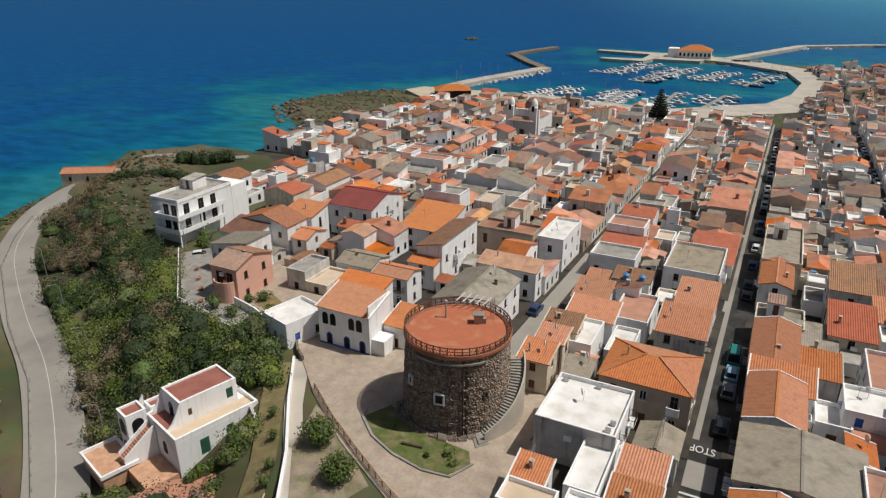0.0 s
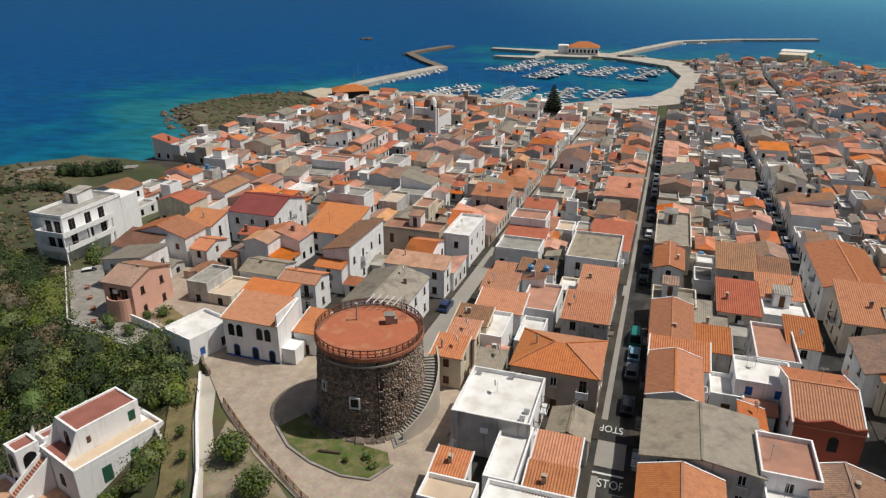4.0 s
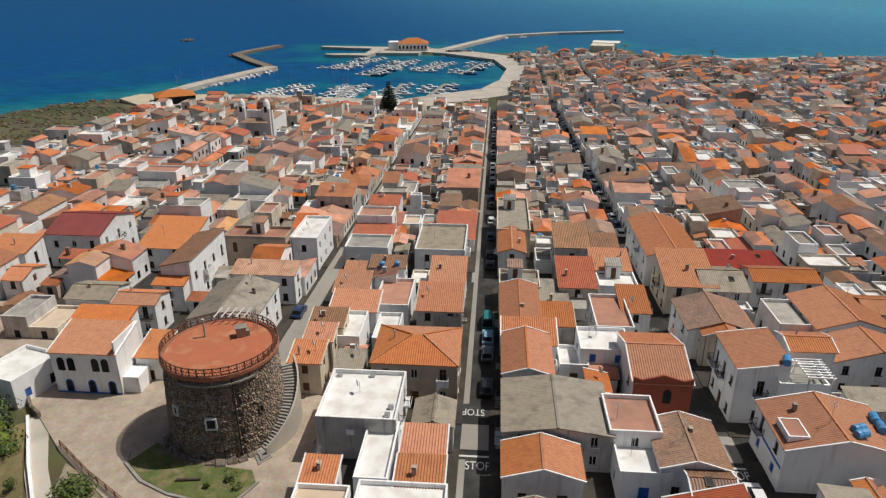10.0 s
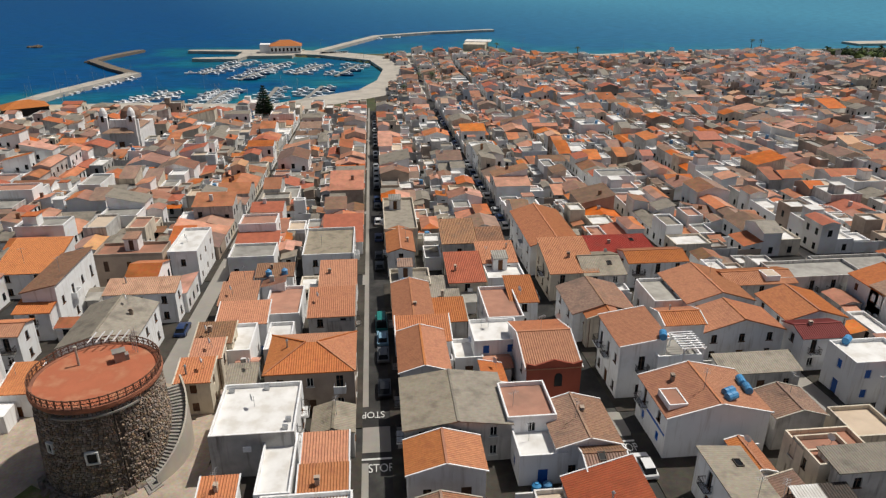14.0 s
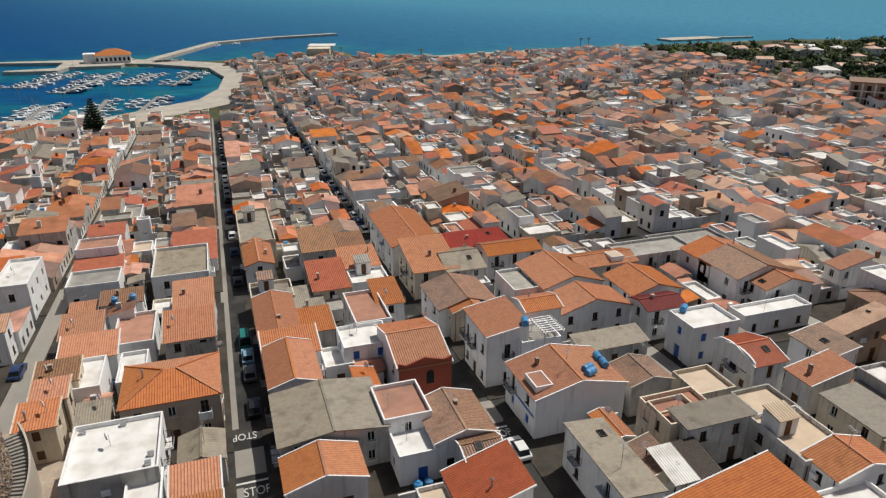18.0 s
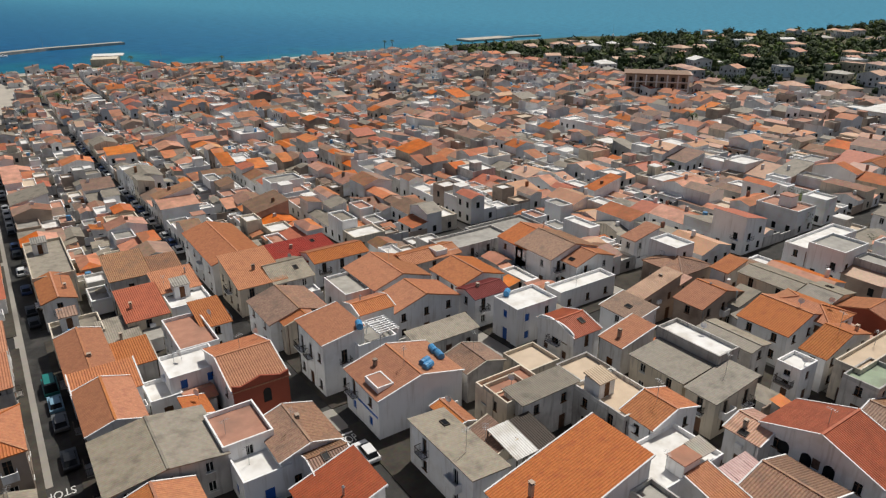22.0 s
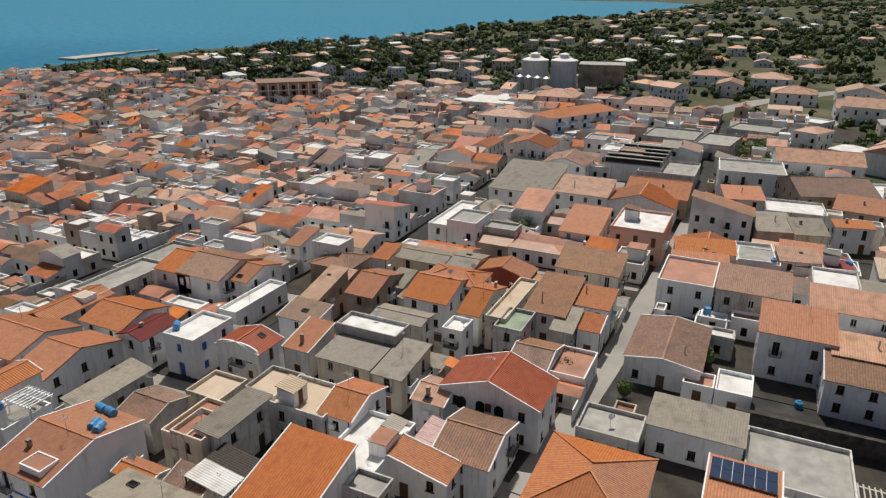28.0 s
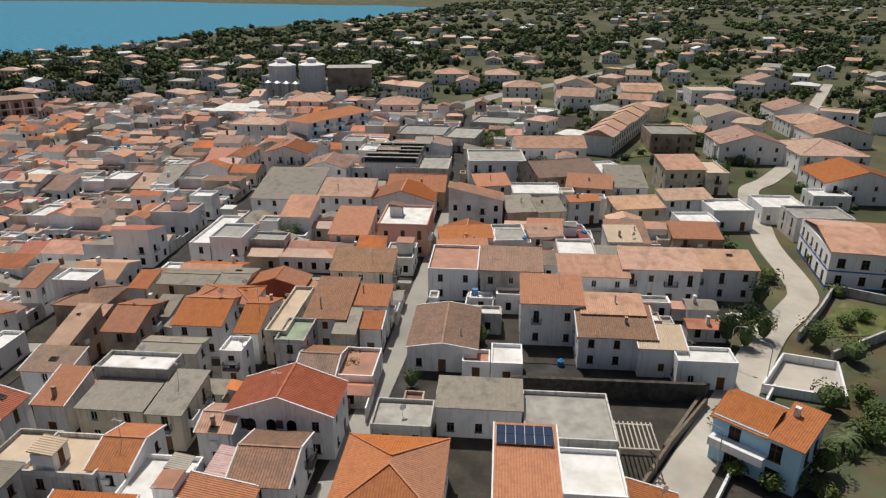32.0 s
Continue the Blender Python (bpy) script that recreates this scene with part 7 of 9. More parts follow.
def hip_roof(root, w, d, h, rise, mat, over=0.5):
    g = Geo()
    W, D, m = w / 2 + over, d / 2 + over, min(w, d) / 2
    rx, ry = W - m, D - m
    g.v = [(-W, -D, h), (W, -D, h), (W, D, h), (-W, D, h), (-rx, -ry, h + rise), (rx, ry, h + rise)]
    g.f = [(0, 1, 5, 4), (2, 3, 4, 5), (1, 2, 5), (3, 0, 4), (3, 2, 1, 0)] if rx > ry else [(0, 1, 4), (1, 2, 5, 4), (2, 3, 5), (3, 0, 4, 5), (3, 2, 1, 0)]
    part("roof", g.mesh("roof", mat), root)


hh = landmark("harbour_station", "white harbour station with an orange hipped roof", -69, 572, 5, 2.3)
body(hh, "wall", -12, 12, -9, 9, 0, 5.5, "white"), hip_roof(hh, 24, 18, 5.5, 4.0, "tile", 0.8), row(hh, 8, -12, 12, -9, 1.6, 1.5, 2.4)
body(hh, "annex", -20, -12.2, -5, 6, 0, 6.5, "bright")
sh = landmark("boat_shed", "dark timber boat shed with an orange tiled roof", -159, 326, 32, 2.4)
body(sh, "wall", -9, 9, -7, 7, 0, 4.5, "iron"), hip_roof(sh, 18, 14, 4.5, 2.6, "tile", 0.6)
pb = landmark("pier_hall", "low white hall with a flat canopy by the pier", 88, 586, -14, 2.2)
body(pb, "wall", -9, 9, -20, 12, 0, 5.0, "cream"), body(pb, "canopy", -10, 12, -2, 16, 5.0, 5.6, "flatwhite")
ch = landmark("church", "white church front with two domed bell turrets", -88, 248, 0)
body(ch, "nave", -5, 5, -6, 14, 0, 7, "white"), hip_roof(ch, 10, 20, 7, 2.2, "oldtile", 0.3), body(ch, "front", -6.6, 6.6, -7.2, -6.1, 0, 11, "bright")
for sx in (-4.6, 4.6):
    g = Geo()
    g.box(sx - 1.4, sx + 1.4, -8.4, -5.6, -1, 12)
    g.loft([[(sx + r * math.cos(a * math.pi / 5), -6.8 + r * math.sin(a * math.pi / 5), zz) for a in range(10)] for r, zz in ((1.3, 12), (1.3, 13.2), (1.0, 14.2), (0.5, 14.9), (0.1, 15.2))])
    tur = part("turret", g.mesh("turret", "bright"), ch)
    for k, rz in ((0, 0), (1, 90)):
        part("window", window_mesh(1.0, 1.9, "dark"), ch, at=pose(sx + (1.62 if k else 0), -6.8 if k else -8.42, 10.6, 0, 0, rz))
g = Geo()
g.loft([[(r * math.cos(a * math.pi / 6), 6 + r * math.sin(a * math.pi / 6), zz) for a in range(12)] for r, zz in ((3.6, 9), (3.6, 10.4), (3.0, 12), (1.6, 13.2), (0.1, 13.6))])
part("dome", g.mesh("dome", "oldtile"), ch, "tiled dome")
part("door", window_mesh(1.8, 3.2, "wood"), ch, at=pose(0, -7.22, 0.1))
# tall tiered conifer by the harbour
root = tagged(new("conifer"), "tall dark tiered conifer by the harbour", "tree")
root.location = (-48, 303, ground(-48, 303))
g = Geo()
g.tube(0, 0, -0.5, 14.5, 0.4, 0.08, 8)
part("trunk", g.mesh("trunk", "bark"), root)
g = Geo()
for tier in range(13):
    zt = 2.0 + tier * 1.0
    rr = 4.6 * (1 - tier / 13.5) + 0.3
    for k in range(11):
        a = k * 2 * math.pi / 11 + tier * 0.4
        for q in range(5):
            c = Vector((math.cos(a) * rr * (q + 0.6) / 5, math.sin(a) * rr * (q + 0.6) / 5, zt + 0.25 * (q / 5) ** 2 * 2))
            u, v = Vector((math.cos(a), math.sin(a), 0.15)) * rr * 0.16, Vector((-math.sin(a), math.cos(a), 0)) * (0.5 + 0.12 * rr)
            g.poly((c - u, c - v, c + u, c + v)), g.poly((c - u, c + Vector((0, 0, 0.35)), c + u, c - Vector((0, 0, 0.35))))
part("crown", g.mesh("crown", "pine"), root)


def palm_tree(x, y, h, z=None):
    root = tagged(new("palm_tree"), "palm tree with a bushy head of fronds", "palm", "palms")
    root.location = (x, y, ground(x, y) if z is None else z)
    g = Geo()
    g.tube(0, 0, -0.3, h, 0.28, 0.2, 8)
    part("trunk", g.mesh("trunk", "bark"), root)
    g = Geo()
    for k in range(26):
        a, lift = k * 2.4, plants.uniform(-0.2, 0.9)
        prev = Vector((0, 0, h))
        for s in range(5):
            t = (s + 1) / 5
            nxt = Vector((math.cos(a) * 2.6 * t, math.sin(a) * 2.6 * t, h + lift * 2.0 * t - 2.4 * t * t))
            side = Vector((-math.sin(a), math.cos(a), 0)) * 0.35 * (1.15 - t)
            g.poly((prev - side, nxt - side * 0.8, nxt + side * 0.8, prev + side))
            prev = nxt
    part("crown", g.mesh("crown", "palm"), root)


for x, y, h in ((221, 156, 7), (34, 398, 7), (36, 380, 6), (24, 372, 5), (16, 366, 5), (20, 392, 5), (27, 410, 5), (30, 440, 5), (100, 556, 7), (160, 532, 6), (310, 545, 8), (318, 545, 8), (70.5, -42, 2.2), (73, -45, 1.8)):
    palm_tree(x, y, h)

# ---- landmarks to the east ----
def silo(x, y, r, h):
    root = landmark("grain_silo", "tall white cylindrical grain silo with a lantern top", x, y, 0)
    g = Geo()
    n = 20
    g.loft([[(q * r * math.cos(2 * math.pi * a / n), q * r * math.sin(2 * math.pi * a / n), zz) for a in range(n)] for q, zz in ((1, -1), (1, h - 2.2), (1.05, h - 2.2), (1.05, h - 1.2), (0.5, h)) ])
    part("wall", g.mesh("wall", "white"), root)
    for k in range(12):
        g2 = Geo()
        a = k * math.pi / 6
        g2.box(-0.3, 0.3, -0.25, 0.25, -1, h - 2.2)
        part("rib", g2.mesh("rib", "white"), root, at=pose(r * math.cos(a), r * math.sin(a), 0, 0, 0, math.degrees(a)))
    g = Geo()
    g.tube(0, 0, h - 0.4, h + 2.0, r * 0.36, None, 12), g.tube(0, 0, h + 2.0, h + 2.6, r * 0.42, r * 0.1, 12)
    part("lantern", g.mesh("lantern", "white"), root)


silo(366, 119, 7.0, 17.5), silo(373, 104.6, 7.0, 16.5)
for k in range(4):
    g = Geo()
    g.tube(0, 0, -0.5, 9, 2.1, None, 12), g.tube(0, 0, 9, 10, 2.2, 0.4, 12)
    ob = tagged(new("steel_tank", g.mesh("steel_tank", "lamp")), "grey steel storage tank beside the silos", "tank", "steel tanks")
    ob.location = (350 - 1.0 * k, 122 - 5.2 * k, ground(350, 120))
bk = landmark("mill", "old brown brick mill building", 384, 86, 10)
body(bk, "wall", -8, 8, -12, 12, -1, 12, "brown"), body(bk, "roof", -8.4, 8.4, -12.4, 12.4, 12, 12.6, "flatgrey")
fc = landmark("warehouse", "long white warehouse with a flat pale roof", 297, 112, 0)
body(fc, "wall", -14, 14, -14, 14, -1, 4.5, "white"), body(fc, "roof", -14.4, 14.4, -14.4, 14.4, 4.5, 5, "flatwhite"), row(fc, 6, -13, 13, -14, 2, 2.0, 1.5, "dark", 270)
st = landmark("sawtooth_works", "grey workshop with a sawtooth roof", 200, 31.5, 0)
body(st, "wall", -12.4, 12.4, -8, 8, -1, 5, "white")
for k in range(5):
    g = Geo()
    x = -12 + 4.8 * k
    g.loft([[(x, y, 5.0), (x + 4.5, y, 5.0), (x + 0.9, y, 6.7), (x, y, 6.7)] for y in (-8.1, 8.1)])
    part("sawtooth", g.mesh("sawtooth", "flatgrey"), st)
    body(st, "roof_light", x - 0.05, x - 0.01, -7.5, 7.5, 5.3, 6.5, "glass")
ap = landmark("apartment_block", "brown four-storey apartment block with white piers", 283, 224, -48)
body(ap, "wall", -15, 15, -8, 8, -1, 13, "brown"), body(ap, "roof", -15.6, 15.6, -8.6, 8.6, 13, 13.5, "oldtile")
for k in range(7):
    body(ap, "pier", -15.1 + 5 * k - 0.35, -15.1 + 5 * k + 0.35, -8.5, -8.02, -1, 12.9, "white")
for fl in range(4):
    body(ap, "balcony", -14.5, 14.5, -9.2, -8.03, 3.1 * fl + 0.2, 3.1 * fl + 0.5, "white"), row(ap, 6, -15, 15, -8, 3.1 * fl + 0.6, 1.6, 2.0)
bl = landmark("blue_balcony_house", "white housing block with light blue balconies", 245, 63, -31)
body(bl, "wall", -16, 16, -5, 5, -1, 8.5, "bright"), hip_roof(bl, 32, 10, 8.5, 2.2, "tile")
for k in range(5):
    for fl in range(2):
        body(bl, "balcony", -14.5 + 6.2 * k, -11 + 6.2 * k, -6.2, -5.02, 3.0 * fl + 2.6, 3.0 * fl + 3.7, "blueish")
        part("window", window_mesh(1.4, 1.9, "dark"), bl, at=pose(-12.7 + 6.2 * k, -5.02, 3.0 * fl + 3.2))
tr = landmark("terraced_row", "long peach-roofed terrace of white row houses", 254, -43.5, -22)
for k in range(6):
    o = 10.4 * k - 31
    body(tr, "wall", o, o + 10.2, -5, 5, -2, 6.4 + 0.3 * (k % 3), "white")
    g = Geo()
    zz = 6.4 + 0.3 * (k % 3)
    g.loft([[(o - 0.2, -5.5, zz), (o - 0.2, 5.5, zz), (o - 0.2, 0, zz + 2.2)], [(o + 10.3, -5.5, zz), (o + 10.3, 5.5, zz), (o + 10.3, 0, zz + 2.2)]])
    part("roof", g.mesh("roof", "paletile"), tr)
    row(tr, 3, o, o + 10.2, -5, 0.8, 1.0, 1.6), row(tr, 3, o, o + 10.2, -5, 3.8, 1.0, 1.6)

# blue house and blue-trimmed house by the narrow road
b1 = landmark("blue_villa", "light blue two-storey villa with orange tiled roofs", 67.3, -31.4, -40)
body(b1, "wall", -3.6, 3.6, -4.8, 4.8, -1.5, 6.2, "blueish")
part("roof", slope((-3.9, 5.1, 6.0), (-3.9, -1.2, 6.0), (0.2, -1.2, 7.4), (0.2, 5.1, 7.4), 0.27, 0.05, "tile"), b1), part("roof", slope((3.9, -1.2, 6.0), (3.9, 5.1, 6.0), (0.2, 5.1, 7.4), (0.2, -1.2, 7.4), 0.27, 0.05, "tile"), b1)
part("roof", slope((-3.9, -1.25, 6.2), (-3.9, -5.1, 6.2), (3.9, -5.1, 7.2), (3.9, -1.25, 7.2), 0.27, 0.05, "tile"), b1)
body(b1, "balcony", -5.0, -3.62, -1.5, 4.6, 2.9, 3.9, "white"), row(b1, 2, -4.5, 4.5, -3.6, 3.6, 1.3, 2.0, "dark", 270), row(b1, 2, -4.5, 4.5, -3.6, 0.4, 1.5, 2.0, "dark", 270), row(b1, 2, -3, 3, -4.8, 3.4, 1.1, 1.6), row(b1, 1, -3, 3, -4.8, 0.3, 2.8, 1.9)
body(b1, "chimney", 1.2, 1.8, -2.6, -2.0, 6.4, 8.0, "white")
b2 = landmark("blue_trim_house", "white house with bright blue bands and tiled roofs", 128.5, -70, -8)
body(b2, "wall", -10, 10, -8, 8, -1.5, 7.0, "bright"), body(b2, "band", -10.05, 10.05, -8.05, 8.05, 3.3, 3.55, "blue", "bright blue band"), body(b2, "plinth", -10.06, 10.06, -8.06, 8.06, -1.5, 0.4, "blue", "bright blue plinth")
part("roof", slope((-10.3, 8.2, 7.15), (-10.3, -2, 7.15), (0, -2, 8.9), (0, 8.2, 8.9), 0.34, 0.08, "paletile"), b2), part("roof", slope((9, -2, 7.3), (9, 8.2, 7.3), (0.02, 8.2, 8.9), (0.02, -2, 8.9), 0.34, 0.08, "paletile"), b2)
body(b2, "parapet", -10, 10, -8, -7.8, 7.0, 7.9, "bright"), body(b2, "parapet", -10, -9.8, -7.78, -2.1, 7.0, 7.9, "bright"), body(b2, "terrace_floor", -9.78, 9.9, -7.78, -2.1, 7.0, 7.05, "flatred")
row(b2, 4, -8, 8, -10, 4.2, 1.3, 1.7, "dark", 270), row(b2, 4, -8, 8, -10, 1.0, 1.1, 1.6, "dark", 270), row(b2, 6, -9.5, 9.5, 8, 4.2, 1.1, 1.6, "dark", 180), row(b2, 5, -9.5, 9.5, 8, 0.6, 1.2, 2.0, "dark", 180)
strip("garden_wall_east", dense([(68, -20.5), (84, -30.5), (92, -34)], 4), 0.4, 8, lambda x, y: ground(x, y) + 1.2, "rubble", "old stone garden wall along the narrow road", "wall")
strip("stone_bank", dense([(78.9, -2.4), (79.2, -28)], 3), 0.6, 8, lambda x, y: ground(x, y) + 3.0, "darkrubble", "dark rubble bank below the back gardens", "wall")
strip("field_wall", dense([(78.5, -28.2), (69, -21.5), (60, -16)], 3), 0.35, 8, lambda x, y: ground(x, y) + 1.4, "rubble", "old stone wall by the narrow road", "wall")
flat_shape("grass_plot", [(68.8, -15), (78.4, -15), (78.4, -27), (69, -20.5)], 13.62, "grass", "overgrown grass plot behind a wall", "grass")
flat_shape("yard_plot", [(82.5, -36.9), (91.3, -42.8), (89.4, -49.5), (80.0, -46.5)], 13.64, "concrete", "bare concrete yard with white walls", "yard")
strip("yard_wall", dense([(82.5, -36.7), (91.4, -42.7), (89.5, -49.6), (80.0, -46.6), (82.5, -36.7)], 2), 0.3, 12, 14.9, "white", "low white wall of a yard", "wall")

strip("ruin_wall", dense([(98, -47.5), (108, -55), (117, -61), (112, -70), (100, -62), (92, -50)], 3), 0.35, 11, lambda x, y: ground(x, y) + 1.7, "grey", "bare concrete walls of an unfinished plot", "wall")
strip("road_side_wall", dense([(59, -23.8), (75, -33.5), (83, -38.5)], 3), 0.3, 11, lambda x, y: ground(x, y) + 1.2, "white", "white garden wall along the narrow road", "wall")
flat_shape("weedy_plot", [(99, -50), (108, -56.5), (113, -61), (110, -68), (101, -61.5)], 13.62, "grass", "weedy walled plot", "grass")
for x, y, h, r in ((63, -33.5, 2.6, 1.7), (66.5, -36.5, 2.2, 1.6), (61.5, -36, 2.0, 1.4), (72, -46, 3.6, 2.4), (76, -48, 3.0, 2.0), (81, -49, 2.4, 1.5), (96.5, -49.5, 4.6, 2.6), (103, -57, 2.0, 1.5), (106, -61, 1.8, 1.6), (95, -38.5, 4.5, 1.8), (98, -42.2, 4.5, 1.8)):
    tree(x, y, ground(x, y), h, r, 700, 0.34, "bushy green garden tree by the narrow road", trunk=0.15)
for x, y, h, r in ((226, 4, 5.5, 3.4), (231, 0, 6.0, 3.6), (224, -2, 4.5, 2.8), (250, -66, 5.5, 3.6), (246, -69, 4.5, 3.0), (256, -70, 5.0, 3.4), (280, -10, 5.5, 3.8), (286, -6, 4.5, 3.0), (214, 24, 4.0, 2.6), (209, 44, 4.0, 3.0), (216, 48, 4.5, 3.0), (222, 50, 4.0, 2.8), (200, -64, 3.5, 2.4), (206, -60, 3.0, 2.2)):
    tree(x, y, ground(x, y), h, r, 420, 0.5, "dark evergreen tree between the eastern houses", trunk=0.18)
flat_shape("weedy_lane", [(222, -42), (228, -58), (262, -74), (300, -76), (296, -66), (256, -56)], 13.72, "grass", "weedy green lane behind the row houses", "grass")

# ---- eastern suburbs ----
def villa_house(x, y, w, d, h, roof, wall, top, rot, z):
    """A suburban house of its own, walls with dark openings and a roof."""
    t = Geo()
    distant(t, 0, 0, w, d, h, roof, wall, top, z=0.0)
    ts = SLOTS.index(top)
    halves = []
    for want in (False, True):
        q = Geo()
        for f, s in zip(t.f, t.s):
            if (s == ts) == want:
                q.poly([t.v[i] for i in f], s)
        halves.append(q)
    ob = tagged(new("suburban_house", halves[0].mesh("walls", *SLOTS)), "%s suburban house with %s" % (WALL_WORDS[wall].lower(), ROOF_WORDS[top] + " roof" if roof != "flat" else "a flat " + FLAT_WORDS[top]), "house", "suburban houses")
    ob.matrix_world = pose(x, y, z, 0, 0, rot)
    part("roof", halves[1].mesh("roof", *SLOTS), ob)


sub = Geo()
sr = random.Random(77)
spots = []
tries = 0
WIDE = [(214, 58), (252, 41), (304, 25), (356, 4), (420, -40), (560, -120)]
while len(spots) < 330 and tries < 16000:
    tries += 1
    q = len(spots)
    x, y = (sr.uniform(120, 460), sr.uniform(-260, 30)) if q < 60 else (sr.uniform(330, 760), sr.uniform(-300, 470)) if q < 200 else (sr.uniform(500, 1700), sr.uniform(-900, 400))
    if in_town(x, y) and x < 332 or along(ROAD_E, x, y) < 9 or along(WIDE, x, y) < 11 or not on_land(x, y, 25):
        continue
    if q >= 60 and noise.noise((x * 0.008, y * 0.008, 5)) < 0.0 and not (x < 620 and y > 90):
        continue
    if abs(x - 247) < 45 and abs(y + 43 + 0.47 * (x - 247)) < 14 or abs(x - 328) < 22 and abs(y - 126) < 30 or math.hypot(x - 372, y - 108) < 26 or any(math.hypot(x - a, y - b) < 15 for a, b in spots) or not free(x, y, 14, 14):
        continue
    spots.append((x, y))
    cdv = float(coast_distance(np.array([x]), np.array([y]))[0])
    args = (sr.uniform(8, 13), sr.uniform(8, 15), sr.choice((3.4, 3.6, 6.2, 6.4)), sr.choice(("gx", "gy", "hip", "hip", "flat")), sr.choice(("white", "white", "bright", "cream")), sr.choice(("paletile", "paletile", "paletile", "paletile", "flatwhite", "flatgrey")))
    rot, zz = sr.choice((-30, -30, 0, 60)), terrain(x, y, cdv)
    if q < 120:
        villa_house(x, y, *args, rot, zz)
    else:
        distant(sub, x, y, *args, rot=rot, z=zz)
tagged(new("distant_suburb", sub.mesh("distant_suburb", *SLOT_MATS)), "far scattered white suburban houses with pale tiled roofs", "houses", kind="stuff")
# fields
FIELDS = [surface("green_field", (0.085, 0.12, 0.03), (0.065, 0.10, 0.026), 0.05, 0.95, 0.4, 1.0, fine=0.3, fscale=0.4), surface("dry_field", (0.20, 0.165, 0.09), (0.155, 0.135, 0.07), 0.05, 0.95, 0.4, 1.0, fine=0.3, fscale=0.4), surface("dark_field", (0.05, 0.066, 0.026), (0.065, 0.075, 0.032), 0.05, 0.95, 0.4, 1.0, fine=0.3, fscale=0.4)]
plots = []
while len(plots) < 70:
    x, y = sr.uniform(420, 1900), sr.uniform(-1000, 330)
    w, d, rot = sr.uniform(35, 110), sr.uniform(18, 50), radians(sr.choice((-30, -24, -36, 60)))
    if not on_land(x, y, 90) or along(WIDE, x, y) < 40 or any(math.hypot(x - a, y - b) < 75 for a, b in plots) or any(math.hypot(x - a, y - b) < 45 for a, b in spots):
        if sr.random() < 0.002:
            break
        continue
    plots.append((x, y))
    g = Geo()
    n = 6
    P = [[(x + (w * i / n - w / 2) * math.cos(rot) - (d * j / n - d / 2) * math.sin(rot), y + (w * i / n - w / 2) * math.sin(rot) + (d * j / n - d / 2) * math.cos(rot)) for i in range(n + 1)] for j in range(n + 1)]
    for j in range(n):
        for i in range(n):
            g.poly([(a, b, terrain(a, b, 200) + 0.9) for a, b in (P[j][i], P[j][i + 1], P[j + 1][i + 1], P[j + 1][i])])
    tagged(new("field", g.mesh("field", FIELDS[sr.choice((0, 0, 1, 2))])), "farmed field between hedges", "field", kind="structure")
# trees and hedges
g, gp = Geo(), Geo()
n = 0
while n < 9800:
    u = sr.random()
    x, y = (sr.uniform(110, 460), sr.uniform(-330, 40)) if u < 0.16 else ((sr.uniform(330, 1000), sr.uniform(-500, 480)) if u < 0.5 else (sr.uniform(500, 2800), sr.uniform(-1900, 420)))
    if u > 0.9:
        x, y = sr.uniform(320, 640), sr.uniform(60, 500)
    n += 0.2
    if in_town(x, y) and x < 332 or along(ROAD_E, x, y) < 5 or any(math.hypot(x - a, y - b) < 8 for a, b in spots) or abs(x - 247) < 40 and abs(y + 43 + 0.47 * (x - 247)) < 9 or abs(x - 328) < 20 and abs(y - 126) < 28 or math.hypot(x - 370, y - 111) < 19 or along(WIDE, x, y) < 7:
        continue
    if noise.noise((x * 0.010, y * 0.016, 7)) < -0.05 and sr.random() < (0.85 if x > 640 or y < 40 else 0.25) or any(abs(x - a) < 40 and abs(y - b) < 22 for a, b in plots):
        continue
    cdv = float(coast_distance(np.array([[x]]), np.array([[y]]))[0, 0])
    if cdv < 14:
        continue
    n += 0.8
    dist = math.hypot(x, y)
    r = sr.uniform(1.6, 3.4) * (1 if dist < 500 else 1.7 if dist < 1000 else 3.2)
    clump(gp if sr.random() < 0.6 else g, x, y, terrain(x, y, cdv) - 0.3, r, r * sr.uniform(0.9, 1.6) * (1 if dist < 1000 else 0.6), 70 if dist < 300 else 26, 0.7 if dist < 300 else 0.45 * r)
tagged(new("bushes_and_trees", g.mesh("bushes_and_trees", "leaf")), "green bushes and trees scattered over the fields", "trees", kind="stuff")
tagged(new("dark_trees", gp.mesh("dark_trees", "pine")), "dark evergreen trees scattered over the fields", "trees", kind="stuff")
for x, y, h, r in ((142.6, 70.4, 5.5, 3), (133.5, 44.5, 4.5, 2.6), (152, 76, 6, 3.2), (167, 121.5, 4, 3.4), (139, 54, 4, 2.4), (225, 47, 3.5, 3), (219, 49.5, 3, 2.6), (230, 44, 3.5, 3), (236, 3, 6, 4.2), (241, -1, 6.5, 4.4), (246, 2, 6, 4), (252, -4, 5, 3.6), (109.3, -45.4, 6, 2.2), (93, 2.5, 3.2, 2.0), (96, -36, 6, 2.2), (99, -40, 6, 2.2), (92, -53, 4, 3), (79, -44, 4, 2.4), (73, -28.5, 3.5, 1.8), (66, -38, 4, 2.4), (62, -30.5, 2.4, 1.4), (64.5, -27.5, 2, 1.2), (80, 19.5, 3, 1.6), (84, 20.5, 3.2, 1.6), (292, -9, 5, 3.4), (196, -64, 6, 4), (183, -58, 5, 3.5), (170, 121, 4, 3)):
    tree(x, y, ground(x, y), h, r, 300, 0.4, "dark bushy tree in a town garden", mat="pine" if r < 2.3 and h > 5 else "leaf", trunk=0.2)

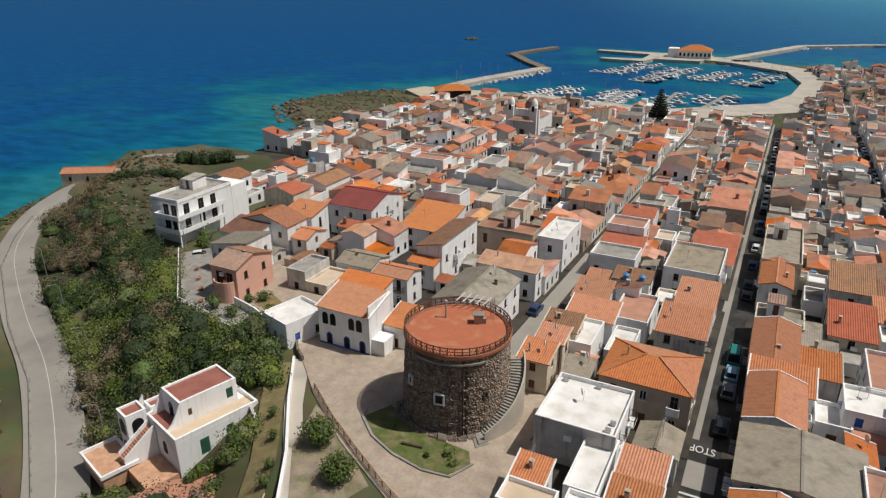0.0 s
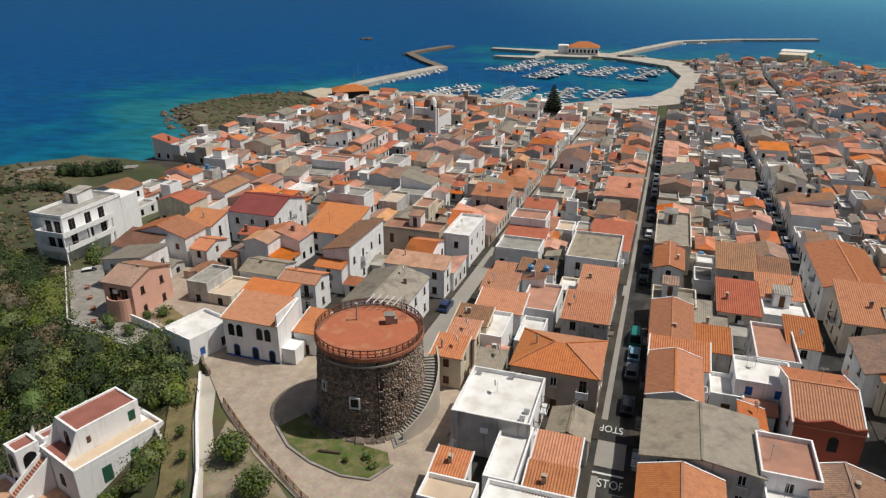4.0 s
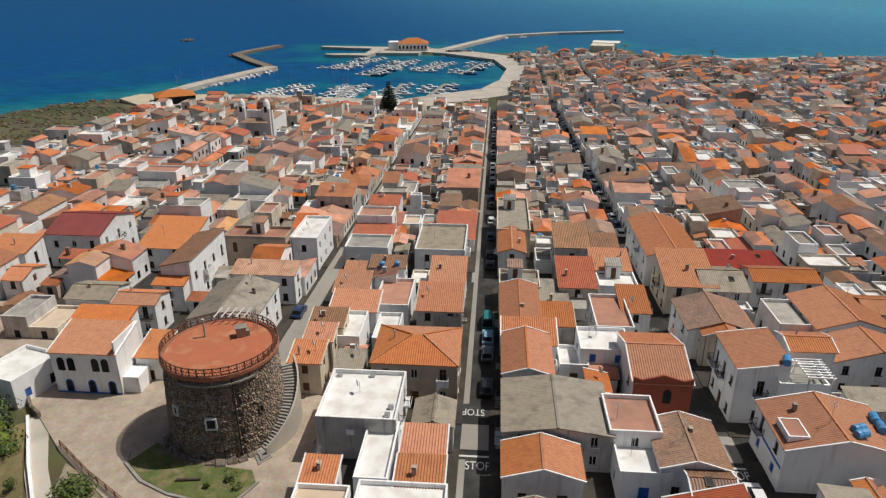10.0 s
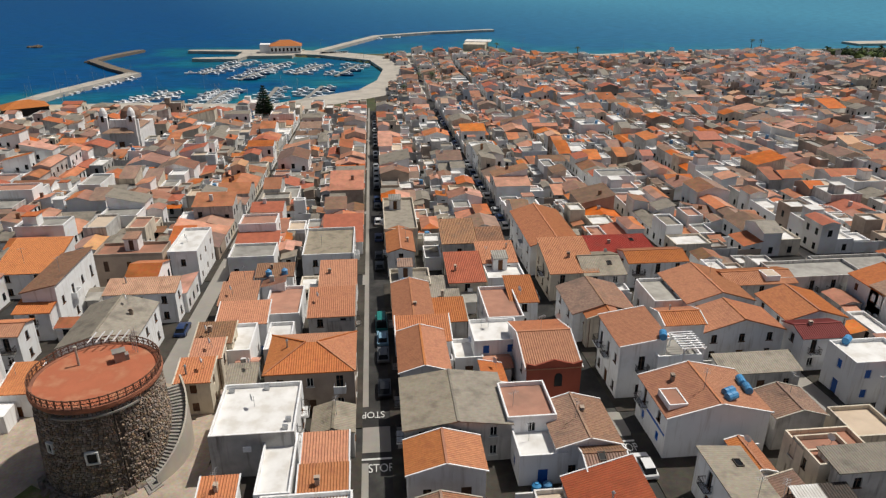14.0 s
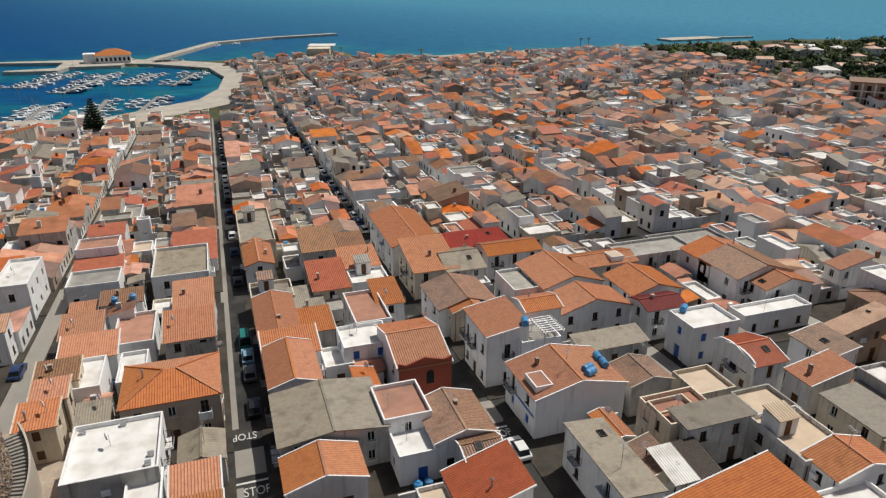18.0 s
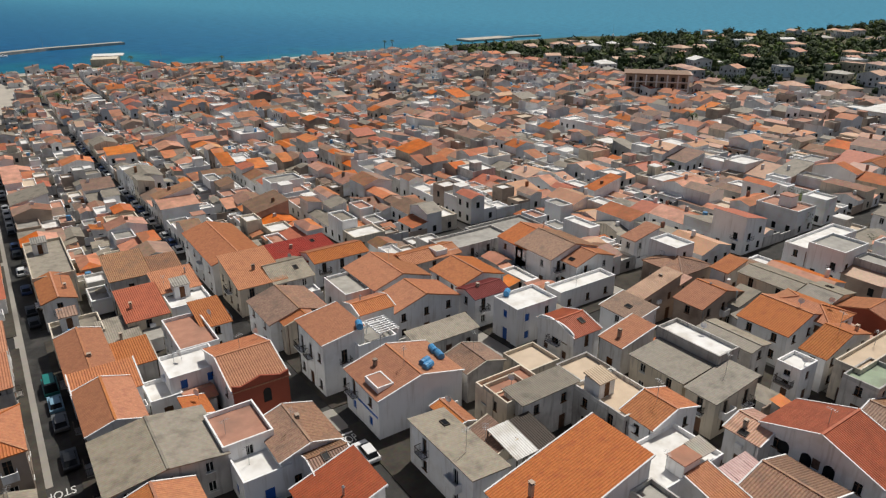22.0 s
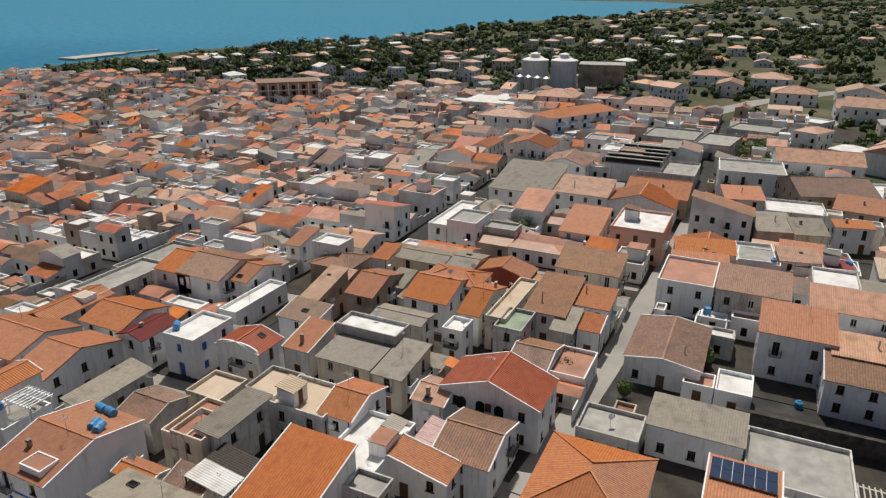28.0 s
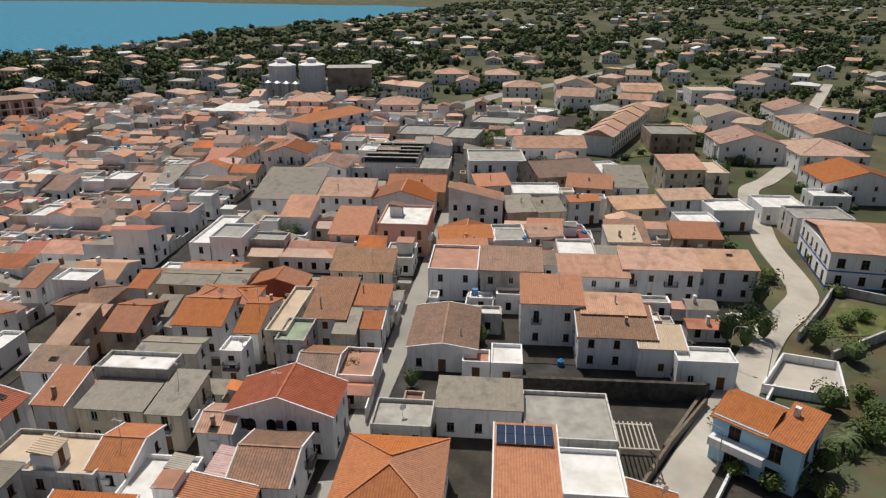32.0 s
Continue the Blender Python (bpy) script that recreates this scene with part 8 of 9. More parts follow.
# ---- cars ----
def car_parts(ln=4.1, w=1.72, h=1.45, van=False):
    g = Geo()
    prof = ((-0.5, 0.35, 0.72), (-0.47, 0.30, 0.85), (-0.3, 0.28, 0.9), (0.2, 0.28, 0.9), (0.44, 0.28, 0.78), (0.5, 0.34, 0.6))
    g.loft([[(t * ln, -w / 2, lo), (t * ln, w / 2, lo), (t * ln, w / 2 * 0.97, hi), (t * ln, -w / 2 * 0.97, hi)] for t, lo, hi in prof])
    body_m = g
    g = Geo()
    top = ((-0.46, 0.86, 0.9), (-0.36, h - 0.06, 0.82), (0.02, h, 0.82), (0.26, 0.9, 0.9)) if not van else ((-0.49, 0.86, 0.95), (-0.48, h + 0.4, 0.9), (0.2, h + 0.4, 0.9), (0.36, 0.9, 0.92))
    g.loft([[(t * ln, -w / 2 * q * 0.96, 0.8), (t * ln, w / 2 * q * 0.96, 0.8), (t * ln, w / 2 * q * 0.82, z), (t * ln, -w / 2 * q * 0.82, z)] for t, z, q in top])
    glass = g.mesh("glazing", "glass")
    g = Geo()
    zt = h + (0.4 if van else 0)
    g.loft([[(t * ln, -w * 0.34, z), (t * ln, w * 0.34, z), (t * ln, w * 0.33, z + 0.05), (t * ln, -w * 0.33, z + 0.05)] for t, z in ((-0.37 if not van else -0.48, zt - 0.07), (-0.2, zt - 0.01), (0.03 if not van else 0.2, zt - 0.01))])
    roof_m = g
    g = Geo()
    n = 12
    g.loft([[(0.31 * math.cos(2 * math.pi * a / n), y, 0.31 + 0.31 * math.sin(2 * math.pi * a / n)) for a in range(n)] for y in (-0.1, 0.1)])
    wheel = g.mesh("wheel", "iron")
    return body_m, glass, roof_m, wheel, ln, w


CAR, VAN = car_parts(), car_parts(4.8, 1.9, 1.6, True)
PAINTS = [("white", (0.75, 0.75, 0.75)), ("silver", (0.38, 0.39, 0.40)), ("black", (0.015, 0.016, 0.018)), ("grey", (0.12, 0.125, 0.13)), ("dark blue", (0.02, 0.045, 0.13)), ("red", (0.35, 0.03, 0.025)), ("light blue", (0.22, 0.38, 0.50)), ("teal", (0.02, 0.20, 0.18))]
CARS = {}
def car(x, y, rz, paint, van=False):
    word, rgb = PAINTS[paint]
    src = VAN if van else CAR
    if (paint, van) not in CARS:
        m = surface(word.replace(" ", "_") + "_car_paint", rgb, tuple(c * 0.92 for c in rgb), 1.0, 0.3, spec=0.6)
        CARS[paint, van] = (src[0].mesh("body", m), src[2].mesh("roof", m))
    bm, rm = CARS[paint, van]
    root = tagged(new("van" if van else "car"), "parked %s %s in a narrow street" % (word, "van" if van else "car"), "van" if van else "car", "parked cars")
    root.matrix_world = pose(x, y, ground(x, y) + 0.06, math.degrees(math.atan(-0.0426)) * math.sin(radians(rz)) * 0, 0, rz)
    part("body", bm, root), part("glazing", src[1], root), part("roof", rm, root)
    for sx in (-0.3, 0.3):
        for sy in (-1, 1):
            part("wheel", src[3], root, at=pose(sx * src[4], sy * (src[5] / 2 - 0.1), 0))


cr = random.Random(9)
car(-0.1, 75.5, 90, 2), car(-0.1, 84.5, 90, 3), car(-0.1, 89.6, 90, 6), car(-0.2, 95.0, 90, 7, True)
for y in list(np.arange(119.5, 153, 5.6)) + list(np.arange(160, 300, 6.2)):
    if cr.random() < 0.85:
        car(-0.15, y, 90, cr.choice((0, 1, 2, 3, 3, 2, 0, 4)))
car(28.3, 57.0, 90, 0), car(26.2, 103.0, 90, 1), car(34.5, 106, 20, 1)
for y in list(np.arange(124, 154, 5.8)) + list(np.arange(160, 320, 6.4)):
    if cr.random() < 0.75:
        car(28.4, y, 90, cr.choice((0, 1, 2, 3, 4, 0)))
for y in np.arange(150, 290, 11):
    if cr.random() < 0.6:
        car(-28.9, y, 90, cr.choice((0, 1, 2, 3)))
car(-31.2, 96, 90, 4), car(-97.5, 87.5, 40, 0), car(95.5, -9.5, 80, 1), car(104, -40, 30, 0), car(107, -43, 40, 2)
for k in range(26):
    car(cr.uniform(20, 50), cr.uniform(385, 520), cr.choice((0, 90, 20)), cr.choice((0, 1, 2, 3, 4, 0)))
for k in range(14):
    car(-40 + 1.5 * k + cr.uniform(-0.3, 0.3), 560 + 0.2 * k, 75, cr.choice((0, 1, 2, 3)))

# ---- roof and street details ----
dr = random.Random(31)
def water_tank(x, y, z, rz=0, lying=False):
    g = Geo()
    n = 12
    if lying:
        g.loft([[(q, r * math.cos(2 * math.pi * a / n), 0.5 + r * math.sin(2 * math.pi * a / n)) for a in range(n)] for q, r in ((-0.75, 0.3), (-0.68, 0.48), (-0.2, 0.5), (-0.15, 0.46), (-0.1, 0.5), (0.68, 0.48), (0.75, 0.3))])
    else:
        g.loft([[(r * math.cos(2 * math.pi * a / n), r * math.sin(2 * math.pi * a / n), q) for a in range(n)] for q, r in ((0, 0.5), (0.35, 0.52), (0.4, 0.48), (0.45, 0.52), (0.9, 0.52), (1.1, 0.25), (1.2, 0.2))])
    ob = tagged(new("water_tank", g.mesh("water_tank", "tank")), "blue plastic water tank on a roof", "water tank", "water tanks")
    ob.matrix_world = pose(x, y, z, 0, 0, rz)


def dish(x, y, z):
    root = tagged(new("satellite_dish"), "white satellite dish on a roof pole", "satellite dish", "satellite dishes")
    root.matrix_world = pose(x, y, z, 0, 0, -60)
    g = Geo()
    g.tube(0, 0, 0, 1.4, 0.03, None, 6)
    part("pole", g.mesh("pole", "lamp"), root)
    g = Geo()
    g.loft([[(r * math.cos(a * math.pi / 6), -0.12 - q, 1.35 + r * math.sin(a * math.pi / 6)) for a in range(12)] for r, q in ((0.05, 0.0), (0.25, 0.04), (0.42, 0.14), (0.43, 0.15))], cap1=False)
    part("reflector", g.mesh("reflector", "bright"), root)


def aerial(x, y, z, h=2.4):
    root = tagged(new("aerial"), "thin television aerial on a roof", "aerial", "aerials")
    root.matrix_world = pose(x, y, z, 0, 0, dr.uniform(0, 90))
    g = Geo()
    g.tube(0, 0, -0.3, h, 0.03, None, 6)
    part("mast", g.mesh("mast", "lamp"), root)
    g = Geo()
    rim = [(-0.6, -0.015)]
    for k in range(5):
        u = -0.5 + 0.25 * k
        rim += [(u - 0.012, -0.015), (u - 0.012, -0.35), (u + 0.012, -0.35), (u + 0.012, -0.015)]
    rim.append((0.6, -0.015))
    rim += [(u, -v) for u, v in reversed(rim)]
    g.loft([[(u, v, h - 0.11) for u, v in rim], [(u, v, h - 0.09) for u, v in rim]])
    part("boom", g.mesh("boom", "lamp"), root)


def street_lamp(x, y, z, rz, h=6.5):
    root = tagged(new("street_lamp"), "grey street lamp with a curved arm", "street lamp", "street lamps")
    root.matrix_world = pose(x, y, z, 0, 0, rz)
    g = Geo()
    g.tube(0, 0, -0.3, h - 0.8, 0.08, 0.06, 8)
    part("pole", g.mesh("pole", "lamp"), root)
    g = Geo()
    g.bar((0, 0, h - 0.8), (0.3, 0, h - 0.2), 0.08), g.bar((0.3, 0, h - 0.2), (1.3, 0, h), 0.07)
    part("arm", g.mesh("arm", "lamp"), root)
    g = Geo()
    g.box(1.2, 1.8, -0.12, 0.12, h - 0.08, h + 0.06)
    part("lamp_head", g.mesh("lamp_head", "lamp"), root)


for x, y, rz in ((-74, 45.5, 240), (-94, 58.5, 240), (-112, 67, 240), (-132, 77, 240)):
    street_lamp(x, y, 6.0, rz)
for x, y, rz in ((64.5, -25.5, 60), (84.5, -38, 60), (90, -34.5, 240), (-100.5, 86.5, 40)):
    street_lamp(x, y, ground(x, y), rz)
for x, y in ((20, 428), (36, 470), (-40, 556), (120, 549), (200, 540), (-150, 345), (-160, 430), (60, 742)):
    street_lamp(x, y, 2.2, 0, 11)


def air_unit(x, y, z, rz):
    g = Geo()
    g.box(-0.42, 0.42, -0.32, 0.0, 0, 0.6), g.tube(0, 0, 0, 0.001, 0.001, None, 3)
    g.loft([[(0.1 + 0.2 * math.cos(a * math.pi / 5), yy, 0.3 + 0.2 * math.sin(a * math.pi / 5)) for a in range(10)] for yy in (-0.36, -0.3)])
    ob = tagged(new("air_conditioner", g.mesh("air_conditioner", "bright")), "white air-conditioning unit fixed to a house wall", "air conditioner", "air conditioners")
    ob.matrix_world = pose(x, y, z, 0, 0, rz)


def solar_panel(x, y, z, w, d, tilt, rz, cols, rows_):
    root = tagged(new("solar_array"), "blue solar panels on a tiled roof", "solar panels")
    root.matrix_world = pose(x, y, z, 0, 0, rz) @ pose(0, 0, 0, tilt, 0, 0)
    for i in range(cols):
        for j in range(rows_):
            g = Geo()
            g.box(-0.5 * w / cols + 0.03, 0.5 * w / cols - 0.03, -0.5 * d / rows_ + 0.03, 0.5 * d / rows_ - 0.03, 0, 0.05)
            part("panel", g.mesh("panel", "solar"), root, at=pose(-w / 2 + w * (i + 0.5) / cols, -d / 2 + d * (j + 0.5) / rows_, 0.05))
    g = Geo()
    g.box(-w / 2, w / 2, -d / 2, d / 2, -0.02, 0.045)
    part("frame", g.mesh("frame", "lamp"), root)


# words painted on the streets
def road_word(x, y, rz, size=1.5, word="STOP"):
    cu = bpy.data.curves.new("road_word", "FONT")
    cu.body, cu.size, cu.align_x, cu.align_y = word, size, "CENTER", "CENTER"
    ob = new("road_word", cu)
    bpy.context.view_layer.update()
    me = bpy.data.meshes.new_from_object(ob.evaluated_get(bpy.context.evaluated_depsgraph_get()))
    bpy.data.objects.remove(ob)
    me.materials.clear()
    me.materials.append(M["paintwhite"])
    sgn = tagged(new("road_marking", me), "white painted word on the asphalt before a crossing", "road marking", kind="structure")
    sgn.matrix_world = pose(x, y, ground(x, y) + 0.12, 0 if y < 65 else -2.44 if rz == 0 else 2.44 if rz == 180 else 0, 0, rz) @ Matrix.Diagonal((0.8, 1.3, 1, 1))


road_word(-0.8, 60.0, 0), road_word(-1.6, 70.2, 180), road_word(27.6, 60.6, 0), road_word(92, 14.8, -90), road_word(-27.2, 130, 180)
g = Geo()
g.box(-3.0, 1.0, -0.15, 0.15, 0, 0.01)
for x, y in ((-0.2, 61.6), (28.0, 61.8)):
    ob = tagged(new("stop_line", g.mesh("stop_line", "paintwhite")), "white stop line across a street", "road marking", kind="structure")
    ob.matrix_world = pose(x, y, ground(x, y) + 0.115)

# ---- details on the houses ----
hr = random.Random(404)
def roof_height(hs, u, v):
    """Height of a house's roof above its foot, at a place in its own axes."""
    ob, x, y, w, d, h, roof, tp = hs[:8]
    return h + 0.12 + {"gx": (d / 2 - abs(v)) * tp, "gy": (w / 2 - abs(u)) * tp, "mS": (v + d / 2) * tp, "mN": (d / 2 - v) * tp, "mW": (u + w / 2) * tp, "mE": (w / 2 - u) * tp, "hip": min(w / 2 - abs(u), d / 2 - abs(v)) * tp, "flat": 0.0}[roof]


def house_at(x, y):
    """The house whose middle lies nearest to a place."""
    return min(HOUSES, key=lambda q: math.hypot(q[1] - x, q[2] - y))


def on_roof(x, y):
    """World height of the roof over a place, or of the street."""
    best = ground(x, y)
    for q in HOUSES:
        if abs(x - q[1]) < q[3] / 2 and abs(y - q[2]) < q[4] / 2:
            best = max(best, q[0].matrix_world.translation.z + roof_height(q, x - q[1], y - q[2]))
    return best


def skylight(hs, u, v, w=0.8, d=1.1):
    """A roof window lying in the slope."""
    roof, tp = hs[6], hs[7]
    rx, ry = {"gx": (1 if v < 0 else -1, 0), "mS": (1, 0), "mN": (-1, 0), "gy": (0, 1 if u > 0 else -1), "mE": (0, 1), "mW": (0, -1)}.get(roof, (0, 0))
    ang = math.degrees(math.atan(tp))
    g = Geo()
    g.loft([[(-w / 2 + i, -d / 2 + i, z), (w / 2 - i, -d / 2 + i, z), (w / 2 - i, d / 2 - i, z), (-w / 2 + i, d / 2 - i, z)] for i, z in ((0, -0.05), (0, 0.12), (0.08, 0.12), (0.08, 0.0))], 0, False, False)
    g.poly(((-w / 2 + 0.08, -d / 2 + 0.08, 0.06), (w / 2 - 0.08, -d / 2 + 0.08, 0.06), (w / 2 - 0.08, d / 2 - 0.08, 0.06), (-w / 2 + 0.08, d / 2 - 0.08, 0.06)), 1)
    part("skylight", g.mesh("skylight", "iron", "glass"), hs[0], "roof window", at=pose(u, v, roof_height(hs, u, v) + 0.02, rx * ang, ry * ang, 0))


def stair_hut(hs, u, v, a=1.2, b=1.3, z=2.2, top="tile"):
    """A little roof house over a stair."""
    g = Geo()
    h = hs[5]
    g.box(u - a, u + a, v - b, v + b, h - 0.1, h + z)
    hut = part("stair_hut", g.mesh("stair_hut", "white"), hs[0], "small white stair hut on the roof")
    part("hut_roof", slope((u - a - 0.15, v - b - 0.15, h + z + 0.1), (u + a + 0.15, v - b - 0.15, h + z + 0.1), (u + a + 0.15, v + b + 0.15, h + z + 0.5), (u - a - 0.15, v + b + 0.15, h + z + 0.5), 0.34, 0.08, top), hut)
    part("door", window_mesh(0.8, 1.9, "wood"), hut, at=pose(u, v - b - 0.02, h + 0.1))


def roof_terrace(hs, u, v, w, d, floor="flatred", wall=0.8):
    """A terrace cut into a tiled roof, with low white walls."""
    z = min(roof_height(hs, u + a * w / 2, v + b * d / 2) for a in (-1, 1) for b in (-1, 1))
    zt = max(roof_height(hs, u + a * w / 2, v + b * d / 2) for a in (-1, 1) for b in (-1, 1)) + 0.15
    g = Geo()
    t = 0.16
    def ring(i, q):
        return [(u - w / 2 + i, v - d / 2 + i, q), (u + w / 2 - i, v - d / 2 + i, q), (u + w / 2 - i, v + d / 2 - i, q), (u - w / 2 + i, v + d / 2 - i, q)]
    g.loft([ring(0, z - 0.3), ring(0, max(zt, z + wall)), ring(t, max(zt, z + wall)), ring(t, zt)], 0, False, False)
    ter = part("roof_terrace", g.mesh("roof_terrace", "bright"), hs[0], "white-walled terrace in the roof")
    g = Geo()
    g.box(u - w / 2 + t, u + w / 2 - t, v - d / 2 + t, v + d / 2 - t, z - 0.2, zt + 0.03)
    part("terrace_floor", g.mesh("terrace_floor", floor), ter)


def arched(hs, x, y, z, w, h, rz, mat="glass", border=None, depth=0.06):
    """An arched window, with a painted border if one is named."""
    for k, m in ((0.16, border), (0.0, mat)):
        if m:
            g = Geo()
            W, Hh = w + 2 * k, h + k
            pts = [(-W / 2, 0), (W / 2, 0)] + [(W / 2 * math.cos(a * math.pi / 8), Hh - W / 2 + W / 2 * math.sin(a * math.pi / 8)) for a in range(9)]
            dd = depth if k == 0 else depth * 0.5
            g.loft([[(a, 0.02, b) for a, b in pts], [(a, -dd, b) for a, b in pts]])
            part("window" if k == 0 else "window_border", g.mesh("arch", m), hs[0], "dark arched window" if k == 0 else "painted arch border", at=pose(x, y, z, 0, 0, rz))


def boxpart(hs, name, x0, x1, y0, y1, z0, z1, mat, label=""):
    g = Geo()
    g.box(x0, x1, y0, y1, z0, z1)
    return part(name, g.mesh(name, mat), hs[0], label)


# white house with arches on the square
q = house_at(-51.6, 72.9)
for f in (0.145, 0.30, 0.67, 0.82):
    arched(q, -4.35 + 8.7 * f, -2.9, 3.9, 0.95, 1.9, 0)
for f in (0.21, 0.56, 0.87):
    arched(q, -4.35 + 8.7 * f, -2.9, 0.75 if f < 0.8 else 0.1, 0.75, 1.7 if f < 0.8 else 2.3, 0, "glass", "blue")
boxpart(q, "plinth", -4.36, 4.36, -2.95, -2.88, 0.0, 0.75, "blue", "bright blue plinth")
boxpart(q, "gable_wall", 4.3, 4.5, -2.9, 2.9, -0.5, 8.3, "bright", "high white gable wall")
boxpart(q, "annex", 4.5, 6.6, -2.4, 0.5, -0.5, 2.9, "bright", "low white annex")
# pink house with a round balcony above the terrace walk
q = house_at(-78.7, 79.0)
g = Geo()
n = 12
arc = [(0.2 + 2.1 * math.cos(math.pi + a * math.pi / n), -4.4 + 1.7 * math.sin(math.pi + a * math.pi / n)) for a in range(n + 1)]
inn = [(0.2 + 1.9 * math.cos(math.pi + a * math.pi / n), -4.4 + 1.5 * math.sin(math.pi + a * math.pi / n)) for a in range(n + 1)]
g.loft([[(a, b, z) for a, b in arc] + [(a, b, z) for a, b in reversed(inn)] for z in (-0.5, 4.4)])
part("round_balcony", g.mesh("round_balcony", "pink"), q[0], "rounded pink balcony wall")
g = Geo()
g.loft([[(a, b, z) for a, b in inn] for z in (3.2, 3.4)])
part("balcony_floor", g.mesh("balcony_floor", "flatbeige"), q[0])
for u in (-1.0, 1.2):
    part("balcony_door", window_mesh(1.3, 2.2, "dark"), q[0], at=pose(u, -4.43, 3.45))
# white apartment house above the scrub: deep balconies round its corner
q = house_at(-111.2, 99.6)
for z in (3.0, 6.0):
    boxpart(q, "balcony", -1.2, 5.6, -9.5, -7.6, z - 0.2, z, "bright"), boxpart(q, "balcony", 3.85, 5.6, -7.6, 3.5, z - 0.2, z, "bright")
    boxpart(q, "balcony_wall", -1.2, 5.6, -9.5, -9.36, z, z + 0.8, "bright"), boxpart(q, "balcony_wall", 5.46, 5.6, -9.36, 3.5, z, z + 0.8, "bright"), boxpart(q, "balcony_wall", -1.2, -1.06, -9.36, -7.66, z, z + 0.8, "bright")
    for u in (0.4, 2.6):
        part("balcony_door", window_mesh(1.5, 2.3, "dark"), q[0], at=pose(u, -7.67, z + 0.02))
    for v in (-5.5, -1.5, 2.0):
        part("balcony_door", window_mesh(1.5, 2.3, "dark"), q[0], at=pose(3.92, v, z + 0.02, 0, 0, 90))
for u, v in ((-1.0, -9.3), (5.3, -9.3), (5.3, -3.0), (5.3, 3.2)):
    boxpart(q, "pillar", u - 0.15, u + 0.15, v - 0.15, v + 0.15, -2.0, 5.8, "bright")
boxpart(q, "cornice", -3.98, 3.98, -7.73, 7.73, 8.75, 9.0, "grey", "grey cornice band")
boxpart(q, "rear_wing", -3.0, 3.9, 7.7, 12.5, -2.0, 8.4, "bright")
stair_hut(q, -1.5, 2.5, 1.5, 2.0, 2.0, "flatgrey")
# long gabled house by the crossing street
q = house_at(61.4, 31.4)
skylight(q, 61.4 - q[1], 31.4 - q[2])
for x, y in ((79.9, 75.1), (80.4, 77.2), (-4.6, 74.3), (104.5, 22.0)):
    q = house_at(x, y)
    if abs(x - q[1]) < q[3] / 2 and abs(y - q[2]) < q[4] / 2 and q[6] not in ("flat", "hip"):
        skylight(q, x - q[1], y - q[2])
# blue-banded house with tanks and a roof terrace
q = house_at(37, 62)
boxpart(q, "band", -q[3] / 2 - 0.06, -q[3] / 2 + 0.02, -q[4] / 2 + 0.3, q[4] / 2 - 1.0, 2.95, 3.2, "blue", "bright blue band over the windows")
roof_terrace(q, -q[3] / 2 + 1.6, -q[4] / 2 + 2.6, 2.2, 3.2)
for x, y, rz, lying in ((41.9, 62.0, 80, True), (42.0, 63.6, 80, True), (38.6, 59.6, 20, True), (38.8, 60.6, 20, True), (61.9, 73.0, 40, True), (61.0, 71.6, 40, True), (126.1, -5.4, 0, False), (87.3, -9.8, 0, False), (15.6, 54.9, 0, False), (16.8, 55.0, 0, False), (-18.6, 104.4, 0, False), (-17.3, 104.1, 0, False), (-16.0, 104.6, 0, False), (34.3, 69.2, 70, True), (35.0, 70.6, 70, True), (41.7, 102.2, 0, False), (94, 60, 0, False), (70, 92, 0, False)):
    water_tank(x, y, on_roof(x, y) - 0.08, rz, lying)
for x, y in ((45.7, 76.8), (-12.3, 94.6), (-9.4, 92.4), (24.0, 78.6), (60.5, 60.4), (74.0, 46.0)):
    dish(x, y, on_roof(x, y) - 0.1)
for x, y, w, d, c, r, rz in ((80.5, 52.9, 4.2, 2.2, 4, 2, 0), (105.8, 27.0, 3.0, 2.0, 3, 2, 0), (-17.6, 88.1, 2.4, 2.0, 2, 2, 0), (-12.9, 111.1, 2.2, 2.2, 2, 2, 0)):
    solar_panel(x, y, on_roof(x, y) + 0.25, w, d, 14, rz, c, r)


def pergola(x, y, z, w, d, n, mat, label, h=2.2):
    root = tagged(new("pergola"), label, "pergola")
    root.location = (x, y, z)
    for sx in (-1, 1):
        for sy in (-1, 1):
            g = Geo()
            g.box(sx * w / 2 - 0.09, sx * w / 2 + 0.09, sy * d / 2 - 0.09, sy * d / 2 + 0.09, -0.2, h)
            part("post", g.mesh("post", mat), root)
    for sx in (-1, 1):
        g = Geo()
        g.box(sx * w / 2 - 0.1, sx * w / 2 + 0.1, -d / 2 - 0.2, d / 2 + 0.2, h, h + 0.18)
        part("beam", g.mesh("beam", mat), root)
    g = Geo()
    g.box(-w / 2 - 0.3, w / 2 + 0.3, -0.07, 0.07, h + 0.18, h + 0.32)
    me = g.mesh("slat", mat)
    for i in range(n):
        part("slat", me, root, at=pose(0, -d / 2 + d * i / (n - 1), 0))


q = house_at(38, 70)
pergola(q[1] + q[3] / 2 - 1.6, q[2] - q[4] / 4, on_roof(q[1] + q[3] / 2 - 1.6, q[2] - q[4] / 4), 2.6, 4.0, 8, "bright", "white slatted pergola on a roof terrace", 1.6)
pergola(66.4, -16.6, 13.6, 4.6, 4.2, 9, "concrete", "bare concrete pergola frame beside the narrow road", 3.2)
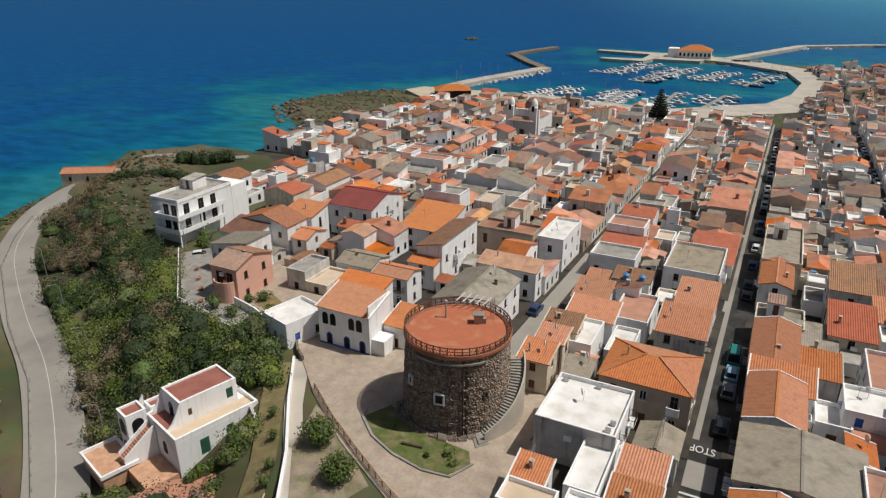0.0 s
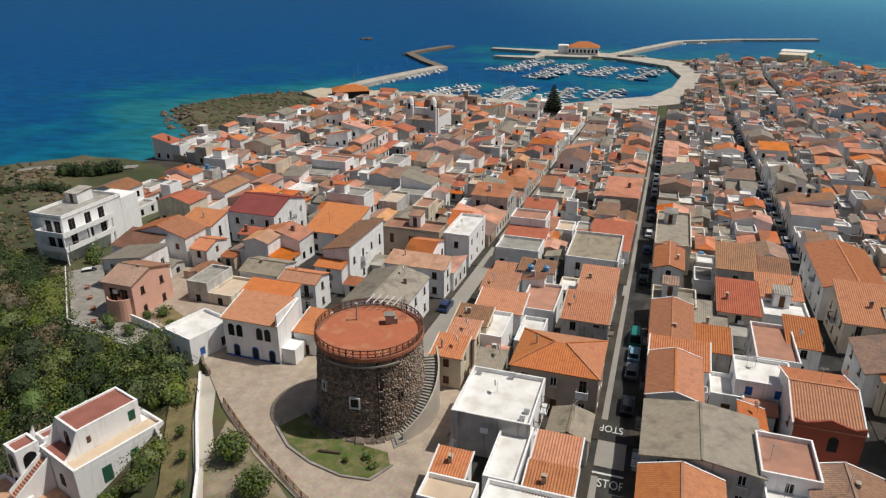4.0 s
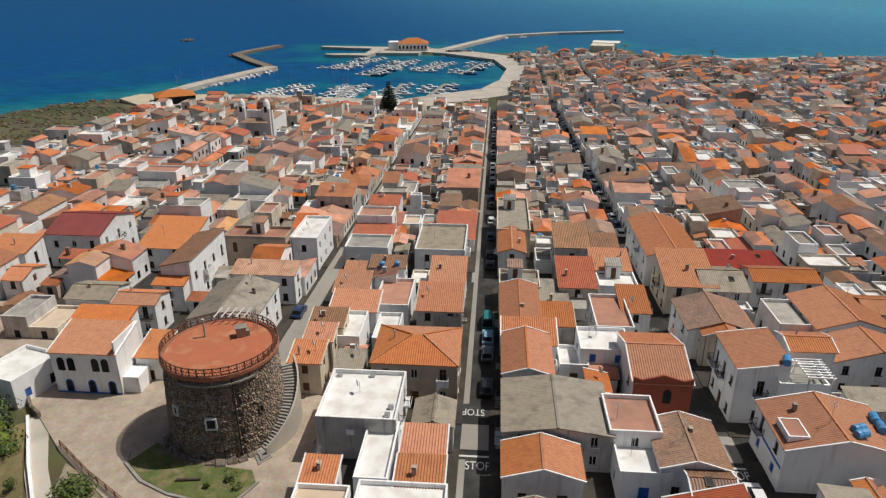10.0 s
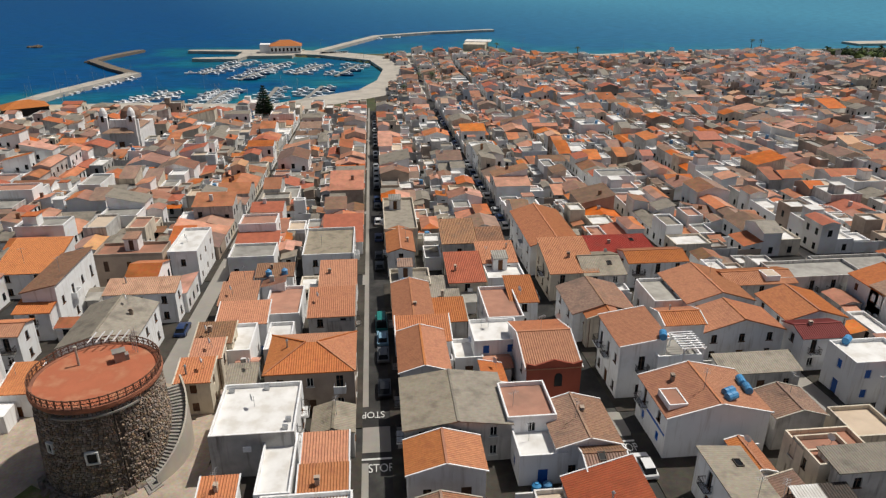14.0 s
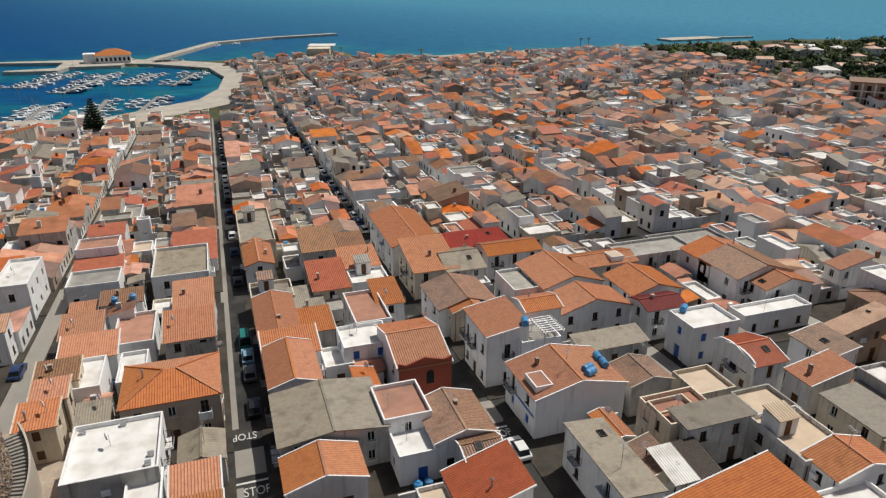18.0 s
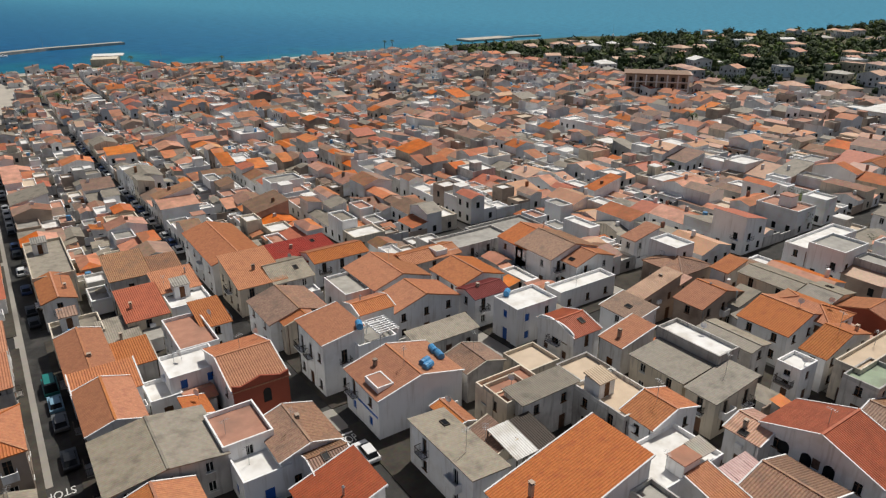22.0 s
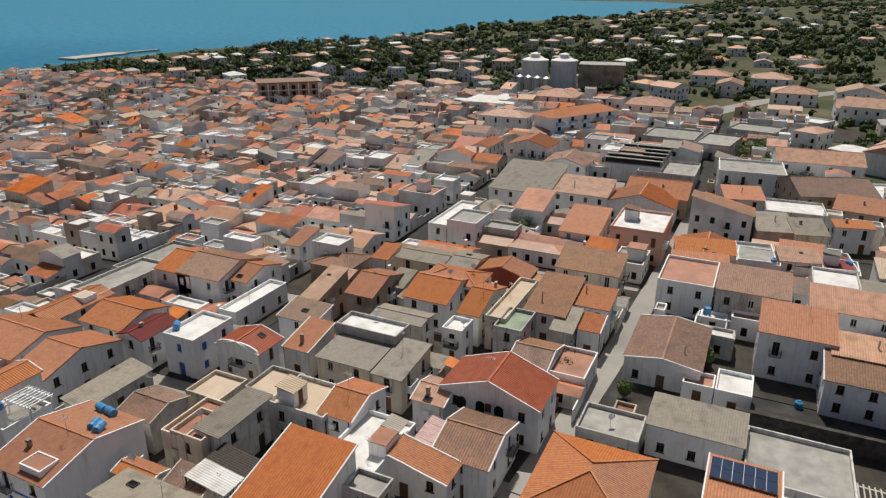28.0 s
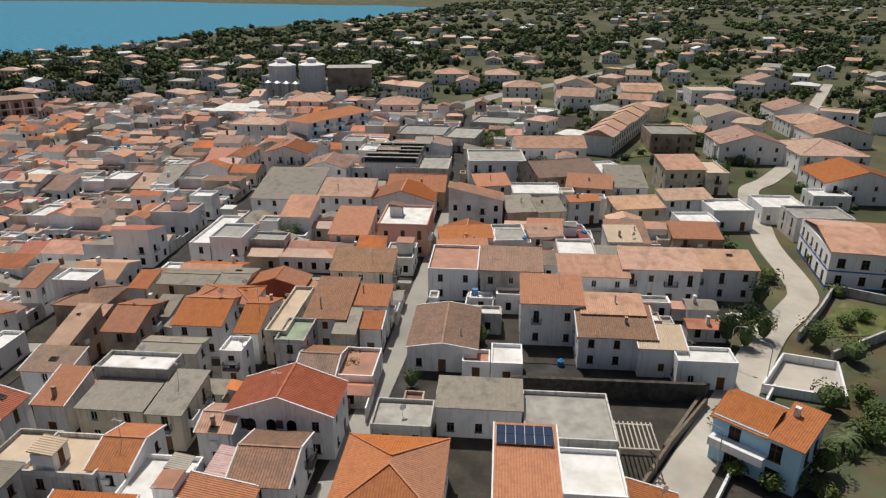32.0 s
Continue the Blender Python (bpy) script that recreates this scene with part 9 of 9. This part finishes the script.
# house with the solar roof
solar_panel(61.5, -3.6, on_roof(61.5, -3.6) + 0.18, 3.3, 6.2, 0, 0, 2, 6)
q = house_at(56.4, -10.2)
boxpart(q, "band", -3.55, 3.55, -3.22, -3.14, 2.7, 3.0, "blue", "bright blue band"), boxpart(q, "corner_trim", 3.3, 3.64, -3.24, -3.13, -0.5, 5.6, "blue", "blue corner stripe")

# chimneys, aerials, dishes, air conditioners, pipes and roof huts
AERIALS = DISHES = UNITS = 0
for hs in sorted(HOUSES, key=lambda q: math.hypot(q[1], q[2])):
    ob, x, y, w, d, h, roof, tp = hs[:8]
    if math.hypot(x, y) > 150 or abs(ob.matrix_world.to_euler().z) > 0.01:
        continue
    z0 = ob.matrix_world.translation.z
    if roof == "flat":
        if min(w, d) > 4.5 and math.hypot(x, y) > 100 and hr.random() < 0.35 and hs[8]:
            stair_hut(hs, hr.uniform(-0.2, 0.2) * w, d * 0.22, top=hr.choice(("tile", "oldtile", "flatgrey")))
        if hr.random() < 0.1 and math.hypot(x, y) > 92:
            u, v = hr.uniform(-0.32, 0.32) * w, -d * 0.3
            water_tank(x + u, y + v, z0 + h + 0.02, hr.uniform(0, 90), hr.random() < 0.4)
    else:
        if roof != "hip" and hr.random() < 0.08 and hs[8]:
            skylight(hs, hr.uniform(-0.3, 0.3) * w, -abs(hr.uniform(0.12, 0.3)) * d if roof == "gx" else hr.uniform(-0.3, 0.3) * d)
        if roof in ("gx", "gy") and hr.random() < 0.07 and min(w, d) > 6 and math.hypot(x, y) > 85:
            roof_terrace(hs, -w * 0.22 if roof == "gy" else hr.uniform(-0.2, 0.2) * w, hr.uniform(-0.2, 0.2) * d if roof == "gy" else -d * 0.22, 2.4, 2.6, hr.choice(("flatred", "flatbeige", "flatwhite")))
    if hr.random() < 0.17 and AERIALS < 60:
        AERIALS += 1
        u, v = hr.uniform(-0.3, 0.3) * w, hr.uniform(-0.3, 0.3) * d
        aerial(x + u, y + v, z0 + roof_height(hs, u, v), hr.uniform(1.8, 3.0))
    if hr.random() < 0.13 and DISHES < 45:
        DISHES += 1
        u, v = hr.uniform(-0.35, 0.35) * w, hr.uniform(-0.35, 0.35) * d
        dish(x + u, y + v, z0 + roof_height(hs, u, v) - 0.1)
    if hr.random() < 0.3 and UNITS < 75 and h > 3.5:
        UNITS += 1
        if hr.random() < 0.5:
            air_unit(x + hr.uniform(-0.1, 0.1) * w, y - d / 2, z0 + h - 1.6, 0)
        else:
            air_unit(x - w / 2, y + hr.uniform(-0.1, 0.1) * d, z0 + h - 1.6, 270)
    if hr.random() < 0.3:
        g = Geo()
        g.tube(0, 0, 0, h - 0.1, 0.055, None, 6)
        part("drainpipe", g.mesh("drainpipe", hr.choice(("lamp", "iron", "rust"))), ob, at=pose(hr.choice((-1, 1)) * (w / 2 - 0.35), -d / 2 - 0.07, 0) if hr.random() < 0.5 else pose(-w / 2 - 0.07, hr.choice((-1, 1)) * (d / 2 - 0.35), 0))

# pale pavements along the streets and at the crossings
def pale(x0, x1, y0, y1, lift, mat, label):
    slab(x0, x1, y0, y1, mat, lift, "street_paving", label)


pale(-31.4, -28.6, 67, 328, 0.065, "paleasphalt", "pale worn paving of a narrow street")
pale(-3.4, -2.2, 16, 61, 0.10, "paleasphalt", "pale concrete pavement along a street")
pale(-3.4, -2.2, 72, 328, 0.10, "paleasphalt", "pale concrete pavement along a street")
pale(-2.9, 0.4, 62.8, 67.6, 0.07, "paleasphalt", "pale worn crossing of two streets")
pale(24.9, 29.1, 62.8, 67.6, 0.07, "paleasphalt", "pale worn crossing of two streets")
pale(1.2, 24.3, 63.2, 67.3, 0.06, "paleasphalt", "pale worn paving of a cross street")
pale(54.6, 57.4, -36, 200, 0.07, "paleasphalt", "pale worn paving of a narrow street")
for a in (84.6, 114.6, 144.6, 174.6):
    pale(a, a + 2.8, 16, 246, 0.07, "paleasphalt", "pale worn paving of a narrow street")
strip("long_street", dense([(56, 17.6), (66, 16.7), (86, 15.0), (124, 13.2), (186, 11.4)], 5), 3.6, 12, lambda x, y: ground(x, y) + 0.2, "paleasphalt", "pale worn paving of a long narrow street", "road")

# garden and walls between the pink house and the white flat one
strip("garden_wall_white", dense([(-76.0, 73.6), (-70.5, 72.2), (-66.2, 70.2), (-64.8, 69.6)], 2), 0.25, 12, 15.0, "bright", "white garden wall above the terrace walk", "wall")
strip("garden_path", dense([(-74, 78), (-70, 76), (-66, 75)], 2), 3.5, 13, 13.68, "drygrass", "dry garden bed beside a white wall", "garden")
for x, y, h, r in ((-72.5, 76.8, 1.8, 1.3), (-74.5, 75.2, 1.4, 1.0), (-69, 74.2, 1.2, 0.9), (-78, 71.2, 2.2, 1.6), (-73.5, 70.3, 2.0, 1.5), (-68.5, 70.6, 1.6, 1.2)):
    tree(x, y, 13.55, h, r, 420, 0.26, "round green shrub in a walled garden", trunk=0.1, name="shrub")
fence("terrace_railing", [(-100.8, 85.0), (-84.3, 69.3), (-70, 66.3), (-64.5, 68.0)], "low white railing along the terrace walk", 0.9, "white", 2.2, (0.45, 0.9), 14.2)
for x, y in ((-81.5, 71.5), (-85, 75), (-88.5, 78), (-92, 81)):
    g = Geo()
    g.loft([[(r * math.cos(a * math.pi / 5), r * math.sin(a * math.pi / 5), z) for a in range(10)] for r, z in ((0.3, 0), (0.42, 0.5), (0.45, 0.55), (0.36, 0.55), (0.34, 0.4))])
    pot = tagged(new("planter", g.mesh("planter", "flatred")), "terracotta planter on the terrace walk", "planter", "planters")
    pot.location = (x, y, 13.6)

# gabled house with three arched windows, the small terraces beside it
q = house_at(66.3, 24.2)
for v in (3.4, 1.0, -1.4):
    arched(q, -3.55, v, 3.7, 1.15, 1.7, 270)
part("door", window_mesh(1.1, 2.2, "greenpaint"), q[0], "green-framed door", at=pose(-3.57, 2.4, 0.1, 0, 0, 270))
for v in (-3.6, 4.6):
    part("window", window_mesh(0.9, 1.3, "glass"), q[0], at=pose(-3.57, v, 1.1, 0, 0, 270))
q = house_at(53.8, 42.9)
stair_hut(q, -1.4, 1.6, 1.3, 1.2, 2.1, "flatbeige")
q = house_at(61.7, 57.6)
g = Geo()
prof = [(-q[4] / 2, q[5] - 1.5), (q[4] / 2, q[5] - 1.5)] + [(q[4] / 2 * math.cos(a * math.pi / 10), q[5] + 1.2 * math.sin(a * math.pi / 10) ** 0.8) for a in range(11)]
g.loft([[(-q[3] / 2 - 0.12, a, b) for a, b in prof], [(-q[3] / 2 + 0.12, a, b) for a, b in prof]])
part("curved_gable", g.mesh("curved_gable", "bright"), q[0], "curved white gable parapet")
part("balcony", balcony_mesh(2.2, "iron"), q[0], at=pose(-q[3] / 2, 0, 2.8, 0, 0, 270))
part("balcony_door", window_mesh(1.2, 2.1, "dark"), q[0], at=pose(-q[3] / 2 - 0.02, 0, 2.8, 0, 0, 270))
# flat white house beside the tower: stained front, a low hut with a tiled cap
q = house_at(-14.4, 65.0)
boxpart(q, "front", -q[3] / 2 - 0.04, q[3] / 2 + 0.04, -q[4] / 2 - 0.1, -q[4] / 2 - 0.01, -1.0, q[5] + 0.56, "grey", "stained grey front wall")
for u, v in ((-3.6, 3.9), (0.4, 4.1), (3.4, -3.6), (3.6, -2.2)):
    boxpart(q, "roof_vent", u - 0.3, u + 0.3, v - 0.22, v + 0.22, q[5], q[5] + 0.5, "lamp", "small grey roof vent")
# white flat roof with a terracotta hut and a ribbed canopy
q = house_at(51.7, 33.7)
boxpart(q, "roof_hut", -1.6, 1.0, -3.0, -0.9, q[5], q[5] + 1.7, "bright", "low white roof hut")
boxpart(q, "hut_roof", -1.7, 1.1, -3.1, -0.8, q[5] + 1.7, q[5] + 1.82, "flatred", "terracotta hut roof")
part("canopy", slope((1.12, -3.0, q[5] + 1.5), (3.6, -3.0, q[5] + 1.5), (3.6, -0.8, q[5] + 1.9), (1.12, -0.8, q[5] + 1.9), 0.3, 0.06, "concrete"), q[0], "ribbed pale canopy")
# pink ribbed sheets over a back yard
root = tagged(new("yard_roof"), "faded pink ribbed sheets over a back yard", "canopy")
root.location = (56.2, 28.0, ground(56.2, 28.0))
M["pinksheet"] = surface("faded_pink_sheet", (0.62, 0.44, 0.42), (0.52, 0.34, 0.32), 1.2, 0.6, 0.1, 5, fine=0.2)
for i in range(4):
    part("sheet", slope((-2.8 + 1.4 * i, -1.5, 4.3 + 0.08 * (i % 2)), (-1.42 + 1.4 * i, -1.5, 4.3 + 0.08 * (i % 2)), (-1.42 + 1.4 * i, 1.6, 4.9), (-2.8 + 1.4 * i, 1.6, 4.9), 0.3, 0.05, "pinksheet"), root)
for sx in (-2.7, 2.7):
    for sy, zt in ((-1.4, 4.25), (1.5, 4.8)):
        g = Geo()
        g.box(sx - 0.06, sx + 0.06, sy - 0.06, sy + 0.06, -0.2, zt)
        part("post", g.mesh("post", "iron"), root)
# walled garden beyond the gabled house
strip("garden_brick_wall", dense([(71.6, 19.0), (77.0, 18.3), (86.0, 17.0)], 3), 0.3, 12, lambda x, y: ground(x, y) + 1.7, "flatred", "terracotta-coloured garden wall along a street", "wall")
for x, y, h, r in ((80.6, 20.0, 3.4, 1.5), (78.0, 20.4, 2.6, 1.3), (81.5, 23.4, 2.2, 1.6), (76.4, 22.0, 1.8, 1.4), (85.0, 11.4, 2.4, 1.3), (79.4, 11.2, 2.8, 1.3)):
    tree(x, y, ground(x, y), h, r, 420, 0.28, "leafy garden tree behind a street wall", trunk=0.2)
# rock out at sea
g = Geo()
for i in range(14):
    x, y, r = sea_rng.uniform(-5, 5), sea_rng.uniform(-4, 4), sea_rng.uniform(1.2, 3.0)
    g.loft([[(x + r * q * math.cos(a + y), y + 0.7 * r * q * math.sin(a + y), zz * r) for a in (0, 1.1, 2.3, 3.6, 5.1)] for q, zz in ((1.0, -0.4), (0.95, 0.25), (0.45, 0.6))])
tagged(new("islet", g.mesh("islet", "rock")), "low dark rock out at sea", "rocks", kind="stuff").location = (-296, 650, 0.2)
# translucent canopy over a yard
root = tagged(new("yard_canopy"), "corrugated translucent canopy over a yard", "canopy")
root.location = (41.6, 45.2, ground(41.6, 45.2))
for i in range(4):
    part("sheet", slope((-3.0 + 1.5 * i, -2.6, 4.3), (-1.5 + 1.5 * i, -2.6, 4.3), (-1.5 + 1.5 * i, 2.6, 5.0), (-3.0 + 1.5 * i, 2.6, 5.0), 0.3, 0.05, "flatwhite" if i < 2 else "iron"), root)
for sx in (-2.9, 2.9):
    for sy, zt in ((-2.5, 4.25), (2.5, 4.9)):
        g = Geo()
        g.box(sx - 0.06, sx + 0.06, sy - 0.06, sy + 0.06, -0.2, zt)
        part("post", g.mesh("post", "iron"), root)

# brick-red front with an arched window
q = house_at(20.9, 75.4)
boxpart(q, "front", -q[3] / 2 - 0.05, q[3] / 2 + 0.05, -q[4] / 2 - 0.14, -q[4] / 2 + 0.02, -0.5, q[5] + 0.1, "red", "brick-red painted front wall")
g = Geo()
w2 = q[3] / 2 + 0.1
prof = [(-w2, q[5] + 0.1), (w2, q[5] + 0.1), (w2, q[5] + 0.9), (w2 * 0.7, q[5] + 0.55), (w2 * 0.35, q[5] + 0.9), (0, q[5] + 1.3), (-w2 * 0.35, q[5] + 0.9), (-w2 * 0.7, q[5] + 0.55), (-w2, q[5] + 0.9)]
g.loft([[(a, -q[4] / 2 - 0.16, b) for a, b in prof], [(a, -q[4] / 2 + 0.1, b) for a, b in prof]])
part("front_parapet", g.mesh("front_parapet", "red"), q[0], "curved red front parapet")
arched(q, 0.6, -q[4] / 2 - 0.14, 3.6, 1.0, 1.9, 0)
part("door", window_mesh(1.0, 2.1, "wood"), q[0], at=pose(-1.6, -q[4] / 2 - 0.15, 0.05))

# by the western shore: low house, hedge, tall shrubs and a pale lane
sh0 = house(-183.5, 127.5, 15, 6.5, 3.2, "gx", "cream", "tile", rot=32, wins="3131", near=True, base=6.0, label="low shore house with an orange tiled roof", group="", category="house")
g = Geo()
HEDGE = [(-163.9, 120.0), (-159.6, 124.0), (-153.4, 128.4), (-145.7, 130.4)]
for (a, b), (c, d) in zip(HEDGE[:-1], HEDGE[1:]):
    for i in range(9):
        x, y = a + (c - a) * i / 9 + plants.uniform(-1, 1), b + (d - b) * i / 9 + plants.uniform(-1, 1)
        cdv = float(coast_distance(np.array([x]), np.array([y]))[0])
        if cdv > 1:
            clump(g, x, y, terrain(x, y, cdv) - 0.3, plants.uniform(1.4, 2.4), plants.uniform(1.6, 2.6), 110, 0.4)
SHRUBS = [(-163.9, 143.5), (-159.9, 147.0), (-155.6, 149.8), (-150.1, 152.6)]
for (a, b), (c, d) in zip(SHRUBS[:-1], SHRUBS[1:]):
    for i in range(7):
        x, y = a + (c - a) * i / 7 + plants.uniform(-1, 1), b + (d - b) * i / 7 + plants.uniform(-1, 1)
        cdv = float(coast_distance(np.array([x]), np.array([y]))[0])
        clump(g, x, y, max(1.0, terrain(x, y, cdv)) - 0.3, plants.uniform(1.8, 3.0), plants.uniform(3.0, 4.6), 150, 0.5)
tagged(new("shore_hedge", g.mesh("shore_hedge", "pine")), "dark green hedge and tall shrubs by the western shore", "hedge", kind="stuff")
strip("shore_lane", smooth([(-177.2, 141.1), (-170.4, 147.4), (-162.4, 151.5), (-153.8, 155.0), (-148.6, 157.0)]), 4.0, 0, lambda x, y: terrain(x, y, float(coast_distance(np.array([x]), np.array([y]))[0])) + 0.35, "paleasphalt", "pale lane along the western shore", "road")

# planters on the roof terraces
def planter(x, y, z):
    root = tagged(new("planter"), "terracotta planter with a small green plant on a roof terrace", "planter", "roof planters")
    root.matrix_world = pose(x, y, z, 0, 0, hr.uniform(0, 90))
    g = Geo()
    n = 10
    g.loft([[(r * math.cos(2 * math.pi * a / n), r * math.sin(2 * math.pi * a / n), q) for a in range(n)] for r, q in ((0.2, 0), (0.3, 0.38), (0.33, 0.42), (0.27, 0.42), (0.25, 0.34))])
    part("pot", g.mesh("pot", "flatred"), root)
    g = Geo()
    clump(g, 0, 0, 0.32, 0.4, 0.75, 60, 0.2)
    part("plant", g.mesh("plant", "leaf"), root)


pots = 0
for hs in sorted(HOUSES, key=lambda q: math.hypot(q[1], q[2])):
    ob, x, y, w, d, h, roof = hs[:7]
    if roof == "flat" and pots < 34 and min(w, d) > 3.6 and ob.rotation_euler.z == 0:
        for i in range(hr.choice((1, 2, 2, 3))):
            side = hr.choice((-1, 1))
            planter(x + side * (w / 2 - 0.6), y + hr.uniform(-0.38, 0.38) * d, ob.matrix_world.translation.z + h + 0.02)
            pots += 1
